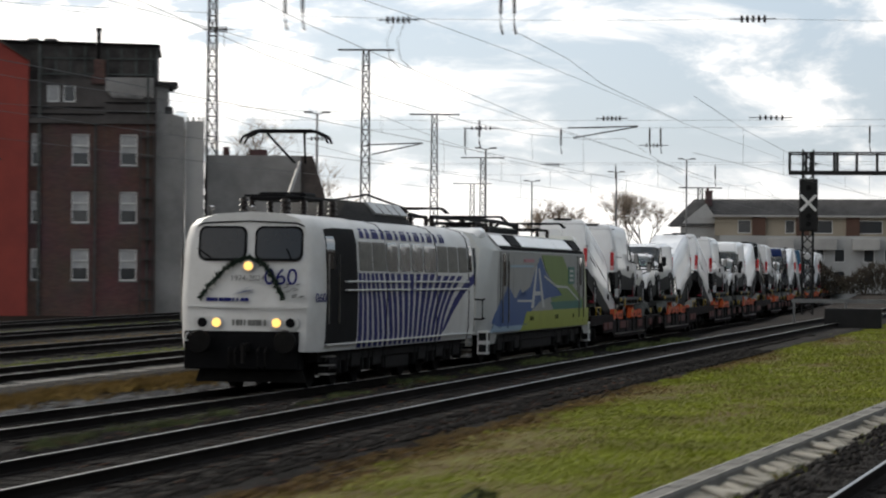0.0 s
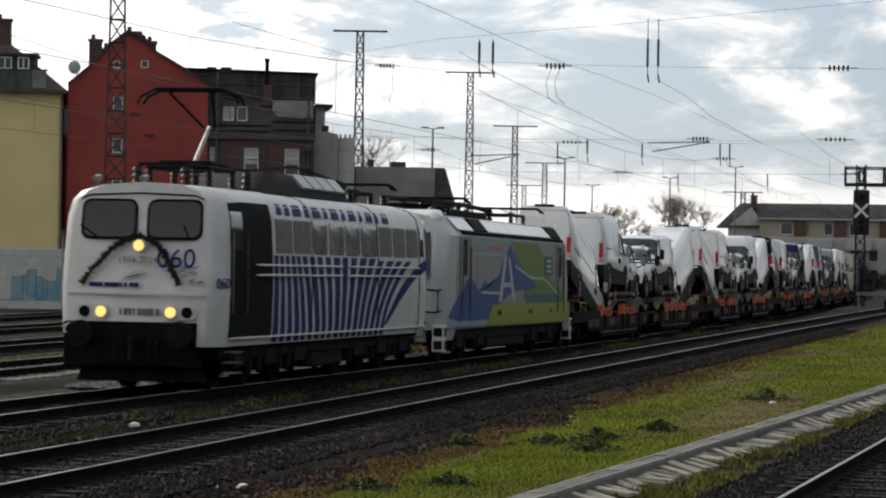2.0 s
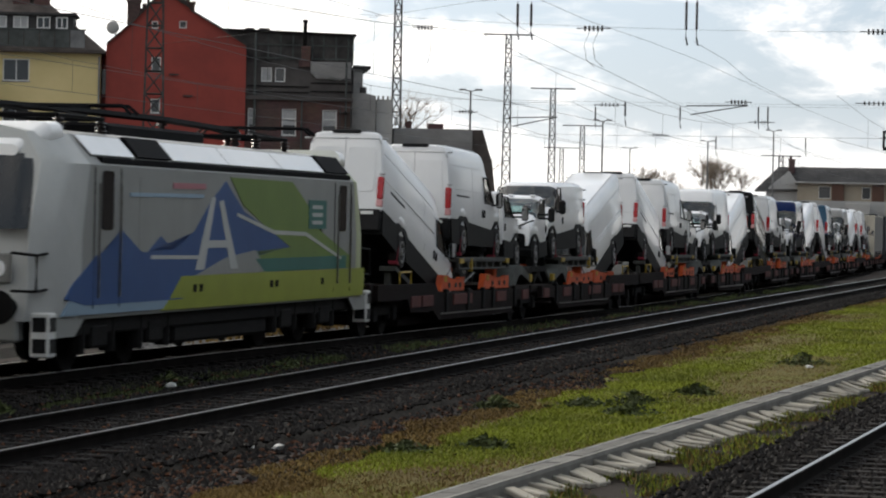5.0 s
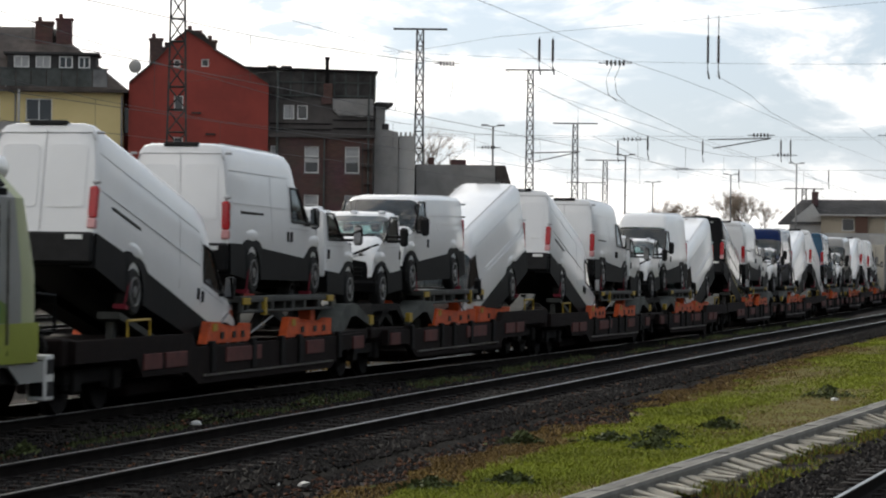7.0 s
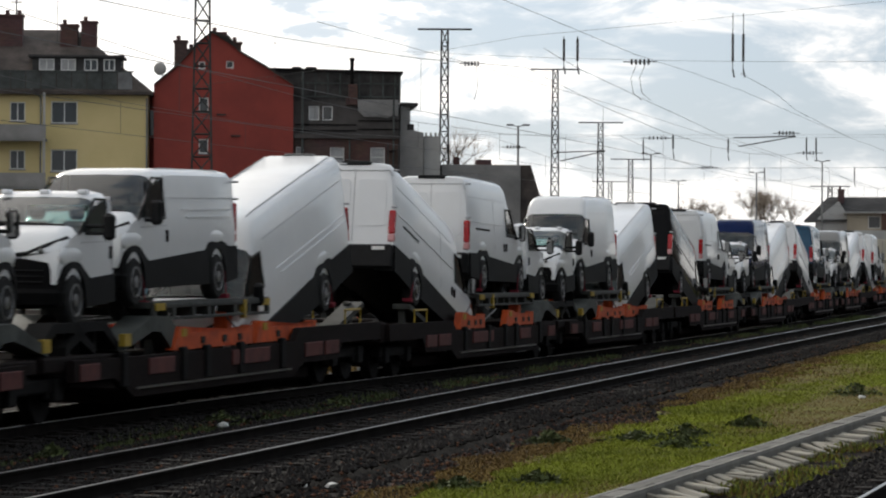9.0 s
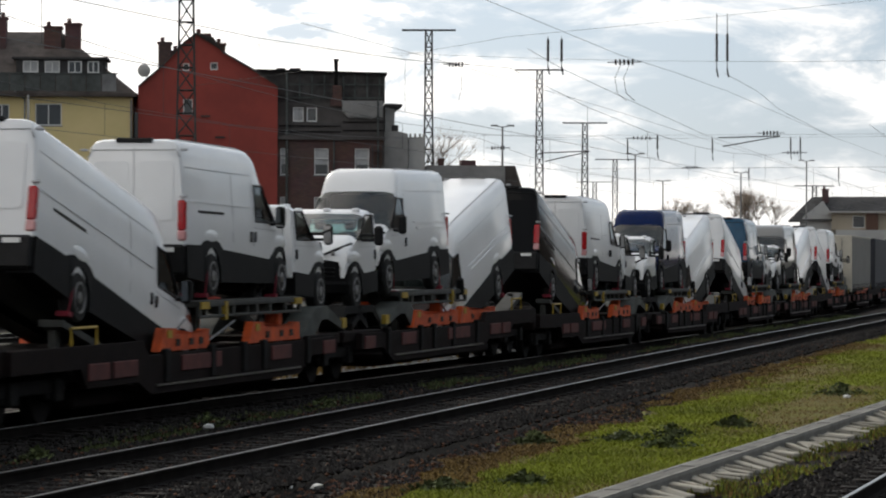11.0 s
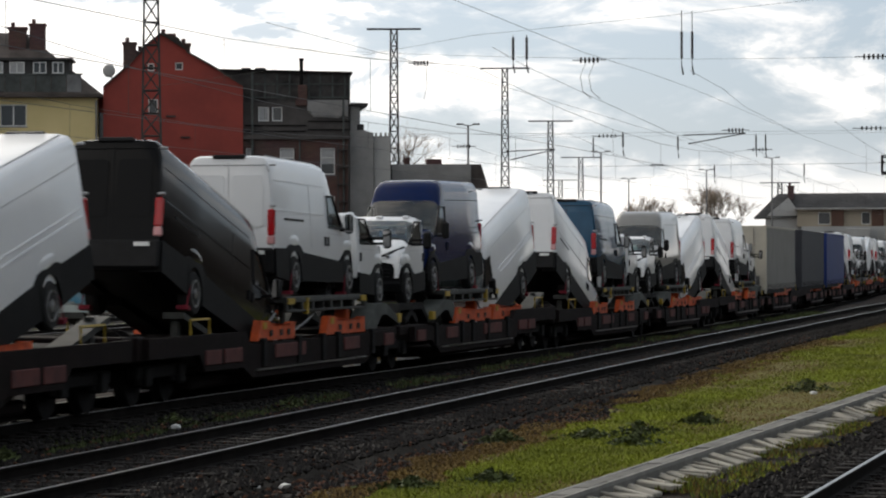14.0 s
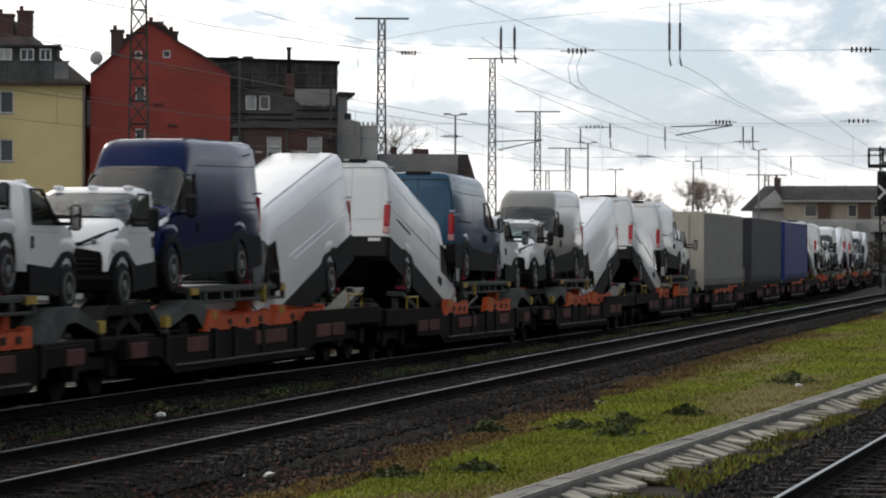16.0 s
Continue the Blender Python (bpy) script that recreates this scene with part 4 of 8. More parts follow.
                strip(bm, [(side * 1.452, d0 + dy, 0.95), (side * 1.452, d0 + dy, 2.98)], 0.012)
                part("door_seam", bm, "under", lo)
            for dy in (-0.50, 0.50):
                bm = bmesh.new()
                strip(bm, [(side * 1.50, d0 + dy, 1.10), (side * 1.50, d0 + dy, 2.75)], 0.018)
                part("grab_rail", bm, "steel", lo)

    def picture(name, poly, material, lift, label=""):
        bm = bmesh.new()
        on_side(bm, [(y - 19.0, z) for y, z in poly], v_side, lift, (1,))
        bmesh.ops.triangulate(bm, faces=[f for f in bm.faces if len(f.verts) > 4])
        part(name, bm, material, body, label)

    picture("picture_sky", [(24.0, 1.5), (28.5, 1.9), (28.5, 2.85), (24.0, 2.85)], "v_grey", 0.004)
    picture("picture_slope", [(20.5, 0.86), (26.5, 0.86), (26.9, 1.34), (23.5, 1.75), (21.2, 1.35)], "v_light", 0.007)
    picture("picture_mountain", [(20.6, 1.10), (21.0, 1.33), (21.9, 1.69), (22.5, 1.81), (23.1, 2.09), (24.3, 1.70), (25.1, 1.99), (25.8, 1.78), (26.9, 2.06), (27.85, 2.55), (28.7, 2.89), (30.0, 2.34), (31.8, 2.03), (32.9, 1.79), (31.3, 1.70), (28.8, 1.55), (27.0, 1.34), (26.3, 1.0), (21.5, 1.0)], "v_blue", 0.010, "blue painted mountains")
    picture("picture_meadow", [(28.95, 2.96), (33.0, 2.95), (34.1, 2.56), (34.9, 2.12), (37.4, 1.62), (37.4, 1.38), (31.0, 1.37), (30.3, 1.72), (33.0, 1.79), (31.3, 2.14), (29.8, 2.50)], "v_green", 0.010, "green painted meadow")
    picture("picture_valley", [(27.0, 1.36), (31.4, 1.38), (30.6, 1.75), (28.8, 1.64)], "v_grey", 0.013)
    picture("picture_stripe", [(25.3, 0.84), (26.25, 1.36), (38.6, 1.37), (38.6, 0.84)], "v_lime", 0.013, "lime green lower band")
    picture("picture_bridge", [(27.0, 1.45), (27.85, 2.62), (28.1, 2.62), (27.5, 1.45)], "v_white", 0.016)
    picture("picture_bridge", [(28.3, 2.55), (28.55, 2.58), (29.5, 1.45), (29.05, 1.45)], "v_white", 0.016)
    picture("picture_bridge", [(27.3, 1.80), (29.0, 1.80), (29.0, 1.92), (27.3, 1.92)], "v_white", 0.019)
    picture("picture_bridge", [(24.6, 1.64), (27.2, 1.62), (27.2, 1.68), (24.6, 1.70)], "v_white", 0.016)
    picture("picture_path", [(29.4, 2.38), (31.8, 2.09), (34.0, 2.06), (36.7, 1.60), (36.7, 1.54), (34.0, 1.99), (31.8, 2.02), (29.4, 2.32)], "v_white", 0.016)
    picture("picture_block", [(34.2, 2.12), (35.5, 2.12), (35.5, 2.64), (34.2, 2.64)], "v_teal", 0.016)
    picture("picture_band", [(31.2, 1.38), (37.1, 1.38), (37.1, 1.62), (30.6, 1.60)], "v_teal", 0.014)
    for k in range(3):
        picture("sign_bar", [(34.45, 2.20 + 0.14 * k), (35.2, 2.20 + 0.14 * k), (35.2, 2.27 + 0.14 * k), (34.45, 2.27 + 0.14 * k)], "v_white", 0.019)
    picture("logo_bars", [(23.5, 2.58), (27.4, 2.60), (27.4, 2.66), (23.5, 2.64)], "v_light", 0.016)
    picture("logo_bars", [(25.7, 2.73), (27.5, 2.74), (27.5, 2.83), (25.7, 2.82)], "v_pink", 0.016)
    bm = bmesh.new()
    for y in (26.9, 27.25, 31.6, 31.95, 35.2):
        on_side(bm, [(y - 19, 1.10), (y - 18.82, 1.10), (y - 18.82, 1.22), (y - 19, 1.22)], v_side, 0.020, (1,))
    part("vent_slot", bm, "loco_black", body)
    # roof
    for ya, yb in ((2.9, 5.0), (7.0, 10.2), (10.25, 13.6), (13.65, 16.7)):
        bm = bmesh.new()
        sheet(bm, [[(1.36, ya, 3.17), (1.36, yb, 3.17)], [(1.10, ya, 3.45), (1.10, yb, 3.45)]])
        part("roof_panel", bm, "v_roof", lo)
    for ya in (5.15, 16.8):
        bm = bmesh.new()
        loft(bm, [[(1.37, y, 3.18), (1.12, y, 3.48), (1.0, y, 3.46), (1.2, y, 3.1)] for y in (ya, ya + 1.7)])
        part("roof_grille", bm, "loco_black", lo)
    bm = bmesh.new()
    box(bm, 1.30, 1.44, 3.2, 18.4, 3.05, 3.14, 0.01)
    part("roof_gutter", bm, "loco_black", lo)
    pantograph_folded(lo, 4.6, 3.76)
    pantograph_folded(lo, 15.6, 3.76)
    bm = bmesh.new()
    strip(bm, [(-0.4, 2.6, 3.9), (-0.4, 7.4, 3.95), (-0.3, 12.0, 3.95), (-0.4, 16.9, 3.9)], 0.06)
    box(bm, -0.9, 0.4, 6.6, 12.0, 3.50, 3.74, 0.05)
    part("roof_busbar", bm, "loco_black", lo)
    for y in (2.7, 7.3, 12.1, 16.8):
        insulator(lo, (-0.4, y, 3.52), 0.40, 0.11)
    # running gear
    bm = bmesh.new()
    box(bm, -1.3, 1.3, 1.6, 19.2, 0.55, 0.84, 0.03)
    box(bm, -1.25, 1.25, 7.6, 13.2, 0.28, 0.62, 0.05)
    for y in (3.6, 6.4, 14.3, 17.1):
        box(bm, 1.08, 1.32, y - 0.4, y + 0.4, 0.35, 0.70, 0.04)
        bar(bm, (1.2, y + 0.7, 0.28), (1.2, y + 0.7, 0.80), 0.12, 10)
        bar(bm, (1.2, y - 0.7, 0.28), (1.2, y - 0.7, 0.80), 0.12, 10)
    part("bogie_frame", bm, "under", lo)
    for y in (3.6, 6.4, 14.3, 17.1):
        wheelset(lo, y, 0.60)
    return lo


rides(second_locomotive(), 19.0)
# ---- vans, chassis cabs, wagons and boxes ----
HALF = 0.87          # half width of a van at its belt line


def van_stations(roof, over, f):
    """Cross-sections from the rear to the nose: (y, top, half width, bottom)."""
    W = HALF
    st = [(-over, roof - 0.10, W * 0.965, 0.62), (-over + 0.03, roof - 0.03, W * 0.985, 0.60), (-over + 0.12, roof, W, 0.60)]
    if f - 2.4 > -over + 0.5:
        st += [(0.5 * (f - 2.4 - over), roof + 0.015, W, 0.60)]
    st += [(f - 2.0, roof + 0.01, W, 0.60)] if f - 2.0 > -over + 0.2 else []
    st += [(f - 1.66, roof, W, 0.60)] if f - 1.66 > -over + 0.2 else []
    if roof > 2.2:
        st += [(f - 1.50, roof - 0.015, W, 0.60), (f - 1.36, roof - 0.07, W, 0.60), (f - 1.24, roof - 0.17, W, 0.60), (f - 1.14, 2.20, W, 0.60), (f - 1.07, 2.06, W, 0.60)]
    else:
        st += [(f - 1.50, roof - 0.005, W, 0.60), (f - 1.28, roof - 0.025, W, 0.60), (f - 1.16, roof - 0.055, W, 0.60), (f - 1.07, roof - 0.10, W, 0.60)]
    y0, z0 = st[-1][0], st[-1][1]
    for k in (0.25, 0.5, 0.75, 1.0):
        st.append((y0 + (f - 0.22 - y0) * k, z0 + (1.42 - z0) * k + 0.10 * k * (1 - k), W, 0.62))
    st += [(f - 0.06, 1.385, W, 0.66), (f + 0.14, 1.325, W, 0.66), (f + 0.28, 1.255, W * 0.985, 0.64), (f + 0.38, 1.165, W * 0.965, 0.62), (f + 0.45, 1.05, W * 0.945, 0.60), (f + 0.49, 0.90, W * 0.92, 0.58)]
    return st


def van_section(zt, w, lo):
    """Half of a cross-section, from the sill up to the middle of the roof."""
    want = (lo, 0.86, 1.12, 1.31, 1.90, max(1.96, zt - 0.30), zt - 0.12, zt - 0.04, zt - 0.008, zt)
    spare = (0.34, 0.25, 0.19, 0.165, 0.14, 0.115, 0.075, 0.03, 0.008, 0.0)
    zs = [min(a, zt - b) for a, b in zip(want, spare)]
    zs[0] = lo
    zs[1] = max(zs[1], lo + 0.01)
    lean = [w - 0.085 * min(1.4, max(0.0, z - 1.15)) for z in zs]
    xs = [w * 0.985, w, w, lean[3], lean[4], lean[5], lean[6] - 0.025, lean[7] - 0.085, lean[8] - 0.22, 0.0]
    return list(zip(xs, zs))


def side_of(roof):
    def fx(z):
        half = van_section(roof, HALF, 0.60)
        return float(np.interp(z, [p[1] for p in half[:7]], [p[0] for p in half[:7]]))
    return fx


def van_shell(v, paint, roof, over, f, cab_only):
    """The pressed body, with open windows, and the panes that fill them."""
    st = van_stations(roof, over, f)
    half = [van_section(zt, w, lo) for _, zt, w, lo in st]
    n = len(half[0])
    rings = []
    for (y, *_), h in zip(st, half):
        rings.append([(x, y, z) for x, z in h] + [(-x, y, z) for x, z in h[-2::-1]])
    m = len(rings[0])
    sets = {"body": [], "windscreen": [], "right": [], "left": [], "pillar": [], "far_pillar": []}
    for i in range(len(st) - 1):
        ya, yb = st[i][0], st[i + 1][0]
        slope = ya > f - 1.08 and yb < f - 0.21
        door = ya > f - 1.52 and yb < f - 0.40
        for j in range(m):
            k = j if j < n - 1 else m - 2 - j       # strip counted from the sill upwards
            quad = [(i, j), (i, (j + 1) % m), (i + 1, (j + 1) % m), (i + 1, j)]
            key = "body"
            if slope and k >= 5 and j != m - 1:
                key = "windscreen"
            elif door and k == 3 and j != m - 1:
                key = "right" if j < n - 1 else "left"
            elif slope and k in (3, 4) and j != m - 1:
                key = "pillar" if j < n - 1 else "far_pillar"
            sets[key].append(quad)

    def build(quads, caps=False, grow=0.0):
        bm = bmesh.new()
        seen = {}

        def vert(i, j):
            if (i, j) not in seen:
                x, y, z = rings[i][j]
                seen[(i, j)] = bm.verts.new((x * (1 + grow), y, z + grow * 0.5))
            return seen[(i, j)]
        for q in quads:
            vs = []
            for a in q:
                vv = vert(*a)
                if vv not in vs:
                    vs.append(vv)
            if len(vs) > 2:
                bm.faces.new(vs)
        if caps:
            if not cab_only:
                bm.faces.new([vert(0, j) for j in range(m)][::-1])
            bm.faces.new([vert(len(st) - 1, j) for j in range(m)])
        return bm
    body = part("body", build(sets["body"], True), paint, v, smooth=0.75)
    trim = part("pillar_trim", build(sets["pillar"], grow=0.004), "black", body)
    part("pillar_trim", build(sets["far_pillar"], grow=0.004), "black", body)
    part("windscreen", build(sets["windscreen"], grow=-0.003), "clear_glass", trim).visible_shadow = False
    for s in ("right", "left"):
        part("door_window", build(sets[s], grow=-0.003), "clear_glass", trim).visible_shadow = False
    # black rubber round each door window
    fx = side_of(roof)
    top = min(1.90, roof - 0.14)
    for s in (1, -1):
        bm = bmesh.new()
        ring = [(f - 1.51, 1.30), (f - 0.50, 1.30), (f - 0.55, 1.42), (f - 1.0, top + 0.01), (f - 1.51, top + 0.01)]
        strip(bm, [(s * (fx(z) + 0.002), y, z) for y, z in ring + ring[:1]], 0.022, 5)
        part("window_rubber", bm, "black", trim)
    # cab inside
    bm = bmesh.new()
    box(bm, -0.76, 0.76, f - 0.66, f - 0.26, 0.70, 1.36, 0.05)
    dash = part("dashboard", bm, "dash", body, "dark grey dashboard")
    bm = bmesh.new()
    bmesh.ops.create_cone(bm, cap_ends=False, segments=18, radius1=0.21, radius2=0.19, depth=0.04, matrix=Matrix.Translation((-0.40, f - 0.76, 1.33)) @ Matrix.Rotation(radians(62), 4, "X"))
    part("steering_wheel", bm, "black", dash)
    for x, w in ((-0.42, 0.23), (0.18, 0.21), (0.58, 0.20)):
        bm = bmesh.new()
        box(bm, x - w, x + w, f - 1.30, f - 0.82, 0.62, 0.86, 0.06)
        box(bm, x - w, x + w, f - 1.44, f - 1.28, 0.80, 1.48, 0.07)
        box(bm, x - 0.12, x + 0.12, f - 1.44, f - 1.34, 1.50, 1.68, 0.05)
        part("seat", bm, "dash", body, "dark grey cab seat")
    if cab_only:
        W = HALF - 0.02
        z1 = roof - 0.02
        bm = bmesh.new()
        yb = -over
        box(bm, -W, W, yb - 0.012, yb + 0.03, 0.62, 1.32)
        box(bm, -W + 0.05, W - 0.05, yb - 0.012, yb + 0.03, 1.72, z1 - 0.06)
        for s in (-1, 1):
            box(bm, s * (W - 0.20) - 0.17, s * (W - 0.20) + 0.17, yb - 0.012, yb + 0.03, 1.32, 1.72)
        back = part("back_wall", bm, paint, body)
        bm = bmesh.new()
        box(bm, -W + 0.36, W - 0.36, yb + 0.004, yb + 0.010, 1.31, 1.73)
        part("rear_window", bm, "clear_glass", back).visible_shadow = False
    else:
        bm = bmesh.new()
        prism(bm, [(x, z) for x, z in [(-0.82, 0.62), (0.82, 0.62), (0.80, 1.2), (0.72, min(2.0, roof - 0.08)), (-0.72, min(2.0, roof - 0.08)), (-0.80, 1.2)]], "y", f - 1.70, f - 1.66)
        part("bulkhead", bm, "dash", body)
    return body


def wheel(parent, x, y, r=0.36):
    s = 1 if x > 0 else -1
    bm = bmesh.new()
    rings = []
    for xo, rr in ((-0.11, r * 0.62), (-0.11, r * 0.9), (-0.07, r), (0.07, r), (0.11, r * 0.9), (0.11, r * 0.66)):
        rings.append([(x + xo, y + rr * math.cos(a * 0.2618), r + rr * math.sin(a * 0.2618)) for a in range(24)])
    loft(bm, rings)
    w = part("wheel", bm, "rubber", parent)
    bm = bmesh.new()
    rim = []
    for xo, rr in ((0.085, r * 0.66), (0.118, r * 0.64), (0.118, r * 0.57), (0.07, r * 0.50), (0.055, r * 0.30), (0.12, r * 0.24), (0.125, r * 0.05)):
        rim.append([(x + s * xo, y + rr * math.cos(a * 0.2618), r + rr * math.sin(a * 0.2618)) for a in range(24)])
    loft(bm, rim)
    rim = part("rim", bm, "alloy", w)
    bm = bmesh.new()
    for a in range(8):
        c, d = math.cos(a * 0.7854), math.sin(a * 0.7854)
        bar(bm, (x + s * 0.05, y + r * 0.42 * c, r + r * 0.42 * d), (x + s * 0.075, y + r * 0.42 * c, r + r * 0.42 * d), r * 0.07, 8)
    part("rim_holes", bm, "black", rim)


def skin(bm, poly, x_out, x_in):
    """A plate of polygon (y, z) between two distances from the middle, with a taper rule for its outer face."""
    lo_ = [bm.verts.new((x_out(y, z), y, z)) for y, z in poly]
    hi_ = [bm.verts.new((x_in, y, z)) for y, z in poly]
    bm.faces.new(lo_)
    for i in range(len(poly)):
        bm.faces.new((lo_[i], hi_[i], hi_[(i + 1) % len(poly)], lo_[(i + 1) % len(poly)]))
    bmesh.ops.triangulate(bm, faces=[q for q in bm.faces if len(q.verts) > 4])


def van(paint, roof, label, cab_only=False, f=4.15, over=1.40):
    v = thing("chassis_cab" if cab_only else "van", label, "chassis cab" if cab_only else "van")
    if cab_only:
        over = 1.74 - f
    body = van_shell(v, paint, roof, over, f, cab_only)
    fx = side_of(roof)
    rear = -over
    low_band = "trim_and_reflection"
    axles = (f,) if cab_only else (0.0, f)

    def flank(y, z):
        return 0.905 if y < f + 0.25 else 0.905 - (y - f - 0.25) * 0.20
    # dark ground reflection painted on the lower sides, with wheel arches
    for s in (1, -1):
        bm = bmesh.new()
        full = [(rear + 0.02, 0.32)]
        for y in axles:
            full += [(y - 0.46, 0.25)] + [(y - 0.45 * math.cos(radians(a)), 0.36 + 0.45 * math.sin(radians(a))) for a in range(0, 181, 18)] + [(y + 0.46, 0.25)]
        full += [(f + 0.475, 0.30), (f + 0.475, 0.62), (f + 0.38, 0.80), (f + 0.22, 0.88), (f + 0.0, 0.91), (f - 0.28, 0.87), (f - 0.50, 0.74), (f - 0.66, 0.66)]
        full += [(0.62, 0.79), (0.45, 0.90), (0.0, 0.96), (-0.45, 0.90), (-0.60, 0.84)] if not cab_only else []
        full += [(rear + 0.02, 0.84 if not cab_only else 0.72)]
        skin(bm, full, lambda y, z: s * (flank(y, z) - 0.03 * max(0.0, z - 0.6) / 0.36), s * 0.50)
        part("lower_cladding", bm, low_band, body)
    bm = bmesh.new()
    box(bm, -0.55, 0.55, rear + 0.1, f + 0.30, 0.36, 0.66, 0.03)
    part("floor_pan", bm, "black", body)
    # fenders pressed out over the wheels
    for y, ry, z in (((0.0, 0.54, 1.00), (f + 0.0, 0.50, 0.99)) if not cab_only else ((f + 0.0, 0.50, 0.99),)):
        for s in (1, -1):
            bm = bmesh.new()
            bmesh.ops.create_uvsphere(bm, u_segments=24, v_segments=12, radius=1.0, matrix=Matrix.Translation((s * 0.835, y, z - 0.02)) @ Matrix.Diagonal((0.050, ry, 0.17, 1)))
            part("wheel_bulge", bm, paint, body)
    # mirrors and handles
    for s in (1, -1):
        bm = bmesh.new()
        reach = 1.20 if cab_only else 1.04
        box(bm, s * reach - 0.085, s * reach + 0.085, f - 0.64, f - 0.50, 1.20, 1.58, 0.045)
        mirror = part("mirror", bm, "black", body)
        bm = bmesh.new()
        for z in ((1.30, 1.40) if cab_only else (1.27,)):
            strip(bm, [(s * 0.84, f - 0.56, z), (s * (reach - 0.05), f - 0.57, z)], 0.028, 6)
        part("mirror_arm", bm, "black", mirror)
        bm = bmesh.new()
        box(bm, s * reach - 0.07, s * reach + 0.07, f - 0.646, f - 0.636, 1.23, 1.55, 0.0)
        part("mirror_glass", bm, "mirror", mirror)
        for y in ((f - 1.60,) if cab_only or s < 0 else (f - 1.86, f - 1.62)):
            bm = bmesh.new()
            box(bm, s * (HALF + 0.012) - 0.02, s * (HALF + 0.012) + 0.02, y, y + 0.07, 0.94, 1.12, 0.01)
            part("door_handle", bm, "black", body)
        bm = bmesh.new()
        on_side(bm, [(f - 1.645, 0.88), (f - 1.633, 0.88), (f - 1.633, min(2.0, roof - 0.1)), (f - 1.645, min(2.0, roof - 0.1))], fx, 0.003, (s,))
        part("door_seam", bm, "seam" if paint == "van_white" else "black", body)
        bm = bmesh.new()
        on_side(bm, [(f - 1.6, 1.18), (f - 0.35, 1.16), (f - 0.35, 1.175), (f - 1.6, 1.195)], fx, 0.004, (s,))
        part("side_crease", bm, "seam" if paint == "van_white" else paint, body)
    # front: grille, lamps, bumper
    def wrap(w, reach):
        """Plan of a panel that follows the rounded front from side to side."""
        right = [(w, f + 0.30), (w * 0.995, reach - 0.16), (w * 0.95, reach - 0.07), (w * 0.84, reach - 0.025), (w * 0.45, reach - 0.005)]
        return [(-x, y) for x, y in right] + [(0.0, reach)] + right[::-1]
    bm = bmesh.new()
    loft(bm, [[(x, y, z - 0.10 * (abs(x) / 0.8) ** 2 * k) for x, y in wrap(w, r)] for z, w, r, k in ((0.48, 0.81, f + 0.53, 0), (0.80, 0.80, f + 0.535, 0.2), (0.93, 0.77, f + 0.53, 0.7), (0.955, 0.73, f + 0.50, 1.0))])
    bmesh.ops.triangulate(bm, faces=[q for q in bm.faces if len(q.verts) > 4])
    grille = part("grille", bm, "trim_and_reflection", body)
    for z in (0.60, 0.68, 0.76):
        bm = bmesh.new()
        box(bm, -0.60, 0.60, f + 0.50, f + 0.548, z, z + 0.022, 0.006)
        part("grille_bar", bm, "black", grille)
    bm = bmesh.new()
    box(bm, -0.20, 0.20, f + 0.50, f + 0.552, 0.835, 0.862, 0.006)
    part("badge_bar", bm, "roof_grey", grille)
    bm = bmesh.new()
    loft(bm, [[(x, y, z) for x, y in wrap(w, r)] for z, w, r in ((0.24, 0.80, f + 0.46), (0.30, 0.87, f + 0.55), (0.46, 0.885, f + 0.575), (0.52, 0.85, f + 0.54))])
    bmesh.ops.triangulate(bm, faces=[q for q in bm.faces if len(q.verts) > 4])
    bumper = part("front_bumper", bm, "trim_and_reflection", body)
    bm = bmesh.new()
    box(bm, -0.26, 0.26, f + 0.55, f + 0.59, 0.36, 0.46)
    part("plate_holder", bm, "black", bumper)
    for s in (1, -1):
        # slim lamp that climbs outwards from the middle of the front
        bm = bmesh.new()
        low = [(s * 0.40, f + 0.485, 1.005), (s * 0.62, f + 0.455, 1.03), (s * 0.80, f + 0.38, 1.065), (s * 0.865, f + 0.22, 1.13)]
        rows = [low, [(x, y - 0.015 - 0.02 * k, z + 0.035 + 0.022 * k) for k, (x, y, z) in enumerate(low)], [(x * 0.99, y - 0.05 - 0.02 * k, z + 0.065 + 0.022 * k) for k, (x, y, z) in enumerate(low)]]
        sheet(bm, [[(x + s * 0.012, y + 0.016, z) for x, y, z in r] for r in rows])
        lamp = part("headlight", bm, "lens", body)
        bm = bmesh.new()
        strip(bm, [(s * 0.02, f + 0.505, 0.975), (s * 0.36, f + 0.495, 1.01), (s * 0.62, f + 0.42, 1.125), (s * 0.855, f + 0.18, 1.235)], 0.030, 6)
        part("headlight_trim", bm, "black", lamp)
        bm = bmesh.new()
        bmesh.ops.create_uvsphere(bm, u_segments=12, v_segments=8, radius=0.042, matrix=Matrix.Translation((s * 0.56, f + 0.475, 1.045)))
        part("lamp_reflector", bm, "roof_grey", lamp)
    bm = bmesh.new()
    strip(bm, [(-0.66, f - 0.20, 1.405), (0.0, f - 0.20, 1.43), (0.66, f - 0.20, 1.405)], 0.026, 6)
    part("wiper_tray", bm, "black", body)
    for y, x in ((1.0 if cab_only else 0.0, 0.50 if cab_only else 0.80), (f, 0.80)):
        for s in (-1, 1):
            wheel(v, s * x, y, 0.36 if x > 0.6 else 0.30)
    if cab_only:
        bm = bmesh.new()
        for x in (-0.42, 0.42):
            box(bm, x - 0.04, x + 0.04, 0.6, f - 1.5, 0.42, 0.56)
        for y in (0.8, 1.6, 2.2):
            box(bm, -0.42, 0.42, y - 0.04, y + 0.04, 0.44, 0.55)
        part("chassis_frame", bm, "under", v)
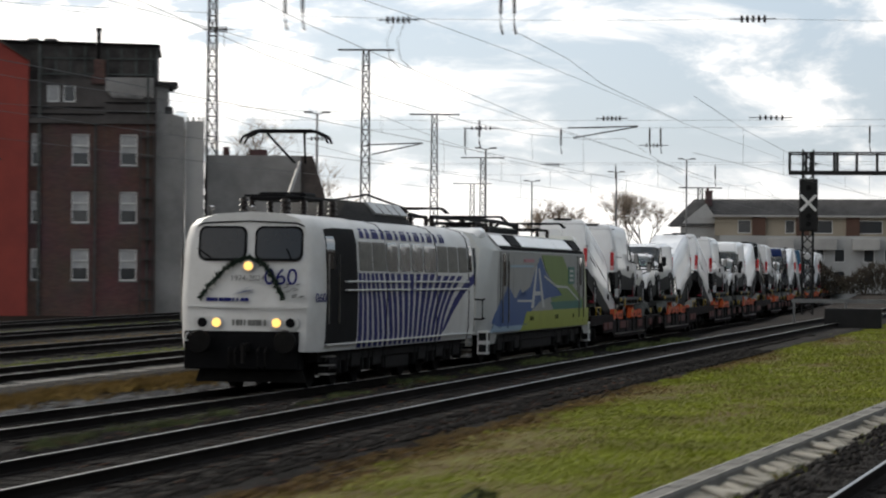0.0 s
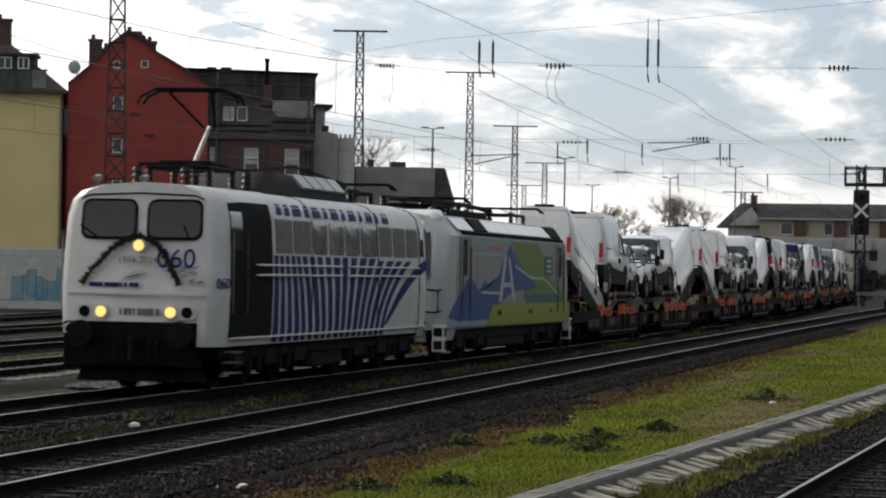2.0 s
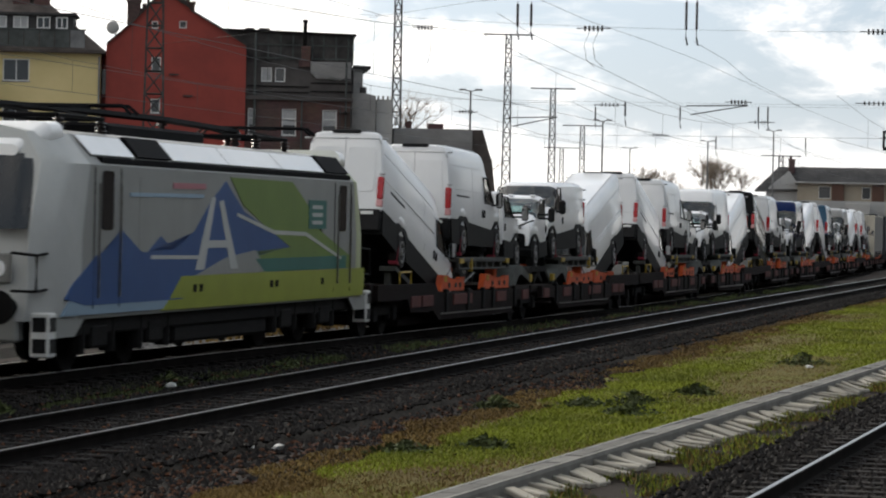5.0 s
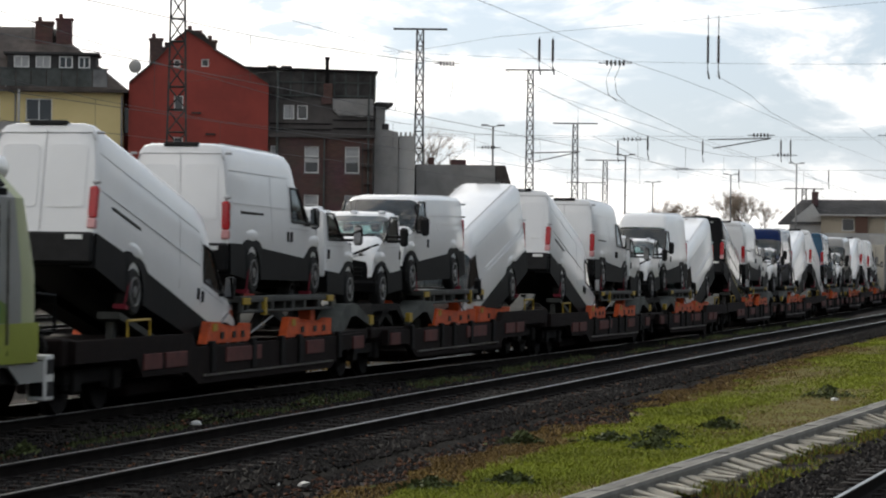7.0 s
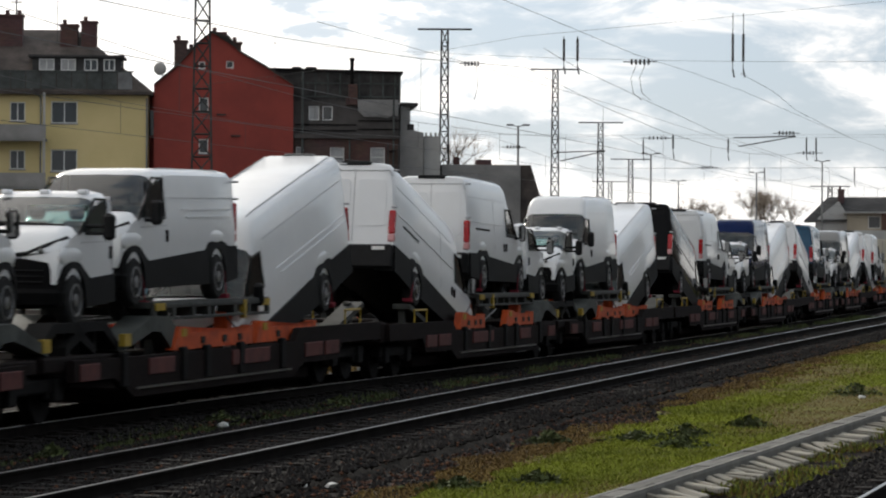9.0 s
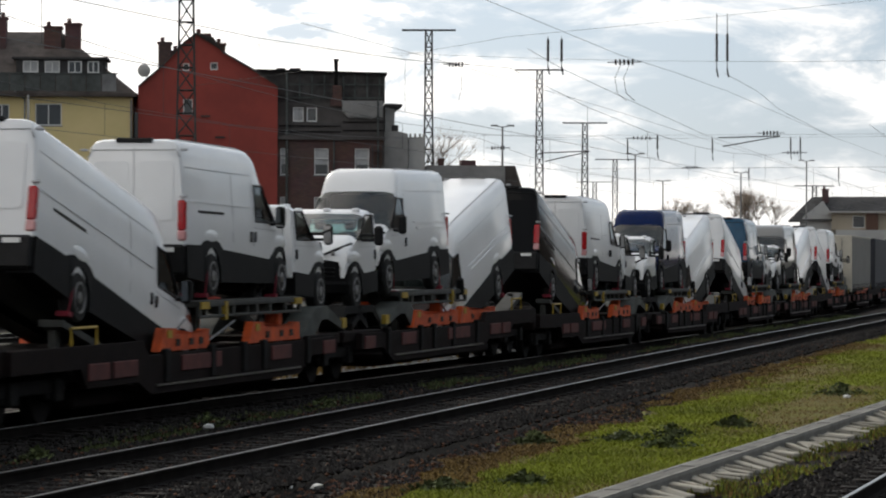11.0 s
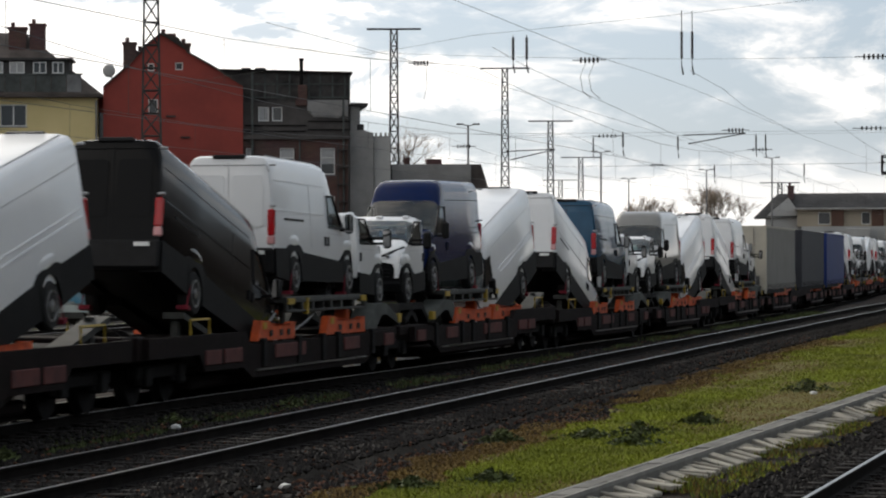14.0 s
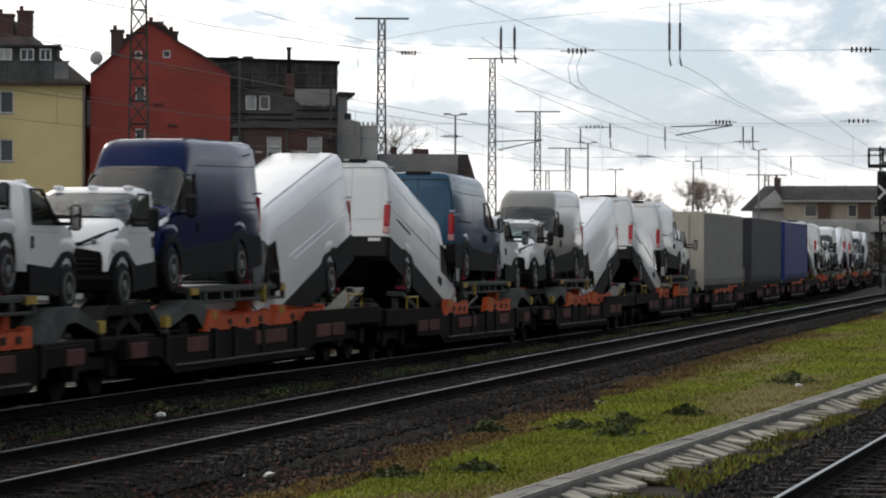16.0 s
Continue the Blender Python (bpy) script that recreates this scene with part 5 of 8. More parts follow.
        for x in (-0.58, 0.0, 0.58):
            bm = bmesh.new()
            box(bm, x - 0.07, x + 0.07, f - 1.30, f - 1.14, roof - 0.06, roof + 0.012, 0.02)
            part("roof_marker", bm, "lens", body)
        return v
    # rear
    for s in (1, -1):
        bm = bmesh.new()
        box(bm, s * 0.80 - 0.068, s * 0.80 + 0.068, rear - 0.03, rear + 0.07, 1.06, 1.54, 0.025)
        lamp = part("tail_light", bm, "tail_red", body)
        bm = bmesh.new()
        box(bm, s * 0.80 - 0.068, s * 0.80 + 0.068, rear - 0.032, rear + 0.07, 0.90, 1.06, 0.02)
        part("reversing_light", bm, "tail_clear", lamp)
        for z in (1.16, roof - 0.62):
            bm = bmesh.new()
            box(bm, s * 0.83 - 0.06, s * 0.83 + 0.06, rear - 0.03, rear + 0.03, z + 0.42, z + 0.46, 0.01)
            part("door_hinge", bm, "seam", body)
        bm = bmesh.new()
        top = roof - 0.36
        prism(bm, rounded(min(s * 0.08, s * 0.66), max(s * 0.08, s * 0.66), 1.22, top, 0.08), "y", rear - 0.014, rear + 0.02)
        part("door_panel", bm, paint, body)
    bm = bmesh.new()
    box(bm, -0.86, 0.86, rear - 0.08, rear + 0.12, 0.36, 0.84, 0.04)
    bumper = part("rear_bumper", bm, "black", body)
    bm = bmesh.new()
    box(bm, 0.44, 0.70, rear - 0.095, rear - 0.07, 0.72, 0.79)
    part("plate_lamp", bm, "plate", bumper)
    bm = bmesh.new()
    box(bm, -0.006, 0.006, rear - 0.008, rear + 0.02, 0.86, roof - 0.14)
    part("door_seam", bm, "seam" if paint == "van_white" else "black", body)
    bm = bmesh.new()
    strip(bm, [(-0.76, rear - 0.004, roof - 0.30), (-0.70, rear - 0.004, roof - 0.18), (0.70, rear - 0.004, roof - 0.18), (0.76, rear - 0.004, roof - 0.30)], 0.010, 4)
    part("door_top_seam", bm, "seam" if paint == "van_white" else "black", body)
    bm = bmesh.new()
    box(bm, -0.30, 0.30, rear - 0.02, rear + 0.13, roof - 0.065, roof + 0.012, 0.015)
    part("brake_light", bm, "black", body)
    # side seams, track of the sliding door, roof drip lines
    bm = bmesh.new()
    box(bm, fx(1.38) - 0.01, fx(1.38) + 0.012, rear + 0.75, rear + 2.15, 1.36, 1.40)
    part("door_track", bm, "black", body)
    line = "seam" if paint == "van_white" else "black"
    for s in (1, -1):
        bm = bmesh.new()
        on_side(bm, [(rear + 0.16, roof - 0.46), (f - 1.72, roof - 0.46), (f - 1.72, roof - 0.445), (rear + 0.16, roof - 0.445)], fx, 0.004, (s,))
        part("body_seam", bm, line, body)
        bm = bmesh.new()
        strip(bm, [(s * 0.60, rear + 0.25, roof - 0.004), (s * 0.60, f - 2.0, roof + 0.003), (s * 0.60, f - 1.55, roof - 0.022)], 0.011, 4)
        part("drip_line", bm, line, body)
        if s > 0:
            bm = bmesh.new()
            on_side(bm, [(f - 2.86, 0.9), (f - 2.848, 0.9), (f - 2.848, roof - 0.46), (f - 2.86, roof - 0.46)], fx, 0.003, (s,))
            part("body_seam", bm, line, body)
    for k, z in enumerate((1.30, 1.42)):
        bm = bmesh.new()
        on_side(bm, [(rear + 0.30, z), (f - 2.6 + 0.25 * k, z), (f - 2.6 + 0.25 * k, z + 0.028), (rear + 0.30, z + 0.028)], fx, 0.014, (-1,))
        part("side_crease", bm, paint, body)
    bm = bmesh.new()
    on_side(bm, [(rear + 0.2, 1.52), (f - 1.75, 1.52), (f - 1.75, 1.548), (rear + 0.2, 1.548)], fx, 0.013, (1,))
    part("side_crease", bm, paint, body)
    # wheel straps
    for s in (1, -1):
        for y in (0.0, f):
            bm = bmesh.new()
            strip(bm, [(s * 0.90, y - 0.45, 0.03), (s * 0.91, y - 0.36, 0.30), (s * 0.90, y - 0.28, 0.45)], 0.014)
            box(bm, s * 0.84 - 0.10, s * 0.84 + 0.10, y - 0.50, y - 0.36, 0.0, 0.07)
            part("wheel_strap", bm, "strap", v)
    return v


PROTO = {}
PAINTS = {
    "white": ("van_white", "white high-roof panel van with dark reflection painted low, on a wagon"),
    "black": ("van_black", "black high-roof panel van strapped on a rail wagon"),
    "navy": ("van_navy", "dark blue high-roof panel van strapped on a rail wagon"),
    "teal": ("van_teal", "petrol blue high-roof van strapped on a rail wagon"),
    "grey": ("van_grey", "grey high-roof panel van strapped on a rail wagon"),
}


def make_van(kind):
    if kind == "cab":
        return van("van_white", 1.92, "white chassis cab with a bare frame, strapped on a rail wagon", True)
    if kind == "white_low":
        return van("van_white", 2.06, "white low-roof panel van with dark reflection painted low, on a wagon", False, LONG, 1.12)
    colour, size = kind.split("_")
    paint, label = PAINTS[colour]
    if size == "long":
        return van(paint, 2.53, label.replace("high-roof", "long high-roof"), False, TILT_WB, 1.95)
    return van(paint, 2.52, label, False, LONG, 1.40)


def get_van(kind):
    if kind not in PROTO:
        PROTO[kind] = make_van(kind)
        return PROTO[kind]
    return copy_thing(PROTO[kind], Matrix())


LONG = 4.15     # wheelbase of the level vans
TILT_WB = 5.2  # wheelbase of the long vans that lie tilted
WLEN = 37.07


def wagon():
    w = thing("flat_wagon", "brown articulated rail wagon with orange cradles and grey ramps", "rail wagon", group="wagons of the train")
    for half in (0, 1):
        def Y(y):
            return y if half == 0 else WLEN - y

        def V(y):
            return y + 0.5 if half == 0 else 39.1 - y

        def R(y):
            return y + 3.0 if half == 0 else 38.2 - y

        def bx(bm, x0, x1, a, b, z0, z1, bv=0.0, at=Y):
            ya, yb = sorted((at(a), at(b)))
            return box(bm, x0, x1, ya, yb, z0, z1, bv)
        # side sills with a fish belly
        for s in (1, -1):
            bm = bmesh.new()
            poly = [(Y(y), z) for y, z in ((0.6, 0.74), (3.4, 0.74), (3.7, 0.46), (6.0, 0.46), (6.6, 0.26), (15.0, 0.26), (15.9, 0.56), (17.6, 0.56), (17.6, 0.86), (15.8, 0.84), (6.5, 0.84), (6.2, 1.06), (0.6, 1.06))]
            prism(bm, poly, "x", s * 1.18, s * 1.30)
            bmesh.ops.triangulate(bm, faces=[f for f in bm.faces if len(f.verts) > 4])
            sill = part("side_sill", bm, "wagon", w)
            for a, b in ((3.7, 4.6), (4.8, 5.9), (8.1, 10.2), (13.2, 14.4), (16.6, 17.4)):
                ya, yb = sorted((Y(a), Y(b)))
                bm = bmesh.new()
                box(bm, min(s * 1.28, s * 1.325), max(s * 1.28, s * 1.325), ya, yb, 0.56, 0.80, 0.01)
                part("marking_plate", bm, "wagon_red", sill)
            for a in (7.2, 9.6, 11.4, 12.6, 15.4):
                ya, yb = sorted((Y(a), Y(a + 0.25)))
                bm = bmesh.new()
                box(bm, min(s * 1.25, s * 1.345), max(s * 1.25, s * 1.345), ya, yb, 0.42, 0.92, 0.02)
                part("stake_pocket", bm, "under", sill)
            bm = bmesh.new()
            ya, yb = sorted((Y(6.8), Y(15.0)))
            box(bm, min(s * 1.29, s * 1.335), max(s * 1.29, s * 1.335), ya, yb, 0.37, 0.40)
            part("sill_flange", bm, "steel" if s > 0 else "wagon", sill)
        bm = bmesh.new()
        bx(bm, -1.15, 1.15, 0.6, 6.0, 0.86, 1.02, 0.02)
        bx(bm, -1.15, 1.15, 6.4, 15.4, 0.30, 0.40, 0.02)
        bx(bm, -1.15, 1.15, 15.6, 18.4, 0.70, 0.90, 0.02)
        bx(bm, -1.2, 1.2, 0.3, 0.75, 0.70, 1.10, 0.03)
        bx(bm, -0.9, 0.9, 4.2, 14.8, 0.14, 0.34, 0.04)
        bx(bm, -0.25, 0.25, 0.6, 18.2, 0.45, 0.80, 0.02)
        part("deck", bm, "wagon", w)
        # cradles
        for a, b in (((7.5, 10.1), (12.4, 15.6)) if half == 0 else ((4.6, 8.3), (8.5, 12.7))):
            for s in (1, -1):
                bm = bmesh.new()
                ya, yb = sorted((Y(a), Y(b)))
                poly = [(ya, 0.86), (yb, 0.86), (yb, 1.16), (yb - 0.25, 1.16), (yb - 0.30, 1.10), (ya + 0.9, 1.10), (ya + 0.85, 1.20), (ya + 0.25, 1.22)]
                prism(bm, poly, "x", s * 1.00, s * 1.14)
                bmesh.ops.triangulate(bm, faces=[f for f in bm.faces if len(f.verts) > 4])
                c = part("cradle", bm, "orange", w, "orange painted cradle")
                for f in (0.35, 0.62, 0.82):
                    y = ya + (yb - ya) * f
                    bm = bmesh.new()
                    box(bm, min(s * 1.12, s * 1.155), max(s * 1.12, s * 1.155), y - 0.10, y + 0.10, 0.93, 1.04)
                    part("cradle_slot", bm, "black", c)
                bm = bmesh.new()
                y = ya + 0.5
                box(bm, min(s * 1.12, s * 1.155), max(s * 1.12, s * 1.155), y - 0.12, y + 0.12, 1.06, 1.18)
                part("marker", bm, "yellow", c)
                bm = bmesh.new()
                y = ya + (yb - ya) * 0.9
                box(bm, s * 0.75 - 0.12, s * 0.75 + 0.12, y - 0.16, y + 0.16, 0.86, 1.40, 0.03)
                part("cradle_post", bm, "orange", w)
        # raised rack for the level van
        for s in (1, -1):
            bm = bmesh.new()
            bx(bm, s * 0.86 - 0.20, s * 0.86 + 0.20, 9.3, 15.5, 1.50, 1.60, 0.01, at=V)
            bx(bm, s * 1.04 - 0.03, s * 1.04 + 0.03, 9.3, 15.5, 1.50, 1.57, 0.01, at=V)
            bx(bm, s * 1.04 - 0.03, s * 1.04 + 0.03, 9.3, 15.5, 1.32, 1.37, 0.01, at=V)
            for y in (9.3, 10.4, 11.2, 12.6, 13.4, 14.4, 15.35):
                bx(bm, s * 1.04 - 0.025, s * 1.04 + 0.025, y, y + 0.15, 1.36, 1.51, at=V)
            for y in (9.8, 11.0, 12.2, 13.4, 14.6):
                bx(bm, s * 0.86 - 0.16, s * 0.86 + 0.16, y, y + 0.10, 1.36, 1.50, at=V)
            for y in (9.8, 14.8):
                bx(bm, s * 0.8 - 0.06, s * 0.8 + 0.06, y, y + 0.16, 0.4, 1.40, at=V)
            r = part("rack_rail", bm, "rack", w, "grey steel rack rail")
            for y in (9.35, 10.7, 15.0):
                bm = bmesh.new()
                bx(bm, s * 1.05 - 0.04, s * 1.05 + 0.04, y, y + (0.45 if y != 10.7 else 0.14), 1.47 if y != 10.7 else 1.28, 1.58, at=V)
                part("rack_end", bm, "yellow", r)
        for y in (9.8, 12.2, 14.8):
            bm = bmesh.new()
            bx(bm, -0.9, 0.9, y, y + 0.12, 1.38, 1.50, at=V)
            part("rack_tie", bm, "rack", w)
        # sloping tracks for the tilted van
        for s in (1, -1):
            bm = bmesh.new()
            ya, za, yb, zb = 2.9, 1.43, 7.9, 0.32
            poly = [(V(ya), za), (V(ya), za - 0.10), (V(yb), zb - 0.10), (V(yb), zb)]
            prism(bm, poly, "x", s * 0.85 - 0.18, s * 0.85 + 0.18)
            part("tilt_track", bm, "rack", w)
            bm = bmesh.new()
            bx(bm, s * 0.8 - 0.06, s * 0.8 + 0.06, 3.1, 3.25, 1.0, 1.42, at=V)
            part("track_post", bm, "rack", w)
            bm = bmesh.new()
            strip(bm, [(s * 1.05, V(3.2), 1.02), (s * 1.05, V(3.2), 1.30), (s * 1.05, V(4.3), 1.30), (s * 1.05, V(4.3), 1.02)], 0.025)
            part("guard_rail", bm, "yellow", w)
        # humped ramps under the chassis cab
        for s in (1, -1):
            bm = bmesh.new()
            poly = [(R(y), z) for y, z in ((12.9, 0.84), (13.2, 1.02), (13.9, 1.38), (14.7, 1.40), (16.0, 1.06), (16.0, 0.92), (14.7, 1.17), (14.3, 1.15), (13.7, 0.84))]
            prism(bm, poly, "x", s * 0.85 - 0.20, s * 0.85 + 0.24)
            bmesh.ops.triangulate(bm, faces=[f for f in bm.faces if len(f.verts) > 4])
            part("wheel_ramp", bm, "ramp", w, "grey humped wheel ramp")
            bm = bmesh.new()
            prism(bm, [(R(y), z) for y, z in ((15.9, 1.00), (16.5, 1.36), (17.4, 1.36), (18.2, 1.02), (18.2, 0.90), (17.3, 1.22), (16.6, 1.22), (15.9, 0.88))], "x", s * 0.82 - 0.20, s * 0.82 + 0.16)
            bmesh.ops.triangulate(bm, faces=[f for f in bm.faces if len(f.verts) > 4])
            for y in (16.6, 17.3):
                bx(bm, s * 0.8 - 0.05, s * 0.8 + 0.05, y - 0.05, y + 0.05, 0.88, 1.23, at=R)
            part("wheel_cradle", bm, "under", w)
            bm = bmesh.new()
            bx(bm, s * 1.02, s * 1.11, 15.75, 16.05, 0.98, 1.16, at=R)
            part("ramp_marker", bm, "yellow", w)
        for a, b in (((0.95, 8.5, 1.0), (0.95, 9.4, 1.32)), ((0.9, 10.6, 0.9), (0.95, 12.2, 1.25))):
            bm = bmesh.new()
            strip(bm, [(a[0], Y(a[1]), a[2]), (b[0], Y(b[1]), b[2])], 0.02)
            part("lever", bm, "zinc", w)
        for s in (0.88, -0.88):
            bm = bmesh.new()
            y = Y(0.3)
            d = -1 if half == 0 else 1
            bar(bm, (s, y, 0.98), (s, y + d * 0.3, 0.98), 0.10, 10)
            bar(bm, (s, y + d * 0.3, 0.98), (s, y + d * 0.36, 0.98), 0.22, 16)
            part("buffer", bm, "under", w)
    for yc in (2.2, WLEN / 2, WLEN - 2.2):
        bm = bmesh.new()
        for s in (1, -1):
            box(bm, s * 0.95 - 0.09, s * 0.95 + 0.09, yc - 1.35, yc + 1.35, 0.42, 0.62, 0.03)
            for d in (-0.9, 0.9):
                box(bm, s * 0.98 - 0.12, s * 0.98 + 0.12, yc + d - 0.18, yc + d + 0.18, 0.30, 0.62, 0.03)
                bar(bm, (s * 0.98, yc + d - 0.28, 0.35), (s * 0.98, yc + d - 0.28, 0.6), 0.07, 8)
                bar(bm, (s * 0.98, yc + d + 0.28, 0.35), (s * 0.98, yc + d + 0.28, 0.6), 0.07, 8)
        box(bm, -0.95, 0.95, yc - 0.2, yc + 0.2, 0.42, 0.66, 0.03)
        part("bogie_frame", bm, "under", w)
        for d in (-0.9, 0.9):
            wheelset(w, yc + d, 0.46)
    return w


def box_body(front, side, label, length, h0=1.0, h1=3.95):
    b = thing("swap_body", label, "container")
    bm = bmesh.new()
    box(bm, -1.20, 1.20, 0.10, length - 0.05, h0 + 0.16, h1, 0.03)
    part("tarpaulin", bm, side, b)
    bm = bmesh.new()
    box(bm, -1.22, 1.22, 0.0, 0.12, h0 + 0.05, h1 + 0.02, 0.02)
    wall = part("front_wall", bm, front, b)
    for x in (-1.2, 1.2):
        bm = bmesh.new()
        box(bm, x - 0.05, x + 0.05, -0.02, 0.14, h0, h1 + 0.03, 0.01)
        part("corner_post", bm, front, wall)
    bm = bmesh.new()
    for x in (-0.5, 0.1, 0.7):
        strip(bm, [(x, -0.03, h0 + 0.1), (x, -0.03, h1 - 0.1)], 0.02)
    box(bm, 0.55, 0.95, -0.04, 0.0, h0 + 0.3, h0 + 0.8, 0.01)
    part("door_gear", bm, "steel", wall)
    bm = bmesh.new()
    box(bm, -1.21, 1.21, 0.0, length, h0, h0 + 0.18, 0.02)
    part("base_frame", bm, "under", b)
    bm = bmesh.new()
    n = 18
    for i in range(n):
        y = 0.5 + (length - 1) * i / (n - 1)
        for s in (1, -1):
            box(bm, s * 1.205 - 0.012, s * 1.205 + 0.012, y - 0.03, y + 0.03, h0 + 0.15, h0 + 0.42)
    part("tarp_strap", bm, "black", b)
    bm = bmesh.new()
    box(bm, -1.215, 1.215, 0.1, length - 0.04, h1 - 0.06, h1 + 0.015, 0.01)
    part("roof_edge", bm, front if front != "box_blue" else side, b)
    return b


FIRST = 40.1
CARGO = [
    ("white_long", "white_high", "cab", "cab", "white_low", "white_long"),
    ("white_long", "white_high", "cab", "cab", "white_high", "white_long"),
    ("black_long", "white_high", "cab", "cab", "navy_high", "white_long"),
    ("white_long", "teal_high", "cab", "cab", "grey_high", "white_long"),
    ("white_long", "white_high", "cab", None, None, None),
    None,
    ("white_long", "white_high", "cab", "cab", "white_high", "white_long"),
    ("white_long", "white_high", "cab", "cab", "white_high", "white_long"),
]
TILT = 12.2


def load_train():
    base = None
    turn = pose(0, 0, 0, 0, 0, 180)
    spots = [
        pose(0, 4.40, 1.37, -TILT), pose(0, 11.08, 1.64, -0.8), pose(0, 17.9 - LONG, 1.31),
        pose(0, 20.6 + LONG, 1.31) @ turn, pose(0, 27.4, 1.60) @ turn @ pose(0, 0, 0, -0.8), pose(0, 34.05, 1.27) @ turn @ pose(0, 0, 0, -TILT),
    ]
    for k, cargo in enumerate(CARGO):
        at = FIRST + WLEN * k
        if base is None:
            base = w = wagon()
        else:
            w = copy_thing(base, Matrix())
        rides(w, at)
        for kind, spot in zip(cargo or (), spots):
            if kind:
                rides(get_van(kind), at, spot)
    k5, k6 = FIRST + WLEN * 4, FIRST + WLEN * 5
    rides(box_body("box_cream", "box_grey", "pale grey curtain-sided swap body on a rail wagon", 15.2), k5 + 19.8)
    rides(box_body("box_dark", "box_dark", "anthracite curtain-sided swap body on a rail wagon", 15.6), k6 + 1.6)
    rides(box_body("box_blue", "box_blue", "blue curtain-sided swap body on a rail wagon", 15.6), k6 + 19.0)


load_train()
# ---- ground, tracks ----


def ground():
    """One sheet to the horizon, with the shallow cutting in which the train's track falls."""
    xs = [-2500, -600, -200, -90, -60, -50] + [-42 + 1.0 * i for i in range(29)] + [-6, 0, 15, 60, 300, 2500]
    ys = [-1500, -300, -60, -20, 0, 20, 40] + [40 + 8 * i for i in range(1, 36)] + [380, 500, 700, 1200, 3000]
    verts = []
    for y in ys:
        for x in xs:
            away = abs(x - track_c(min(y, 500)))
            k = max(0.0, min(1.0, (3.6 - away) / 1.2))
            verts.append((x, y, -0.30 + fall(y) * k * (1.0 if y < 600 else 0.0)))
    n = len(xs)
    faces = [(j * n + i, j * n + i + 1, (j + 1) * n + i + 1, (j + 1) * n + i) for j in range(len(ys) - 1) for i in range(n - 1)]
    raw("ground", verts, faces, "soil", None, "structure", "dark brown bare earth of the railway yard", "ground")


ground()


def bed(name, fn, y0, y1, step, half, label, z=-0.19):
    verts, faces = [], []
    rnd = random.Random(9)
    prof = (-half - 0.45, -half, -half * 0.5, 0, half * 0.5, half, half + 0.45)
    k = 0
    y = y0
    while y <= y1:
        for i, o in enumerate(prof):
            zz = level(fn, y) + (-0.32 if i in (0, 6) else z + rnd.uniform(-0.025, 0.025))
            verts.append((fn(y) + o + (rnd.uniform(-0.15, 0.15) if i in (0, 6) else 0), y, zz))
        if k:
            b = (k - 1) * 7
            faces += [(b + i, b + i + 1, b + i + 8, b + i + 7) for i in range(6)]
        k += 1
        y += step
    return raw(name, verts, faces, "ballast", None, "structure", label, "track bed")


def rail_line(parent, fn, off, y0, y1, step):
    """A rail with foot, web and a bright running head."""
    prof = [(-0.06, -0.165), (0.06, -0.165), (0.06, -0.15), (0.012, -0.135), (0.012, -0.045), (0.036, -0.035), (0.036, -0.006), (-0.036, -0.006), (-0.036, -0.035), (-0.012, -0.045), (-0.012, -0.135), (-0.06, -0.15)]
    ys = list(np.arange(y0, y1 + step, step))
    bm = bmesh.new()
    loft(bm, [[(fn(y) + off + a, y, level(fn, y) + b) for a, b in prof] for y in ys])
    r = part("rail", bm, "rail", parent)
    bm = bmesh.new()
    prof = [(-0.022, -0.006), (0.022, -0.006), (0.021, -0.002), (-0.021, -0.002)]
    loft(bm, [[(fn(y) + off + a, y, level(fn, y) + b) for a, b in prof] for y in ys])
    part("rail_head", bm, "railtop", r)


def track(fn, y0, y1, label, sleepers=None, half=1.75, stuff="sleeper"):
    bed("track_bed", fn, y0, y1, 3.0, half, "dark ballast bed under a railway track")
    tr = thing("railway_track", label, "railway track", kind="structure")
    for off in (-RAIL_GAUGE / 2, RAIL_GAUGE / 2):
        rail_line(tr, fn, off, y0, y1, 6.0)
    if sleepers:
        bm = bmesh.new()
        box(bm, -1.28, 1.28, -0.13, 0.13, -0.30, -0.155, 0.015)
        for s in (-1, 1):
            box(bm, s * RAIL_GAUGE / 2 - 0.17, s * RAIL_GAUGE / 2 + 0.17, -0.09, 0.09, -0.158, -0.14)
        first = part("sleeper", bm, stuff, tr)
        me = first.data
        rnd = random.Random(4)
        y = sleepers[0]
        first.matrix_local = pose(fn(y), y, level(fn, y))
        y += 0.62
        while y < sleepers[1]:
            ob = new("sleeper", me)
            ob.parent = tr
            ob.matrix_local = pose(fn(y), y, level(fn, y) + rnd.uniform(-0.012, 0.006), 0, rnd.uniform(-0.3, 0.3), rnd.uniform(-0.8, 0.8))
            y += 0.62
    return tr


def line_a(y):
    return -3.32 + 0.7525 + 0.020 * (y - 37)


track(line_a, -30, 400, "railway track with worn sleepers and dark ballast", (22, 75))
track(track_b, -60, 620, "railway track with bright rails on dark ballast", (24, 140))
track(track_c, -140, 620, "railway track that carries the freight train", (24, 120))
for k, off in enumerate((-4.9, -9.8, -15.0, -20.2)):
    track(lambda y, o=off: -17.3 + o - 0.010 * (y - 60), -20, 420, "railway track of the yard behind the train", (60, 175) if k < 2 else None, 1.75, "sleeper_pale" if k == 0 else "sleeper")


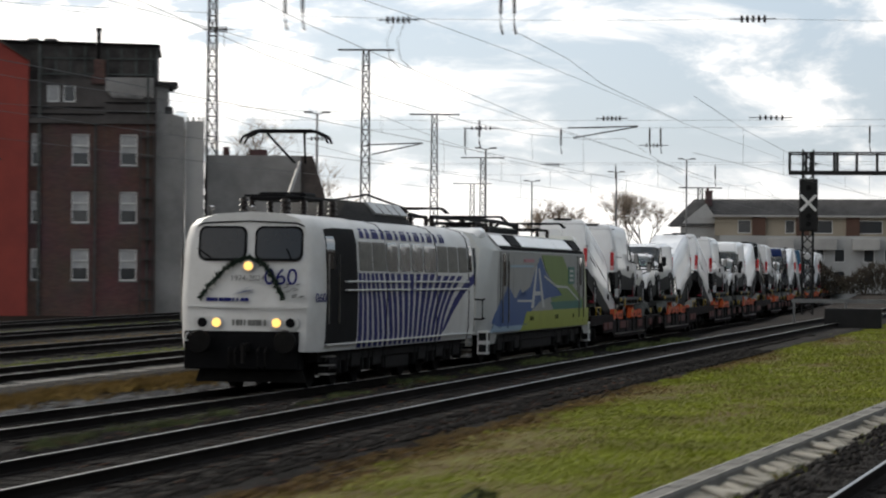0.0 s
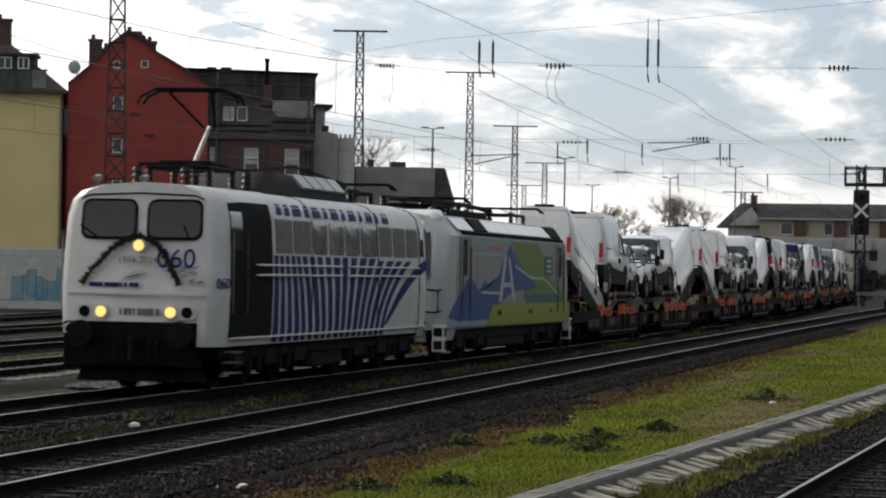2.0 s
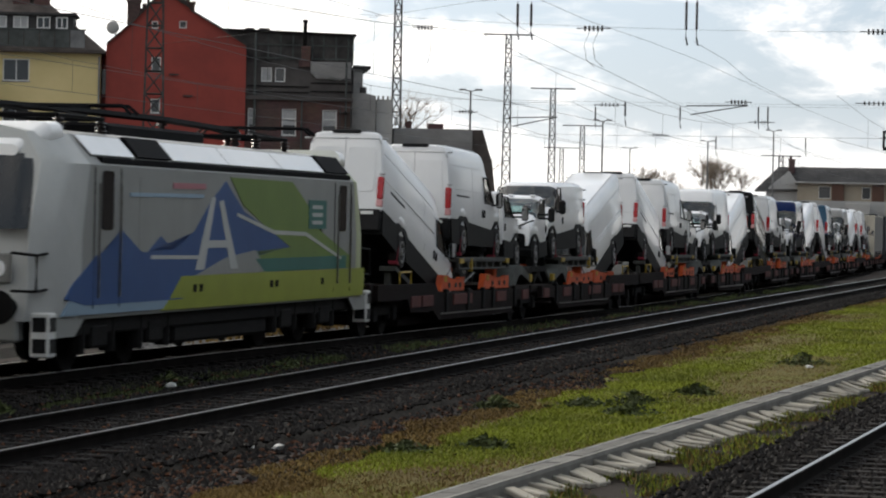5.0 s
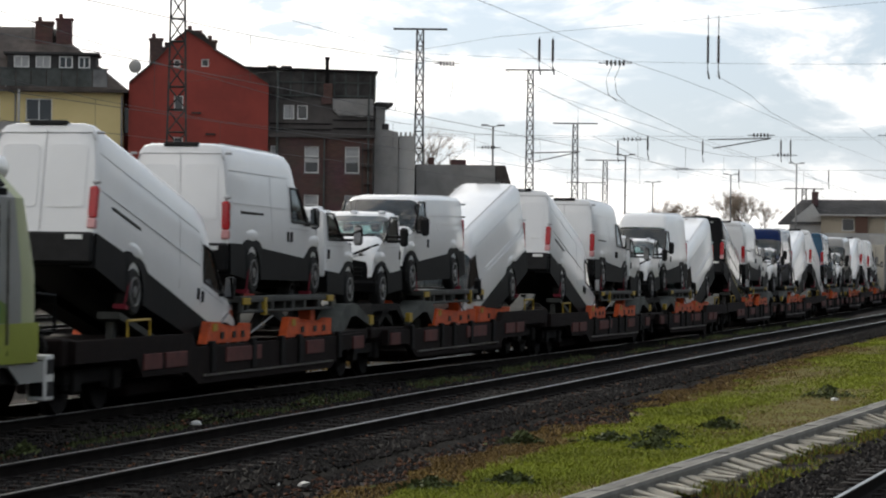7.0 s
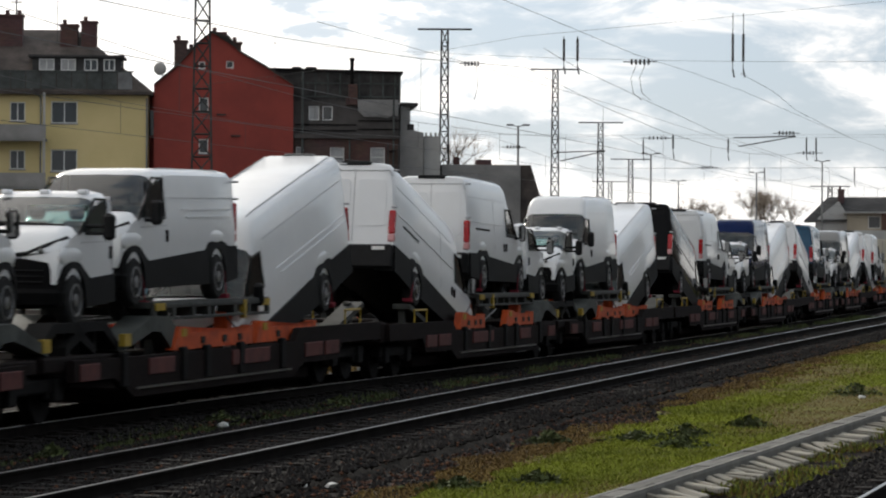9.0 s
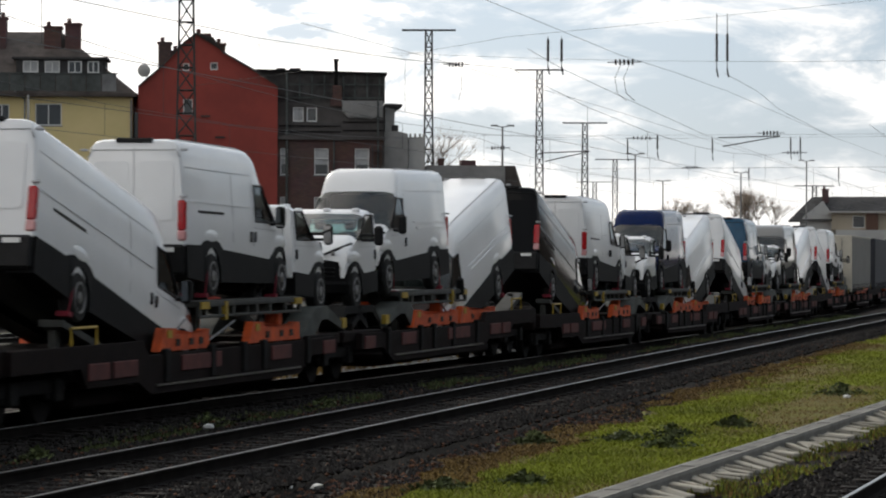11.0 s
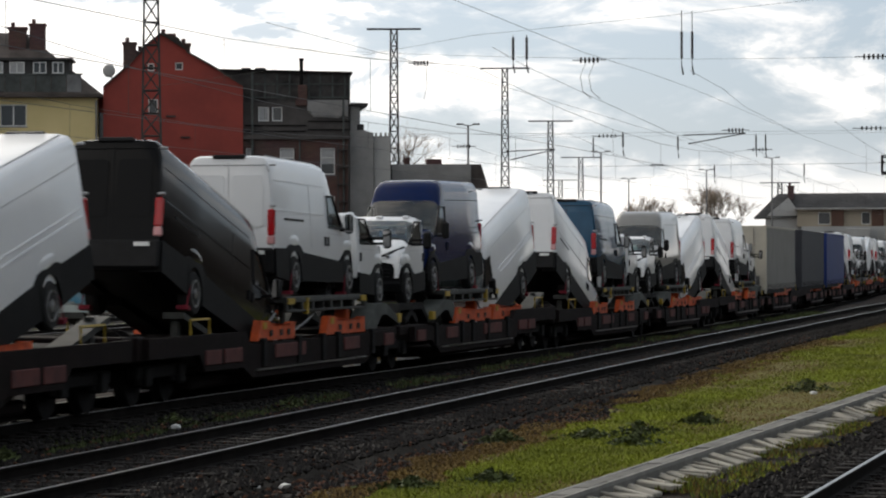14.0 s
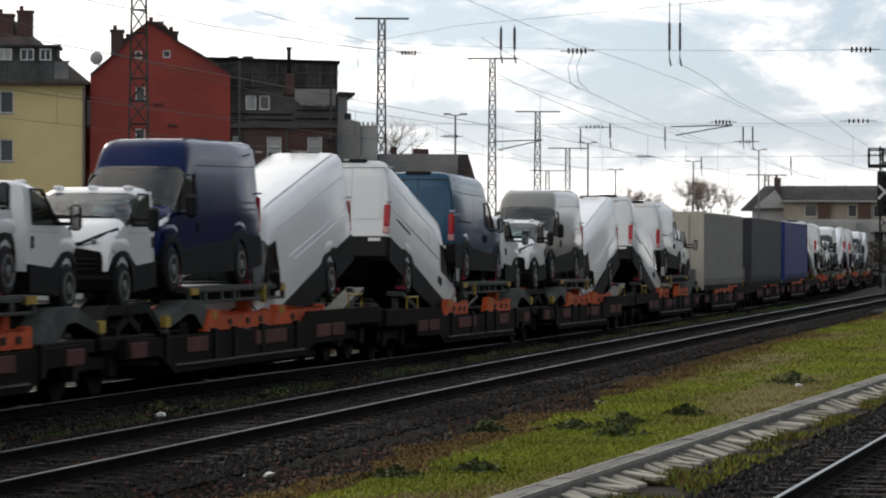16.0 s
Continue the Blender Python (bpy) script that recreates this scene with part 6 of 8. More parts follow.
def scatter_stones(name, label, material, fn, y0, y1, n, spread, zfn, size, seed):
    rnd = random.Random(seed)
    verts, faces = [], []
    base = [(1, 0, 0), (-1, 0, 0), (0, 1, 0), (0, -1, 0), (0, 0, 1), (0, 0, -1)]
    tri = [(0, 2, 4), (2, 1, 4), (1, 3, 4), (3, 0, 4), (2, 0, 5), (1, 2, 5), (3, 1, 5), (0, 3, 5)]
    for i in range(n):
        y = y0 + (y1 - y0) * rnd.random() ** 1.6
        o = rnd.uniform(*spread)
        x = fn(y) + o
        r = size * rnd.uniform(0.5, 1.3)
        k = len(verts)
        a = rnd.uniform(0, 6.28)
        for b in base:
            p = Vector(b) * r * rnd.uniform(0.7, 1.25)
            p.z *= 0.75
            verts.append((x + p.x * math.cos(a) - p.y * math.sin(a), y + p.x * math.sin(a) + p.y * math.cos(a), level(fn, y) + zfn(o) + p.z))
        faces += [tuple(k + j for j in f) for f in tri]
    return raw(name, verts, faces, material, None, "stuff", label, "stones")


scatter_stones("ballast_stones", "loose dark ballast stones along the track", "stone", track_b, 26, 120, 26000, (-2.0, 2.1), lambda o: -0.175, 0.045, 21)
scatter_stones("ballast_stones", "loose dark ballast stones along the track", "stone", line_a, 26, 90, 16000, (-1.9, 2.2), lambda o: -0.175, 0.045, 22)
scatter_stones("ballast_stones", "loose dark ballast stones under the train", "stone", track_c, 26, 120, 14000, (-2.0, 2.2), lambda o: -0.175, 0.045, 23)
scatter_stones("rubble_strip", "pale crushed stones in a strip beside the track", "stone_pale", track_c, 60, 150, 3500, (-3.3, -2.3), lambda o: -0.20, 0.075, 24)
scatter_stones("rubble", "brown stones and clods on the bare earth", "stone", lambda y: -9.2 + 0.0 * y, 28, 110, 9000, (-1.2, 1.6), lambda o: -0.29, 0.05, 25)
scatter_stones("rubble", "brown stones and clods on the bare earth", "stone", track_b, 28, 110, 5000, (-3.0, -1.9), lambda o: -0.27, 0.05, 26)

scatter_stones("fallen_leaves", "withered red and brown leaves on the bare earth", "leaf", lambda y: -9.3 - 0.012 * (y - 40), 27, 110, 5000, (-0.9, 1.4), lambda o: -0.275, 0.032, 27)
scatter_stones("fallen_leaves", "withered red and brown leaves on the ballast", "leaf", track_b, 27, 100, 1800, (-2.6, 2.2), lambda o: -0.16, 0.028, 28)


# ---- grass strip ----
def trough_x(y):
    return -5.91 + 0.044 * (y - 38) - 0.00012 * max(0, y - 45) ** 2


def grass_left(y):
    return -8.45 + 0.18 * math.sin(y * 0.9) + 0.12 * math.sin(y * 2.3) - 0.028 * (y - 34) + 0.00009 * (y - 34) ** 2


def turf():
    verts, faces = [], []
    k = 0
    y = 22.0
    rnd = random.Random(2)
    while y < 330:
        a, b = grass_left(y), trough_x(y) - 0.02
        for i in range(7):
            f = i / 6
            verts.append((a + (b - a) * f, y, (-0.29 if i == 0 else -0.238 + rnd.uniform(-0.005, 0.005))))
        if k:
            q = (k - 1) * 7
            faces += [(q + i, q + i + 1, q + i + 8, q + i + 7) for i in range(6)]
        k += 1
        y += 0.8 if y < 90 else 4.0
    raw("grass_verge", verts, faces, "turf", None, "structure", "strip of short green and brown grass beside the track", "grass")


turf()


def blades(name, label, material, place, n, seed, h=(0.05, 0.14), w=0.012):
    rnd = random.Random(seed)
    verts, faces = [], []
    made = 0
    while made < n:
        p = place(rnd)
        if p is None:
            continue
        x, y, z = p
        a, lean = rnd.uniform(0, 6.28), rnd.uniform(0.0, 0.07)
        hh = rnd.uniform(*h)
        k = len(verts)
        ww = w * (1 + y / 60)
        verts += [(x - ww * math.cos(a), y - ww * math.sin(a), z), (x + ww * math.cos(a), y + ww * math.sin(a), z), (x + lean * math.sin(a), y - lean * math.cos(a), z + hh)]
        faces.append((k, k + 1, k + 2))
        made += 1
    return raw(name, verts, faces, material, None, "stuff", label, "grass")


def patch(x, y):
    return noise.noise(Vector((x * 0.55, y * 0.085, 3.1))) + 0.35 * noise.noise(Vector((x * 1.7, y * 0.4, 9.0))) + 0.10 * (x - grass_left(y) - 0.9)


def place_green(rnd):
    y = 26 + 150 * rnd.random() ** 1.9
    x = rnd.uniform(grass_left(y) + 0.2, trough_x(y) - 0.05)
    return (x, y, -0.24) if patch(x, y) > 0.05 + rnd.gauss(0, 0.20) else None


def place_dry(rnd):
    y = 26 + 150 * rnd.random() ** 1.9
    x = rnd.uniform(grass_left(y) - 0.5, trough_x(y) - 0.05)
    return (x, y, -0.25) if patch(x, y) < 0.12 + rnd.gauss(0, 0.20) else None


def place_right(rnd):
    y = 26 + 60 * rnd.random() ** 1.4
    x = trough_x(y) + 0.52 + rnd.random() ** 1.6 * 1.0
    return (x, y, -0.27) if noise.noise(Vector((x * 1.4, y * 0.6, 8.0))) > 0.0 + rnd.gauss(0, 0.12) else None


def place_between(rnd):
    y = 26 + 110 * rnd.random() ** 1.3
    x = track_b(y) - 2.45 + rnd.gauss(0, 0.28)
    return (x, y, -0.29) if noise.noise(Vector((x * 0.7, y * 0.35, 5.0))) > 0.08 else None


blades("grass", "bright green short grass", "grass", place_green, 170000, 31, (0.015, 0.05), 0.0055)
blades("dry_grass", "brown withered grass", "grass_dry", place_dry, 130000, 32, (0.012, 0.042), 0.0055)
blades("grass", "green weeds and moss along the ballast edge", "grass", place_right, 9000, 33, (0.02, 0.09), 0.008)
blades("dry_grass", "withered weeds along the ballast edge", "grass_dry", place_right, 9000, 36, (0.02, 0.09), 0.008)
blades("weeds", "dull green weeds beside the trough", "weed", place_right, 8000, 37, (0.02, 0.10), 0.008)
blades("weeds", "dull green weeds between the tracks", "weed", place_between, 14000, 34, (0.04, 0.16))
for k in range(4):
    def place_yard(rnd, k=k):
        y = 62 + 118 * rnd.random()
        x = -17.3 - 2.65 - 5.1 * k - 0.010 * (y - 60) + rnd.gauss(0, 0.65)
        return (x, y, -0.30)
    blades("grass", "sparse yellowish grass between the yard tracks", "grass" if k % 2 else "grass_dry", place_yard, 22000, 40 + k, (0.04, 0.15), 0.018)


def bush(x, y, r, h, n, seed, material="weed"):
    rnd = random.Random(seed)
    verts, faces = [], []
    for i in range(n):
        a, q = rnd.uniform(0, 6.28), abs(rnd.gauss(0, 0.5))
        px, py = x + r * q * math.cos(a), y + r * q * 1.4 * math.sin(a)
        pz = -0.26 + h * rnd.random() * max(0.1, 1 - q)
        s = rnd.uniform(0.025, 0.06)
        d1 = Vector((rnd.uniform(-1, 1), rnd.uniform(-1, 1), rnd.uniform(-.4, .9))).normalized() * s
        d2 = Vector((rnd.uniform(-1, 1), rnd.uniform(-1, 1), rnd.uniform(-.4, .9))).normalized() * s * 0.6
        k = len(verts)
        p = Vector((px, py, pz))
        verts += [p - d1, p + d2, p + d1, p - d2]
        faces.append((k, k + 1, k + 2, k + 3))
    ob = raw("weed_clump", verts, faces, material, None, "stuff", "low clump of dark green leafy weeds in the grass", "plant")
    return ob


for i, (x, y, r, h) in enumerate(((-6.55, 60.5, 0.7, 0.26), (-7.4, 46.0, 0.7, 0.22), (-7.0, 43.5, 0.6, 0.20), (-7.9, 44.8, 0.6, 0.18), (-7.5, 36.2, 0.5, 0.18), (-8.2, 35.2, 0.5, 0.16), (-9.0, 44.2, 0.4, 0.20), (-6.9, 49.0, 0.5, 0.2), (-11.6 - 2.4, 38.0, 0.4, 0.25), (-14.6, 47, 0.5, 0.22), (-14.4, 53, 0.5, 0.2))):
    bush(x, y, r, h, 420, 60 + i)


def litter(pts):
    for i, (x, y, s, m) in enumerate(pts):
        rnd = random.Random(80 + i)
        bm = bmesh.new()
        bmesh.ops.create_icosphere(bm, subdivisions=1, radius=s)
        for v in bm.verts:
            v.co = Vector((v.co.x * rnd.uniform(.6, 1.4), v.co.y * rnd.uniform(.6, 1.4), v.co.z * 0.5 * rnd.uniform(.6, 1.4)))
        ob = part("litter", bm, m)
        ob.matrix_basis = pose(x, y, -0.24 + s * 0.3)
        tagged(ob, "crumpled scrap of litter lying on the earth" if m == "litter" else "yellow scrap of litter lying on the earth", "litter")


litter([(-14.4, 46.4, 0.10, "litter"), (-14.75, 45.9, 0.07, "litter_y"), (-12.9, 40.3, 0.09, "litter"), (-9.4, 45.9, 0.06, "litter"), (-10.2, 34.2, 0.08, "litter"), (-9.9, 34.9, 0.06, "litter"), (-9.6, 35.0, 0.07, "litter"), (-6.3, 59.2, 0.08, "litter"), (-12.4, 39.2, 0.06, "litter"), (-11.2, 66.0, 0.07, "litter")])


# ---- cable trough ----
def cable_trough():
    t = thing("cable_trough", "pale concrete cable trough with loose cover slabs beside the grass", "cable trough", kind="structure")
    bm = bmesh.new()
    ys = list(range(20, 261, 8))
    prof = [(-0.03, -0.32), (0.25, -0.32), (0.25, -0.125), (-0.03, -0.125)]
    loft(bm, [[(trough_x(y) + a, y, b) for a, b in prof] for y in ys])
    part("trough_wall", bm, "concrete", t)
    for off in (-0.03, 0.205):
        bm = bmesh.new()
        loft(bm, [[(trough_x(y) + off + a, y, b) for a, b in ((0.0, -0.13), (0.045, -0.13), (0.042, -0.082), (0.004, -0.082))] for y in ys])
        part("trough_edge", bm, "concrete_pale", t)
    bm = bmesh.new()
    box(bm, 0.014, 0.206, -0.483, 0.483, -0.12, -0.084, 0.008)
    lid = part("lid", bm, "concrete", t)
    me = lid.data
    rnd = random.Random(6)
    lid.matrix_local = pose(trough_x(24), 24, 0)
    for k in range(1, 110):
        y = 24 + k * 1.0
        ob = new("lid", me)
        ob.parent = t
        ob.matrix_local = pose(trough_x(y) + rnd.uniform(-0.015, 0.015), y, rnd.uniform(-0.01, 0.01), rnd.uniform(-0.4, 0.4), 0, -1.4 + rnd.uniform(-0.6, 0.6))
    bm = bmesh.new()
    box(bm, -0.23, 0.23, -0.060, 0.060, -0.21, -0.15, 0.012)
    slab = part("cover_slab", bm, "slab", t)
    me = slab.data
    slab.matrix_local = pose(trough_x(25) + 0.50, 25, 0, 0, 2, -18)
    for k in range(1, 190):
        y = 25 + k * 0.34 + rnd.uniform(-0.10, 0.10)
        ob = new("cover_slab", me)
        ob.parent = t
        ob.matrix_local = pose(trough_x(y) + 0.49 + rnd.uniform(-0.05, 0.05), y, rnd.uniform(-0.075, -0.02), rnd.uniform(-9, 9), rnd.uniform(2, 15), -30 + rnd.uniform(-24, 20))
    return t


cable_trough()

# ---- platform behind and beside the camera ----
bm = bmesh.new()
box(bm, 0.8, 9.0, -60, 30, -0.32, 0.72, 0.02)
tagged(part("platform", bm, "concrete"), "grey concrete station platform", "platform", "", "structure")


# ---- unseen row added on the camera's side; darkens reflections, closes the place ----
def unseen_row():
    for y0, y1, h, x in ((-60, 38, 8.5, 16), (38, 122, 11.0, 20), (122, 232, 13.0, 24), (232, 430, 13.0, 28)):
        bm = bmesh.new()
        prism(bm, [(x, -0.32), (x + 12, -0.32), (x + 12, h - 2), (x + 6, h + 1.5), (x, h - 2)], "y", y0, y1)
        tagged(part("station_building", bm, "drab"), "plain dark block out of view, added to darken reflections", "station building", "", "structure")


unseen_row()
# ---- houses behind the yard ----
LEFT = pose(-47.0, 163.4, -0.6, 0, 0, 16)


def window(parent, u0, u1, z0, z1, y=0.0, pane="pane", bars=1, sill=True):
    """A window in a front wall that faces -y: frame, panes, sill."""
    bm = bmesh.new()
    t = 0.06
    for a, b, c, d in ((u0, u1, z0, z0 + t), (u0, u1, z1 - t, z1), (u0, u0 + t, z0 + t, z1 - t), (u1 - t, u1, z0 + t, z1 - t)):
        box(bm, a, b, y - 0.05, y + 0.05, c, d)
    for i in range(bars):
        m = u0 + (u1 - u0) * (i + 1) / (bars + 1)
        box(bm, m - 0.03, m + 0.03, y - 0.05, y + 0.05, z0 + t, z1 - t)
    w = part("window", bm, "frame", parent)
    step = (u1 - u0) / (bars + 1)
    for i in range(bars + 1):
        bm = bmesh.new()
        box(bm, u0 + i * step + 0.02, u0 + (i + 1) * step - 0.02, y - 0.012, y + 0.03, z0 + 0.03, z1 - 0.03)
        part("pane", bm, pane if not isinstance(pane, tuple) else pane[i % len(pane)], w)
    if sill:
        bm = bmesh.new()
        box(bm, u0 - 0.05, u1 + 0.05, y - 0.12, y + 0.03, z0 - 0.06, z0)
        part("sill", bm, "zinc", w)
    return w


def wall_with(name, parent, poly, holes, material, y=0.0, depth=12.0, label=""):
    """A house block whose front is at y; openings are recessed niches in the front."""
    bm = bmesh.new()
    prism(bm, poly, "y", y + 0.14, y + depth)
    bmesh.ops.triangulate(bm, faces=[f for f in bm.faces if len(f.verts) > 4])
    core = part(name, bm, material, parent, label)
    # outer skin, cut open round the windows
    bm = bmesh.new()
    bm.faces.new([bm.verts.new((u, y, z)) for u, z in poly])
    for u0, u1, z0, z1 in holes:
        for co, no in (((u0, 0, 0), (1, 0, 0)), ((u1, 0, 0), (1, 0, 0)), ((0, 0, z0), (0, 0, 1)), ((0, 0, z1), (0, 0, 1))):
            bmesh.ops.bisect_plane(bm, geom=bm.verts[:] + bm.edges[:] + bm.faces[:], dist=1e-5, plane_co=co, plane_no=no)

    def inside(c):
        return any(h[0] < c.x < h[1] and h[2] < c.z < h[3] for h in holes)
    bmesh.ops.delete(bm, geom=[f for f in bm.faces if inside(f.calc_center_median())], context="FACES")
    deep = bmesh.ops.extrude_face_region(bm, geom=bm.faces[:])
    for v in deep["geom"]:
        if isinstance(v, bmesh.types.BMVert):
            v.co.y += 0.14
    part("front_wall", bm, material, core)
    return core


def chimney(parent, u0, u1, y0, y1, z0, z1, material="dark_brick"):
    bm = bmesh.new()
    box(bm, u0, u1, y0, y1, z0, z1)
    box(bm, u0 - 0.06, u1 + 0.06, y0 - 0.06, y1 + 0.06, z1, z1 + 0.12)
    for u in np.linspace(u0 + 0.2, u1 - 0.2, max(1, int((u1 - u0) / 0.5))):
        bar(bm, (u, (y0 + y1) / 2, z1 + 0.1), (u, (y0 + y1) / 2, z1 + 0.38), 0.11, 8)
    part("chimney", bm, material, parent)


def house(name, label):
    return thing(name, label, "house", LEFT)


def yellow_house():
    h = house("apartment_house", "pale yellow rendered apartment house with a dark slate mansard roof")
    wins = [(-12.57, -11.2, 10.60 - 2.5 * i - 1.15, 10.60 - 2.5 * i) for i in range(4)]
    wins += [(-14.7, -13.9, 10.55 - 2.5 * i - 1.0, 10.55 - 2.5 * i) for i in range(4)]
    wins += [(-18.0, -16.6, 10.60 - 2.5 * i - 1.15, 10.60 - 2.5 * i) for i in range(4)]
    wins += [(-22.0, -20.6, 10.60 - 2.5 * i - 1.15, 10.60 - 2.5 * i) for i in range(4)]
    body = wall_with("wall", h, [(-24.0, -0.4), (-7.55, -0.4), (-7.55, 11.0), (-24.0, 11.0)], wins, "yel_wall", 0.0, 10.0)
    for w in wins:
        window(h, *w[:2], w[2], w[3], 0.10)
    # slate roof with an overhanging eave, a long dormer and a zinc balustrade before it
    bm = bmesh.new()
    loft(bm, [[(-24.4, -0.5, 10.95), (-7.30, -0.5, 10.95), (-7.30, 10.4, 10.95), (-24.4, 10.4, 10.95)],
              [(-24.4, -0.5, 11.12), (-7.30, -0.5, 11.12), (-7.30, 10.4, 11.12), (-24.4, 10.4, 11.12)],
              [(-23.8, 0.9, 12.30), (-8.75, 0.9, 12.30), (-8.75, 9.4, 12.30), (-23.8, 9.4, 12.30)],
              [(-23.2, 2.2, 13.00), (-9.60, 2.2, 13.00), (-9.60, 8.2, 13.00), (-23.2, 8.2, 13.00)],
              [(-22.0, 4.8, 14.62), (-11.55, 4.8, 14.62), (-11.55, 5.4, 14.62), (-22.0, 5.4, 14.62)]])
    roof = part("roof", bm, "tile_brown", h)
    bm = bmesh.new()
    box(bm, -13.6, -9.0, 0.55, 3.4, 11.9, 12.92, 0.02)
    dormer = part("dormer", bm, "slate", roof, "long slate-hung dormer")
    bm = bmesh.new()
    box(bm, -13.8, -8.85, 0.30, 3.6, 12.92, 13.04)
    part("dormer_roof", bm, "slate", dormer)
    for u0, u1, pane in ((-13.25, -12.45, "curtain"), (-12.12, -11.34, "curtain"), (-10.9, -10.2, "pane"), (-9.9, -9.3, "pane")):
        window(h, u0, u1, 12.22, 12.84, 0.50, pane, 1, False)
    for u0, u1 in ((-17.5, -16.2), (-20.5, -19.2)):
        bm = bmesh.new()
        box(bm, u0 - 0.15, u1 + 0.15, 0.3, 2.4, 11.6, 12.9, 0.02)
        box(bm, u0 - 0.25, u1 + 0.25, 0.2, 2.5, 12.9, 13.02)
        part("dormer", bm, "slate", roof)
        window(h, u0, u1, 12.1, 12.7, 0.27, "pane", 1, False)
    for k in range(11):
        u = -17.0 + k * 0.79
        bm = bmesh.new()
        box(bm, u, u + 0.74, -0.40, -0.34, 11.22, 12.12, 0.01)
        part("balustrade_panel", bm, "zinc" if k == 10 else "zinc_dark", roof)
    bm = bmesh.new()
    box(bm, -17.05, -8.28, -0.44, -0.30, 12.12, 12.18)
    part("balustrade_rail", bm, "zinc_dark", roof)
    for u0, u1, z in ((-12.35, -11.45, 14.72), (-11.25, -10.45, 14.90), (-16.0, -14.35, 15.2)):
        chimney(h, u0, u1, 3.2, 4.2, 12.8, z)
    bm = bmesh.new()
    bar(bm, (-14.7, 3.6, 15.2), (-14.7, 3.6, 16.6), 0.04, 6)
    bar(bm, (-15.1, 3.6, 16.2), (-14.3, 3.6, 16.2), 0.025, 4)
    bar(bm, (-15.0, 3.6, 16.0), (-14.4, 3.6, 16.0), 0.025, 4)
    part("aerial", bm, "mast", roof)
    # balconies
    for i in range(4):
        bm = bmesh.new()
        z = 9.05 - 2.5 * i
        box(bm, -19.0, -12.75, -1.1, 0.0, z - 0.55, z - 0.42)
        box(bm, -19.0, -12.75, -1.15, -1.07, z - 0.42, z + 0.30)
        part("balcony", bm, "grey_plaster", h)
    for u in (-15.3, -12.85):
        bm = bmesh.new()
        box(bm, u - 0.06, u + 0.06, -1.1, -0.98, -0.4, 11.0)
        part("balcony_post", bm, "pale_plaster", h)
    bm = bmesh.new()
    strip(bm, [(-7.6, -0.12, -0.3), (-7.6, -0.12, 10.8)], 0.06)
    strip(bm, [(-13.1, -0.1, -0.3), (-13.1, -0.1, 10.8), (-13.6, -0.5, 11.2)], 0.05)
    part("downpipe", bm, "zinc", h)


def red_house():
    h = house("gable_house", "tall house with a plain red rendered gable wall and brick chimneys")
    wins = [(-4.92, -4.42, z - 0.38, z + 0.38) for z in (10.5, 8.33, 6.2, 4.1, 2.0)]
    wins += [(-4.95, -4.60, 12.35, 12.75), (-3.52, -3.12, 12.40, 12.80)]
    gable = [(-7.26, -0.4), (0.0, -0.4), (0.0, 11.55), (-1.4, 12.45), (-2.9, 13.30), (-3.35, 14.0), (-4.25, 14.25), (-4.9, 13.75), (-6.0, 12.55), (-7.26, 11.45)]
    wall_with("wall", h, gable, wins, "red_wall", 0.3, 11.0)
    for w in wins:
        window(h, w[0], w[1], w[2], w[3], 0.40, "pane", 0, w[3] < 12)
    bm = bmesh.new()
    edge = gable[2:]
    prism(bm, edge + [(u, z + 0.10) for u, z in edge[::-1]], "y", 0.15, 11.4)
    bmesh.ops.triangulate(bm, faces=[f for f in bm.faces if len(f.verts) > 4])
    part("roof", bm, "tile_brown", h)
    chimney(h, -6.25, -5.60, 1.2, 2.2, 12.0, 13.80)
    chimney(h, -5.58, -5.15, 1.3, 2.1, 12.6, 13.35)
    chimney(h, -4.35, -3.55, 0.6, 1.6, 13.0, 14.20)
    chimney(h, -3.30, -2.75, 0.6, 1.5, 12.8, 13.70)
    bm = bmesh.new()
    box(bm, -7.75, -7.20, 1.5, 10.0, -0.4, 11.2)
    wing = part("side_wing", bm, "red_wall", h)
    bm = bmesh.new()
    box(bm, -7.62, -7.30, 1.42, 1.52, 8.9, 10.2, 0.01)
    part("wing_window", bm, "pane", wing)
    bm = bmesh.new()
    bmesh.ops.create_uvsphere(bm, u_segments=14, v_segments=8, radius=0.34, matrix=Matrix.Translation((-6.95, 0.2, 12.35)) @ Matrix.Diagonal((1, 0.35, 1, 1)))
    bar(bm, (-6.95, 0.3, 12.3), (-6.75, 0.5, 11.9), 0.04)
    part("satellite_dish", bm, "pale_plaster", h)
    bm = bmesh.new()
    for u, z in ((-3.75, 10.0), (-3.0, 8.9), (-1.4, 7.2)):
        box(bm, u - 0.25, u + 0.25, 0.2, 0.32, z - 0.05, z + 0.03)
    part("wall_anchor", bm, "mast", h)


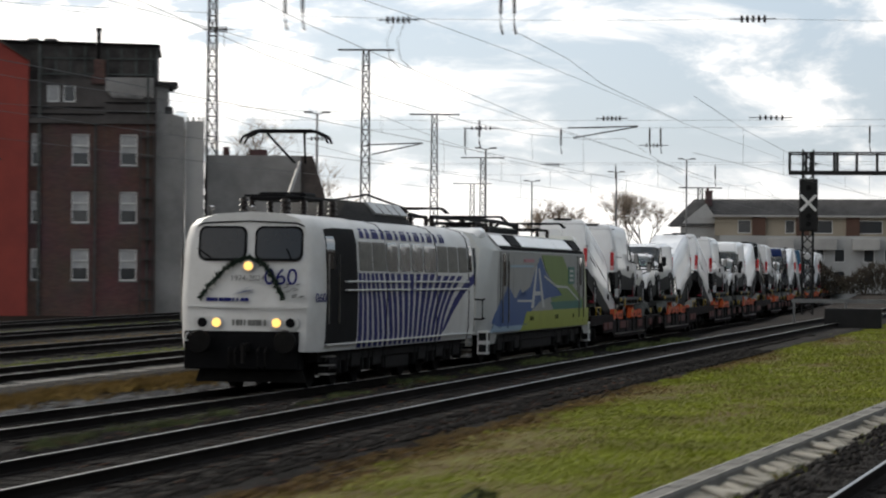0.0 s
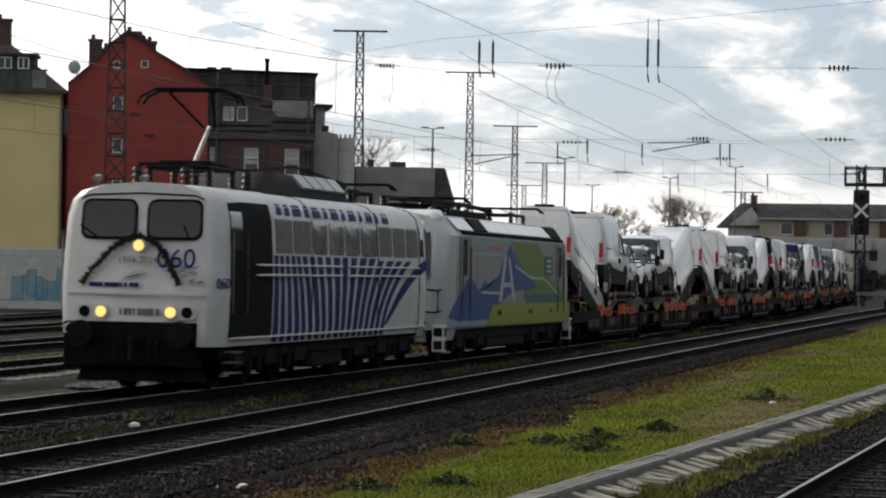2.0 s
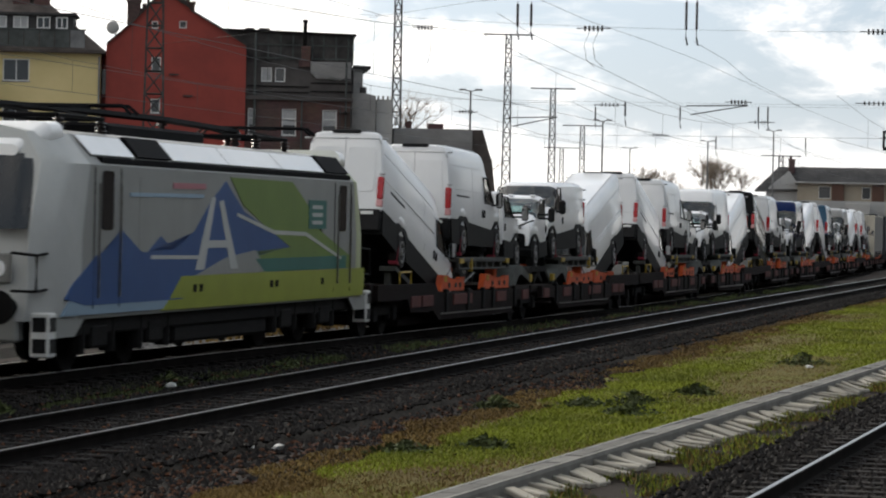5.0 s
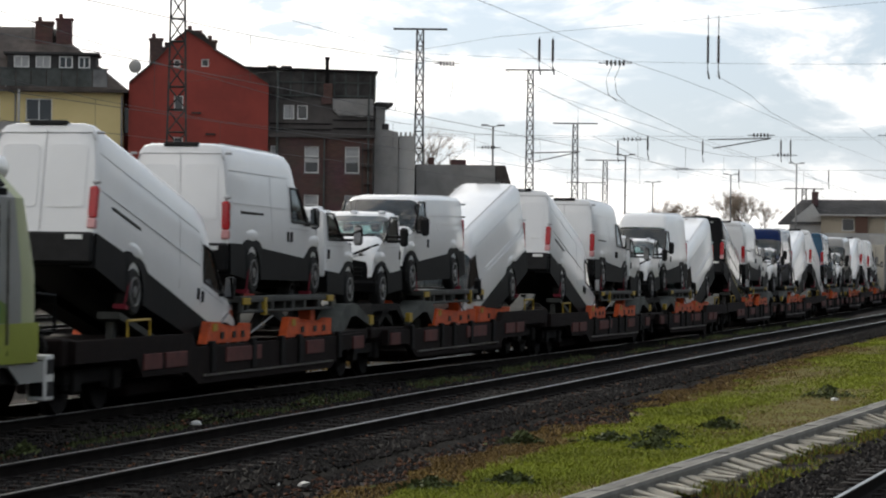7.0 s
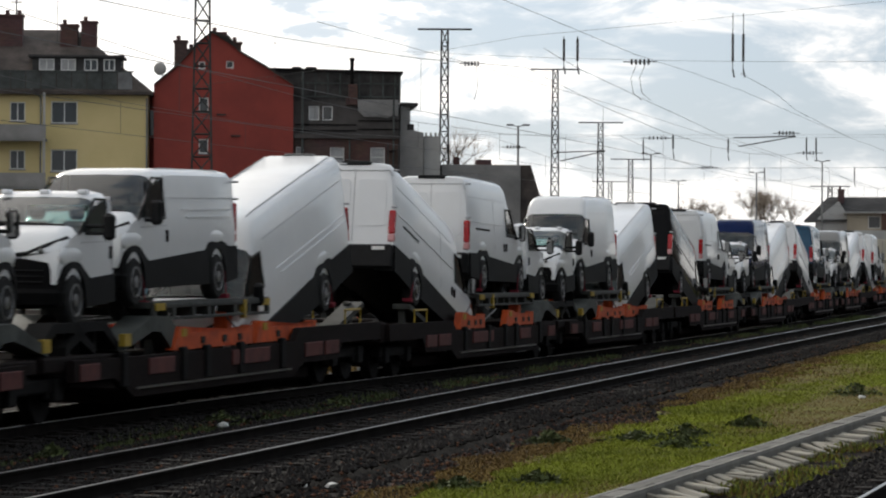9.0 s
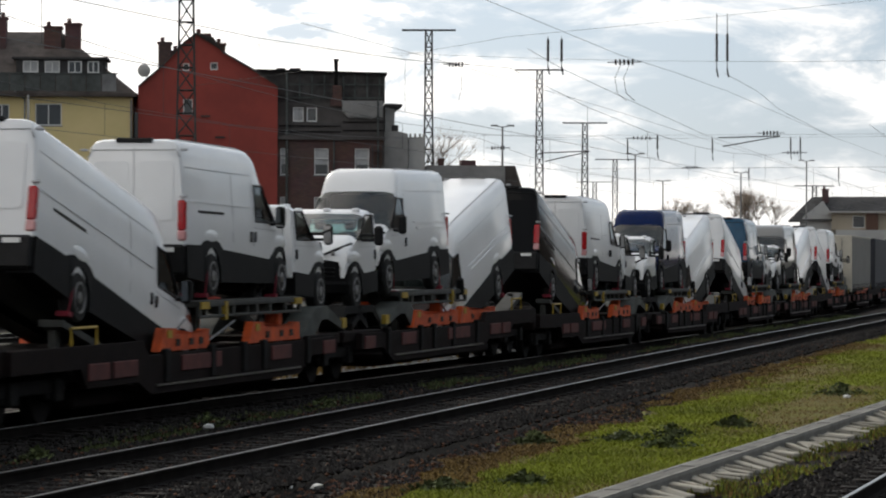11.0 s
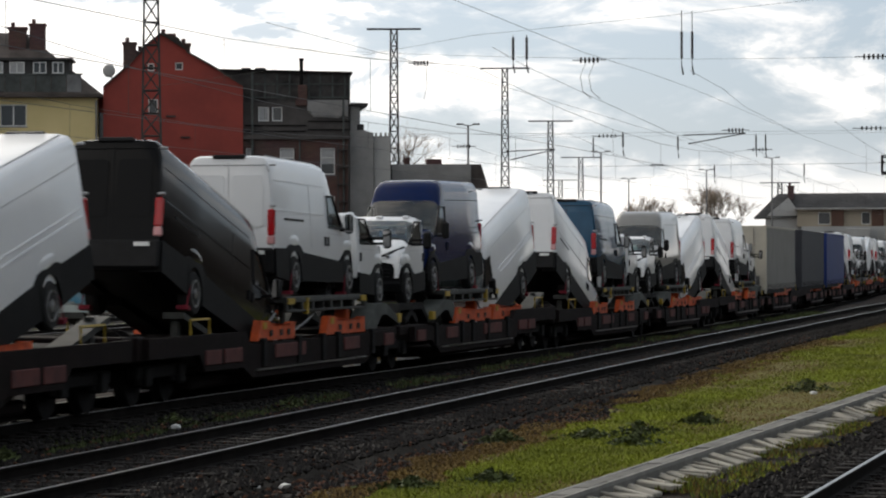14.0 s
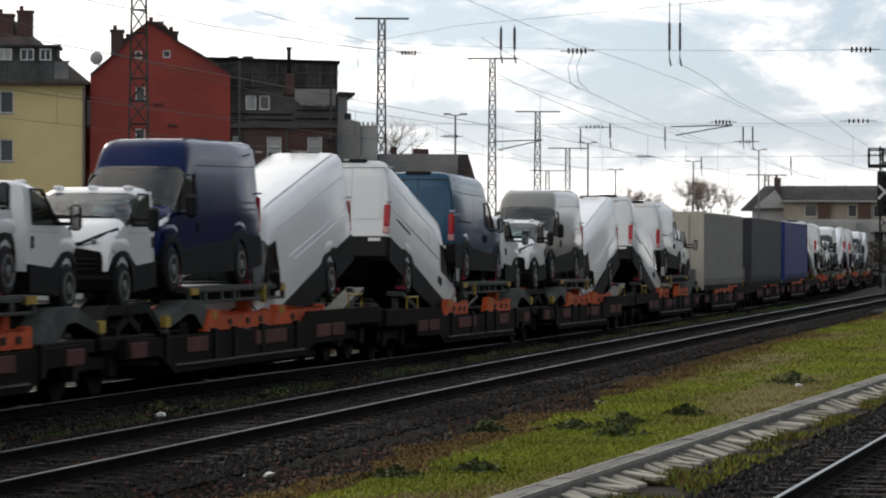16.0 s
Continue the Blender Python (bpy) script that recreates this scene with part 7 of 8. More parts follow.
def dark_house():
    h = house("brick_house", "sooty dark brick house with white sash windows and patched attic")
    rows = [(8.35 - 2.54 * i - 1.4, 8.35 - 2.54 * i) for i in range(3)]
    wins = [(u - 0.38, u + 0.38, a, b) for u in (2.30, 4.42) for a, b in rows] + [(0.15, 0.55, a, b) for a, b in rows]
    wall_with("wall", h, [(-0.4, -0.4), (5.55, -0.4), (5.55, 8.9), (-0.4, 8.9)], wins, "dark_brick", 0.6, 9.0)
    for w in wins:
        win = window(h, w[0], w[1], w[2], w[3], 0.70, ("curtain", "pane"), 0)
        bm = bmesh.new()
        box(bm, w[0] + 0.05, w[1] - 0.05, 0.63, 0.73, (w[2] + w[3]) / 2 + 0.15, (w[2] + w[3]) / 2 + 0.21)
        part("sash_bar", bm, "frame", win)
        bm = bmesh.new()
        box(bm, w[0] + 0.04, w[1] - 0.04, 0.675, 0.70, w[2] + 0.05, w[2] + 0.55)
        part("pane", bm, "pane", win)
    up = [(0.80, 1.36, 9.75, 10.50), (1.52, 2.06, 9.75, 10.50)]
    wall_with("attic_wall", h, [(-0.4, 8.9), (5.55, 8.9), (5.55, 10.75), (-0.4, 10.75)], up, "dark_plaster", 0.75, 8.5)
    for i, w in enumerate(up):
        window(h, w[0], w[1], w[2], w[3], 0.85, "curtain" if i == 0 else "pane", 0, False)
    bm = bmesh.new()
    prism(bm, [(-1.25, 10.75), (5.62, 10.75), (5.62, 12.26), (0.0, 12.38), (-1.25, 12.40)], "y", 1.2, 9.0)
    bmesh.ops.triangulate(bm, faces=[f for f in bm.faces if len(f.verts) > 4])
    top = part("roof_storey", bm, "boarding", h)
    for u in (0.50, 1.15, 1.80, 2.45, 3.45, 4.05, 4.70, 5.35, 5.58):
        bm = bmesh.new()
        box(bm, u - 0.045, u + 0.045, 1.12, 1.21, 10.95, 12.27)
        part("batten", bm, "zinc_dark", top)
    for z in (11.02, 11.72):
        bm = bmesh.new()
        box(bm, 0.3, 5.62, 1.14, 1.21, z - 0.035, z + 0.035)
        part("batten", bm, "zinc_dark", top)
    bm = bmesh.new()
    prism(bm, [(-1.3, 12.40), (0.0, 12.38), (5.74, 12.26), (5.74, 12.36), (0.0, 12.48), (-1.3, 12.50)], "y", 1.0, 9.1)
    bmesh.ops.triangulate(bm, faces=[f for f in bm.faces if len(f.verts) > 4])
    slab = part("roof_slab", bm, "under", top)
    for u0, u1 in ((-0.10, 0.42), (0.62, 1.22)):
        bm = bmesh.new()
        box(bm, u0, u1, 1.2, 2.0, 12.40, 12.58, 0.05)
        part("roof_light", bm, "slate", slab)
    # bare plaster with a ragged lower edge, above dark boarding
    bm = bmesh.new()
    prism(bm, [(3.34, 10.86), (5.50, 10.86), (5.50, 9.98), (5.20, 10.05), (4.95, 9.90), (4.60, 10.12), (4.30, 9.95), (3.95, 10.10), (3.70, 9.95), (3.52, 10.30), (3.38, 10.25)], "y", 0.66, 0.80)
    bmesh.ops.triangulate(bm, faces=[f for f in bm.faces if len(f.verts) > 4])
    part("plaster_patch", bm, "grey_plaster", h, "bare grey plaster patch")
    bm = bmesh.new()
    box(bm, 2.88, 3.36, 0.55, 1.3, 10.55, 11.65, 0.03)
    box(bm, 2.75, 3.30, 0.60, 1.2, 10.55, 10.95, 0.03)
    part("chimney_stub", bm, "dark_brick", h, "broken brick chimney stub")
    for k, (u0, u1, z) in enumerate(((3.4, 5.6, 9.74), (3.4, 5.6, 9.30), (0.1, 3.3, 9.52), (0.1, 3.3, 9.22))):
        bm = bmesh.new()
        box(bm, u0, u1, 0.70, 0.78, z - 0.03, z + 0.03)
        part("ledge", bm, "under", h)
    bm = bmesh.new()
    box(bm, 0.0, 5.6, 0.42, 0.76, 8.80, 9.0)
    part("cornice", bm, "dark_plaster", h)
    bm = bmesh.new()
    bar(bm, (3.06, 0.9, 11.5), (3.06, 0.9, 12.9), 0.10, 8)
    bar(bm, (3.06, 0.9, 12.9), (3.06, 0.9, 13.05), 0.14, 8)
    part("flue_pipe", bm, "under", h)
    for u, z0, z1, r in ((2.95, -0.3, 9.0, 0.05), (0.48, -0.3, 12.3, 0.075), (5.25, -0.3, 10.9, 0.06)):
        bm = bmesh.new()
        bar(bm, (u, 0.5, z0), (u, 0.5, z1), r, 6)
        part("downpipe", bm, "zinc_dark", h)
    bm = bmesh.new()
    for z in np.linspace(1.0, 8.2, 9):
        box(bm, 4.95, 5.5, 0.2, 0.55, z, z + 0.05)
    for u in (4.95, 5.5):
        box(bm, u - 0.03, u + 0.03, 0.2, 0.26, -0.4, 8.6)
    part("fire_ladder", bm, "mast", h)


def rear_blocks():
    h = house("rear_building", "grey rendered rear wing with a stepped flat roof")
    wall_with("wall", h, [(5.60, -0.4), (6.85, -0.4), (6.85, 9.15), (6.3, 9.3), (5.60, 9.3)], [], "grey_plaster", 1.2, 9.0)
    bm = bmesh.new()
    box(bm, 5.63, 6.15, 1.4, 4.0, 9.3, 10.55, 0.02)
    hatch = part("roof_hatch", bm, "grey_plaster", h)
    bm = bmesh.new()
    prism(bm, [(5.64, 10.56), (6.30, 10.56), (6.30, 10.42), (6.55, 10.60), (6.55, 10.72), (5.64, 10.74)], "y", 1.2, 4.2)
    bmesh.ops.triangulate(bm, faces=[f for f in bm.faces if len(f.verts) > 4])
    part("hatch_roof", bm, "slate", hatch)
    bm = bmesh.new()
    box(bm, 6.0, 6.35, 1.3, 2.2, 9.28, 9.62, 0.04)
    part("roof_box", bm, "slate", hatch)
    h = house("rear_building", "pale grey rendered wing with a crenellated parapet")
    wall_with("wall", h, [(6.90, -0.4), (7.75, -0.4), (7.75, 9.0), (6.90, 9.0)], [], "pale_plaster", 1.6, 9.0)
    bm = bmesh.new()
    for u in (7.0, 7.25, 7.5, 7.7):
        box(bm, u - 0.05, u + 0.05, 1.6, 2.0, 9.0, 9.18)
    part("parapet", bm, "pale_plaster", h)
    h = house("low_building", "low pale grey flat-roofed building with a dark tiled end")
    wins = []
    wall_with("wall", h, [(7.9, -0.4), (12.1, -0.4), (12.1, 7.55), (7.9, 7.55)], wins, "grey_plaster", 3.0, 10.0)
    bm = bmesh.new()
    prism(bm, [(12.12, -0.4), (13.9, -0.4), (13.2, 5.8), (12.65, 7.55), (12.12, 7.55)], "y", 3.2, 12.5)
    part("roof_slope", bm, "tile_brown", h)
    bm = bmesh.new()
    box(bm, 9.8, 10.6, 4.0, 5.0, 7.55, 7.85)
    box(bm, 8.6, 8.9, 4.0, 5.0, 7.55, 7.95)
    part("roof_vent", bm, "dark_brick", h)
    bm = bmesh.new()
    prism(bm, [(7.9, 3.4), (11.2, 3.6), (11.2, 3.75), (7.9, 3.55)], "y", 0.5, 3.0)
    part("lean_to_roof", bm, "tile_brown", h)


yellow_house()
red_house()
dark_house()
rear_blocks()


def noise_wall():
    w = thing("noise_barrier", "pale metal noise barrier with faded blue spray paint", "noise barrier", pose(-43.4, 133.1, -0.3, 0, 0, 18.7))
    for i in range(8):
        bm = bmesh.new()
        u1 = -i * 4.0
        for k in range(7):
            box(bm, u1 - 3.85, u1 - 0.15, -0.06, 0.06, 0.05 + k * 0.37, 0.05 + k * 0.37 + 0.355, 0.02)
        p = part("panel", bm, "panel", w)
        bm = bmesh.new()
        box(bm, u1 - 0.10, u1 + 0.10, -0.10, 0.10, 0, 2.75)
        part("post", bm, "mast", w)
        if i < 3:
            rnd = random.Random(70 + i)
            bm = bmesh.new()
            u = u1 - 3.3
            while u < u1 - 0.7:
                ww, z0 = rnd.uniform(0.2, 0.5), rnd.uniform(0.3, 0.7)
                box(bm, u, u + ww, -0.085, -0.055, z0, z0 + rnd.uniform(0.7, 1.4), 0.05)
                u += ww * 0.9
            part("spray_paint", bm, "paint_blue", p)


noise_wall()


# ---- blocks at the far end of the yard ----
FAR = pose(-37.0, 298.0, -0.5, 0, 0, 6)


def far_blocks():
    h = thing("gabled_house", "white gabled house with a long dark slate roof", "house", FAR @ pose(0.5, 0, 0))
    bm = bmesh.new()
    prism(bm, [(0.5, 0), (3.8, 0), (3.8, 5.8), (2.6, 7.6), (0.9, 6.2), (0.5, 5.7)], "y", 0.0, 8.0)
    bmesh.ops.triangulate(bm, faces=[f for f in bm.faces if len(f.verts) > 4])
    part("gable", bm, "white_plaster", h)
    bm = bmesh.new()
    loft(bm, [[(-0.6, -0.3, 5.7), (26.0, -0.3, 6.1), (26.0, 10, 6.1), (-0.6, 10, 5.7)], [(1.6, 3.0, 8.0), (26.0, 3.2, 8.1), (26.0, 7, 8.1), (1.6, 7, 8.0)]])
    part("roof", bm, "slate", h)
    chimney(h, 2.5, 3.1, 2.0, 2.7, 7.4, 8.6)
    b = thing("apartment_block", "modern pale apartment block with a beige recessed top storey", "apartment block", FAR @ pose(-0.3, 0, 0.15))
    wins = [(u, u + 0.9, z, z + 1.1) for z in (0.8, 2.6) for u in (10.6, 12.3, 14.0, 16.4, 18.1, 21.0, 23.0)]
    wall_with("wall", b, [(4.6, -1.2), (26.0, -1.2), (26.0, 4.75), (4.6, 4.75)], wins, "white_plaster", -4.0, 9.0)
    for w in wins:
        window(b, w[0], w[1], w[2], w[3], -3.90, "pane", 0, False)
    wins = [(6.1, 7.2, 4.95, 6.05), (10.0, 10.8, 4.95, 6.05), (12.3, 13.9, 4.95, 6.05), (16.0, 18.0, 4.95, 6.05), (20.0, 22.0, 4.95, 6.05)]
    wall_with("top_storey", b, [(4.2, 4.75), (26.0, 4.75), (26.0, 6.3), (4.2, 6.3)], wins, "beige", -2.6, 7.0)
    for w in wins:
        window(b, w[0], w[1], w[2], w[3], -2.5, "pane", 0, False)
    for u in (7.3, 10.9, 15.0):
        bm = bmesh.new()
        box(bm, u, u + 1.1, -3.0, -2.4, 4.3, 6.3, 0.02)
        part("brown_pier", bm, "brown_panel", b)
    bm = bmesh.new()
    box(bm, 3.9, 26.2, -3.2, 5.0, 6.3, 6.45)
    part("roof_slab", bm, "pale_plaster", b)
    for u in (8.5, 12.0, 15.5, 19.0):
        bm = bmesh.new()
        box(bm, u, u + 2.2, -4.9, -4.0, 3.6, 4.55, 0.02)
        part("balcony", bm, "pale_plaster", b)


far_blocks()


# ---- trees and scrub ----
def bare_tree(x, y, h, spread, seed, twigs=4200):
    rnd = random.Random(seed)
    t = thing("bare_tree", "leafless winter tree with a fine brown crown", "tree", pose(x, y, -0.4), "winter trees")
    bm = bmesh.new()
    tips = []

    def grow(p, d, l, r, depth):
        q = p + d * l
        bar(bm, p, q, r, 6 if depth < 2 else 4, r * 0.65)
        if depth >= 4:
            tips.append((q, d))
            return
        for _ in range(rnd.choice((2, 3, 3)) if depth else 4):
            nd = (d + Vector((rnd.uniform(-1, 1), rnd.uniform(-1, 1), rnd.uniform(-0.2, 0.7))) * spread).normalized()
            grow(q, nd, l * rnd.uniform(0.6, 0.85), r * 0.62, depth + 1)
        if depth > 1:
            tips.append((q, d))
    grow(Vector((0, 0, 0)), Vector((0, 0, 1)), h * 0.27, h * 0.010, 0)
    part("trunk", bm, "bark", t)
    verts, faces = [], []
    for i in range(twigs):
        q, d = rnd.choice(tips)
        nd = (d + Vector((rnd.uniform(-1, 1), rnd.uniform(-1, 1), rnd.uniform(-.4, 1)))).normalized()
        e = q + nd * rnd.uniform(0.3, 0.14 * h)
        s = nd.cross(Vector((rnd.uniform(-1, 1), rnd.uniform(-1, 1), rnd.uniform(-1, 1)))).normalized() * 0.008
        k = len(verts)
        verts += [q - s, q + s, e]
        faces.append((k, k + 1, k + 2))
    raw("crown", verts, faces, "twig", t)


bare_tree(-50.1, 317.0, 9.4, 0.75, 1, 3200)
bare_tree(-48.5, 318.5, 8.9, 0.75, 2, 3200)
bare_tree(-44.8, 325.0, 10.4, 0.75, 3, 3200)
bare_tree(-42.9, 326.0, 10.0, 0.75, 4, 3200)
bare_tree(-49.5, 205.0, 11.8, 0.7, 5, 1800)
bare_tree(-45.0, 206.0, 10.2, 0.8, 6, 2000)
bare_tree(-61.5, 150.0, 6.2, 0.8, 7, 900)


def scrub(x0, x1, y, h, n, seed):
    rnd = random.Random(seed)
    verts, faces = [], []
    for i in range(n):
        x = rnd.uniform(x0, x1)
        z = h * rnd.random() ** 0.8 * (0.6 + 0.4 * noise.noise(Vector((x * 0.4, seed, 0))))
        p = Vector((x, y + rnd.uniform(-2, 2), -0.3 + z))
        d = Vector((rnd.uniform(-.5, .5), rnd.uniform(-.5, .5), rnd.uniform(0.2, 1))).normalized() * rnd.uniform(0.2, 0.7)
        s = Vector((rnd.uniform(-1, 1), rnd.uniform(-1, 1), rnd.uniform(-.5, .5))).normalized() * 0.06
        k = len(verts)
        verts += [p - s, p + s, p + d]
        faces.append((k, k + 1, k + 2))
    raw("scrub", verts, faces, "hedge", None, "stuff", "brown leafless scrub at the end of the yard", "scrub")


scrub(-30, -4, 285, 3.2, 9000, 5)
scrub(-75, -30, 335, 5.0, 9000, 6)
scrub(-60, -36, 262, 4.6, 7000, 7)


# ---- masts, lamps, wires, signal ----
def lattice_mast(x, y, h, w0, w1, bar_w, label, yaw=12, head=True):
    m = thing("lattice_mast", label, "catenary mast", pose(x, y, -0.4, 0, 0, yaw), "catenary masts")
    n = max(8, int(h / 0.9))
    for sx, sy in ((-1, -1), (1, -1), (1, 1), (-1, 1)):
        bm = bmesh.new()
        bar(bm, (sx * w0, sy * w0, 0), (sx * w1, sy * w1, h), 0.06, 4)
        part("leg", bm, "mast", m)
    bm = bmesh.new()
    for i in range(n):
        a, b = i / n, (i + 1) / n
        wa, wb = w0 + (w1 - w0) * a, w0 + (w1 - w0) * b
        for k in range(4):
            c = [(-1, -1), (1, -1), (1, 1), (-1, 1)]
            p, q = c[k], c[(k + 1) % 4]
            if i % 2:
                p, q = q, p
            bar(bm, (p[0] * wa, p[1] * wa, a * h), (q[0] * wb, q[1] * wb, b * h), 0.032, 4)
            bar(bm, (p[0] * wb, p[1] * wb, b * h), (q[0] * wb, q[1] * wb, b * h), 0.028, 4)
    tagged(part("bracing", bm, "mast", m), kind="stuff")
    if head:
        bm = bmesh.new()
        box(bm, -bar_w, bar_w, -0.05, 0.05, h - 0.06, h + 0.04)
        part("crossbar", bm, "mast", m)
    bm = bmesh.new()
    box(bm, -w0 - 0.3, w0 + 0.3, -w0 - 0.3, w0 + 0.3, -0.2, 0.25, 0.03)
    part("footing", bm, "concrete", m)
    return m


lattice_mast(-41.2, 129.5, 17.0, 0.52, 0.22, 1.2, "tall dark steel lattice mast for the overhead line", 18)
lattice_mast(-40.54, 170.24, 14.66, 0.30, 0.17, 1.45, "dark steel lattice mast with a thin crossbar")
lattice_mast(-41.87, 206.8, 14.54, 0.32, 0.17, 1.6, "dark steel lattice mast with a thin crossbar")
lattice_mast(-47.11, 250.6, 12.84, 0.33, 0.18, 1.75, "dark steel lattice mast with a thin crossbar")
lattice_mast(-56.2, 315.0, 11.82, 0.33, 0.2, 1.95, "dark steel lattice mast with a thin crossbar")
lattice_mast(-72.7, 393.3, 11.3, 0.35, 0.22, 2.2, "dark steel lattice mast with a thin crossbar")
lattice_mast(-38.13, 327.8, 9.45, 0.33, 0.2, 2.0, "short dark steel lattice mast with a thin crossbar")


def street_lamp(x, y, top, arm=0.55):
    l = thing("yard_lamp", "tall grey yard lamp with two flat heads", "lamp", pose(x, y, -0.35, 0, 0, 10), "yard lamps")
    bm = bmesh.new()
    bar(bm, (0, 0, 0), (0, 0, top + 0.3), 0.10, 8, 0.055)
    pole = part("pole", bm, "lamp_head", l)
    for s in (-1, 1):
        bm = bmesh.new()
        bar(bm, (0, 0, top + 0.25), (s * arm, 0, top + 0.36), 0.03, 6)
        part("arm", bm, "lamp_head", pole)
        bm = bmesh.new()
        box(bm, min(s * arm * 0.5, s * arm * 1.3), max(s * arm * 0.5, s * arm * 1.3), -0.12, 0.12, top + 0.30, top + 0.40, 0.02)
        part("lamp_housing", bm, "lamp_head", pole)


for x, y, z in ((-41.91, 195.6, 10.1), (-40.69, 236.5, 9.6), (-41.3, 297.1, 9.7), (-34.2, 288.0, 10.5), (-49.0, 300.0, 9.0)):
    street_lamp(x, y, z)


def wire(pts, r=0.012, label="thin dark overhead line wire"):
    bm = bmesh.new()
    strip(bm, pts, r, 4)
    return tagged(part("overhead_wire", bm, "wire"), label, "wire", "overhead wires")


def sag(p, q, drop, n=8):
    p, q = Vector(p), Vector(q)
    return [p.lerp(q, i / n) - Vector((0, 0, drop * 4 * (i / n) * (1 - i / n))) for i in range(n + 1)]


def catenary(fn, y_from, y_to, span, z_contact, z_carry):
    y = y_from
    pts_c, pts_m = [], []
    bm = bmesh.new()
    while y < y_to - 1:
        for i in range(6):
            yy = y + span * i / 6
            f = i / 6
            zz = z_carry - 0.85 * 4 * f * (1 - f)
            pts_m.append((fn(yy), yy, zz))
            pts_c.append((fn(yy), yy, z_contact))
            if i:
                bar(bm, (fn(yy), yy, z_contact), (fn(yy), yy, zz), 0.005, 4)
        y += span
    strip(bm, pts_m, 0.0065, 4)
    strip(bm, pts_c, 0.0065, 4)
    tagged(part("overhead_line", bm, "wire"), "contact wire and carrying wire over a track", "overhead line", "overhead wires")


catenary(track_c, -60, 420, 70, 5.40, 7.0)
catenary(track_b, 118, 420, 70, 5.40, 7.0)
catenary(lambda y: -22.6 - 0.010 * (y - 60), 58, 420, 70, 5.40, 7.0)
catenary(lambda y: -27.9 - 0.010 * (y - 60), 58, 420, 70, 5.40, 7.0)


def headspan(wires, hangers, rods, jumpers=()):
    """Cross wires between masts, with the insulators that hang from them."""
    t = thing("headspan", "cross wires of the overhead line with dark insulators", "headspan", None, "headspans")
    for p, q, drop in wires:
        bm = bmesh.new()
        strip(bm, sag(p, q, drop), 0.006, 4)
        part("cross_wire", bm, "wire", t)
    for x, y, z, up, length, tail in hangers:
        bm = bmesh.new()
        bar(bm, (x, y, z + up), (x, y, z - length - tail), 0.016, 4)
        for i in range(10):
            zz = z - length * (i + 0.5) / 10
            bar(bm, (x, y, zz - 0.045), (x, y, zz + 0.045), 0.055, 8, 0.04)
        strip(bm, [(x, y, z - length - tail), (x + 0.06, y, z - length - tail - 0.3)], 0.03)
        part("insulator", bm, "insul", t)
    for x, y, z, length in rods:
        bm = bmesh.new()
        bar(bm, (x - length * 0.8, y, z), (x + length * 0.8, y, z), 0.02, 4)
        for i in range(5):
            xx = x - length / 2 + length * (i + 0.5) / 5
            bar(bm, (xx, y, z - 0.11), (xx, y, z + 0.11), 0.045, 6)
        part("insulator", bm, "insul", t)
    for pts in jumpers:
        bm = bmesh.new()
        strip(bm, pts, 0.012, 4)
        part("jumper_cable", bm, "wire", t)


headspan([((-24.6, 115.4, 10.15), (22.0, 122.0, 15.6), 0.3), ((-41.2, 129.5, 9.2), (-24.6, 115.4, 10.15), 0.1)],
         [(-23.51, 117.67, 10.2, 0.1, 0.8, 0.2), (-23.02, 117.77, 10.2, 0.1, 0.8, 0.2), (-17.41, 118.73, 10.40, 0.75, 1.0, 0.3), (-17.03, 118.79, 10.40, 0.75, 1.0, 0.3)], [])
headspan([((-41.0, 131.0, 11.2), (-11.0, 129.0, 9.96), 0.35), ((-11.0, 129.0, 9.96), (14.0, 129.0, 10.0), 0.2)], [], [(-22.48, 128.0, 9.94, 0.85), (-11.3, 129.0, 9.96, 0.9)],
         [[(-22.6 + d, 128.0, 9.9), (-22.85 + d, 128.0, 9.3), (-22.75 + d, 128.0, 8.7), (-22.4 + d, 128.0, 8.4)] for d in (0.0, 0.35)])
headspan([((-41.2, 129.5, 11.6), (-33.5, 146.2, 10.99), 0.1), ((-33.5, 146.2, 10.99), (-40.5, 170.2, 11.6), 0.1)], [], [(-33.53, 146.2, 10.99, 0.75)], [[(-33.3, 146.2, 10.9), (-33.25, 146.2, 9.9), (-33.4, 146.2, 9.3)]])
headspan([((-40.5, 170.2, 8.6), (12.0, 168.0, 8.62), 0.1)], [(-28.0, 169.6, 8.5, 0.1, 0.7, 0.2)], [(-14.94, 169.2, 8.62, 1.2), (-22.0, 169.4, 8.6, 0.9)])
headspan([((-41.9, 206.8, 9.62), (8.0, 196.0, 9.55), 0.05), ((-41.9, 206.8, 7.7), (8.0, 196.0, 7.7), 0.05)], [(-35.8, 205.2, 9.5, 0.1, 0.85, 0.2), (-30.2, 204.2, 9.5, 0.1, 0.85, 0.2), (-25.1, 203.0, 9.5, 0.1, 0.85, 0.2), (-24.5, 203.0, 9.5, 0.1, 0.85, 0.2), (-13.0, 200.5, 9.5, 0.1, 0.85, 0.2)], [(-34.9, 205.3, 9.63, 1.3), (-44.6, 206.8, 9.1, 1.0), (-24.9, 203.2, 8.6, 1.0)])
headspan([((-47.1, 250.6, 8.9), (4.0, 244.0, 8.9), 0.05)], [(-34.0, 249.0, 8.8, 0.1, 0.9, 0.2), (-27.0, 248.0, 8.8, 0.1, 0.9, 0.2)], [(-38.5, 249.5, 8.9, 1.0), (-20.5, 247.2, 8.9, 1.0)])


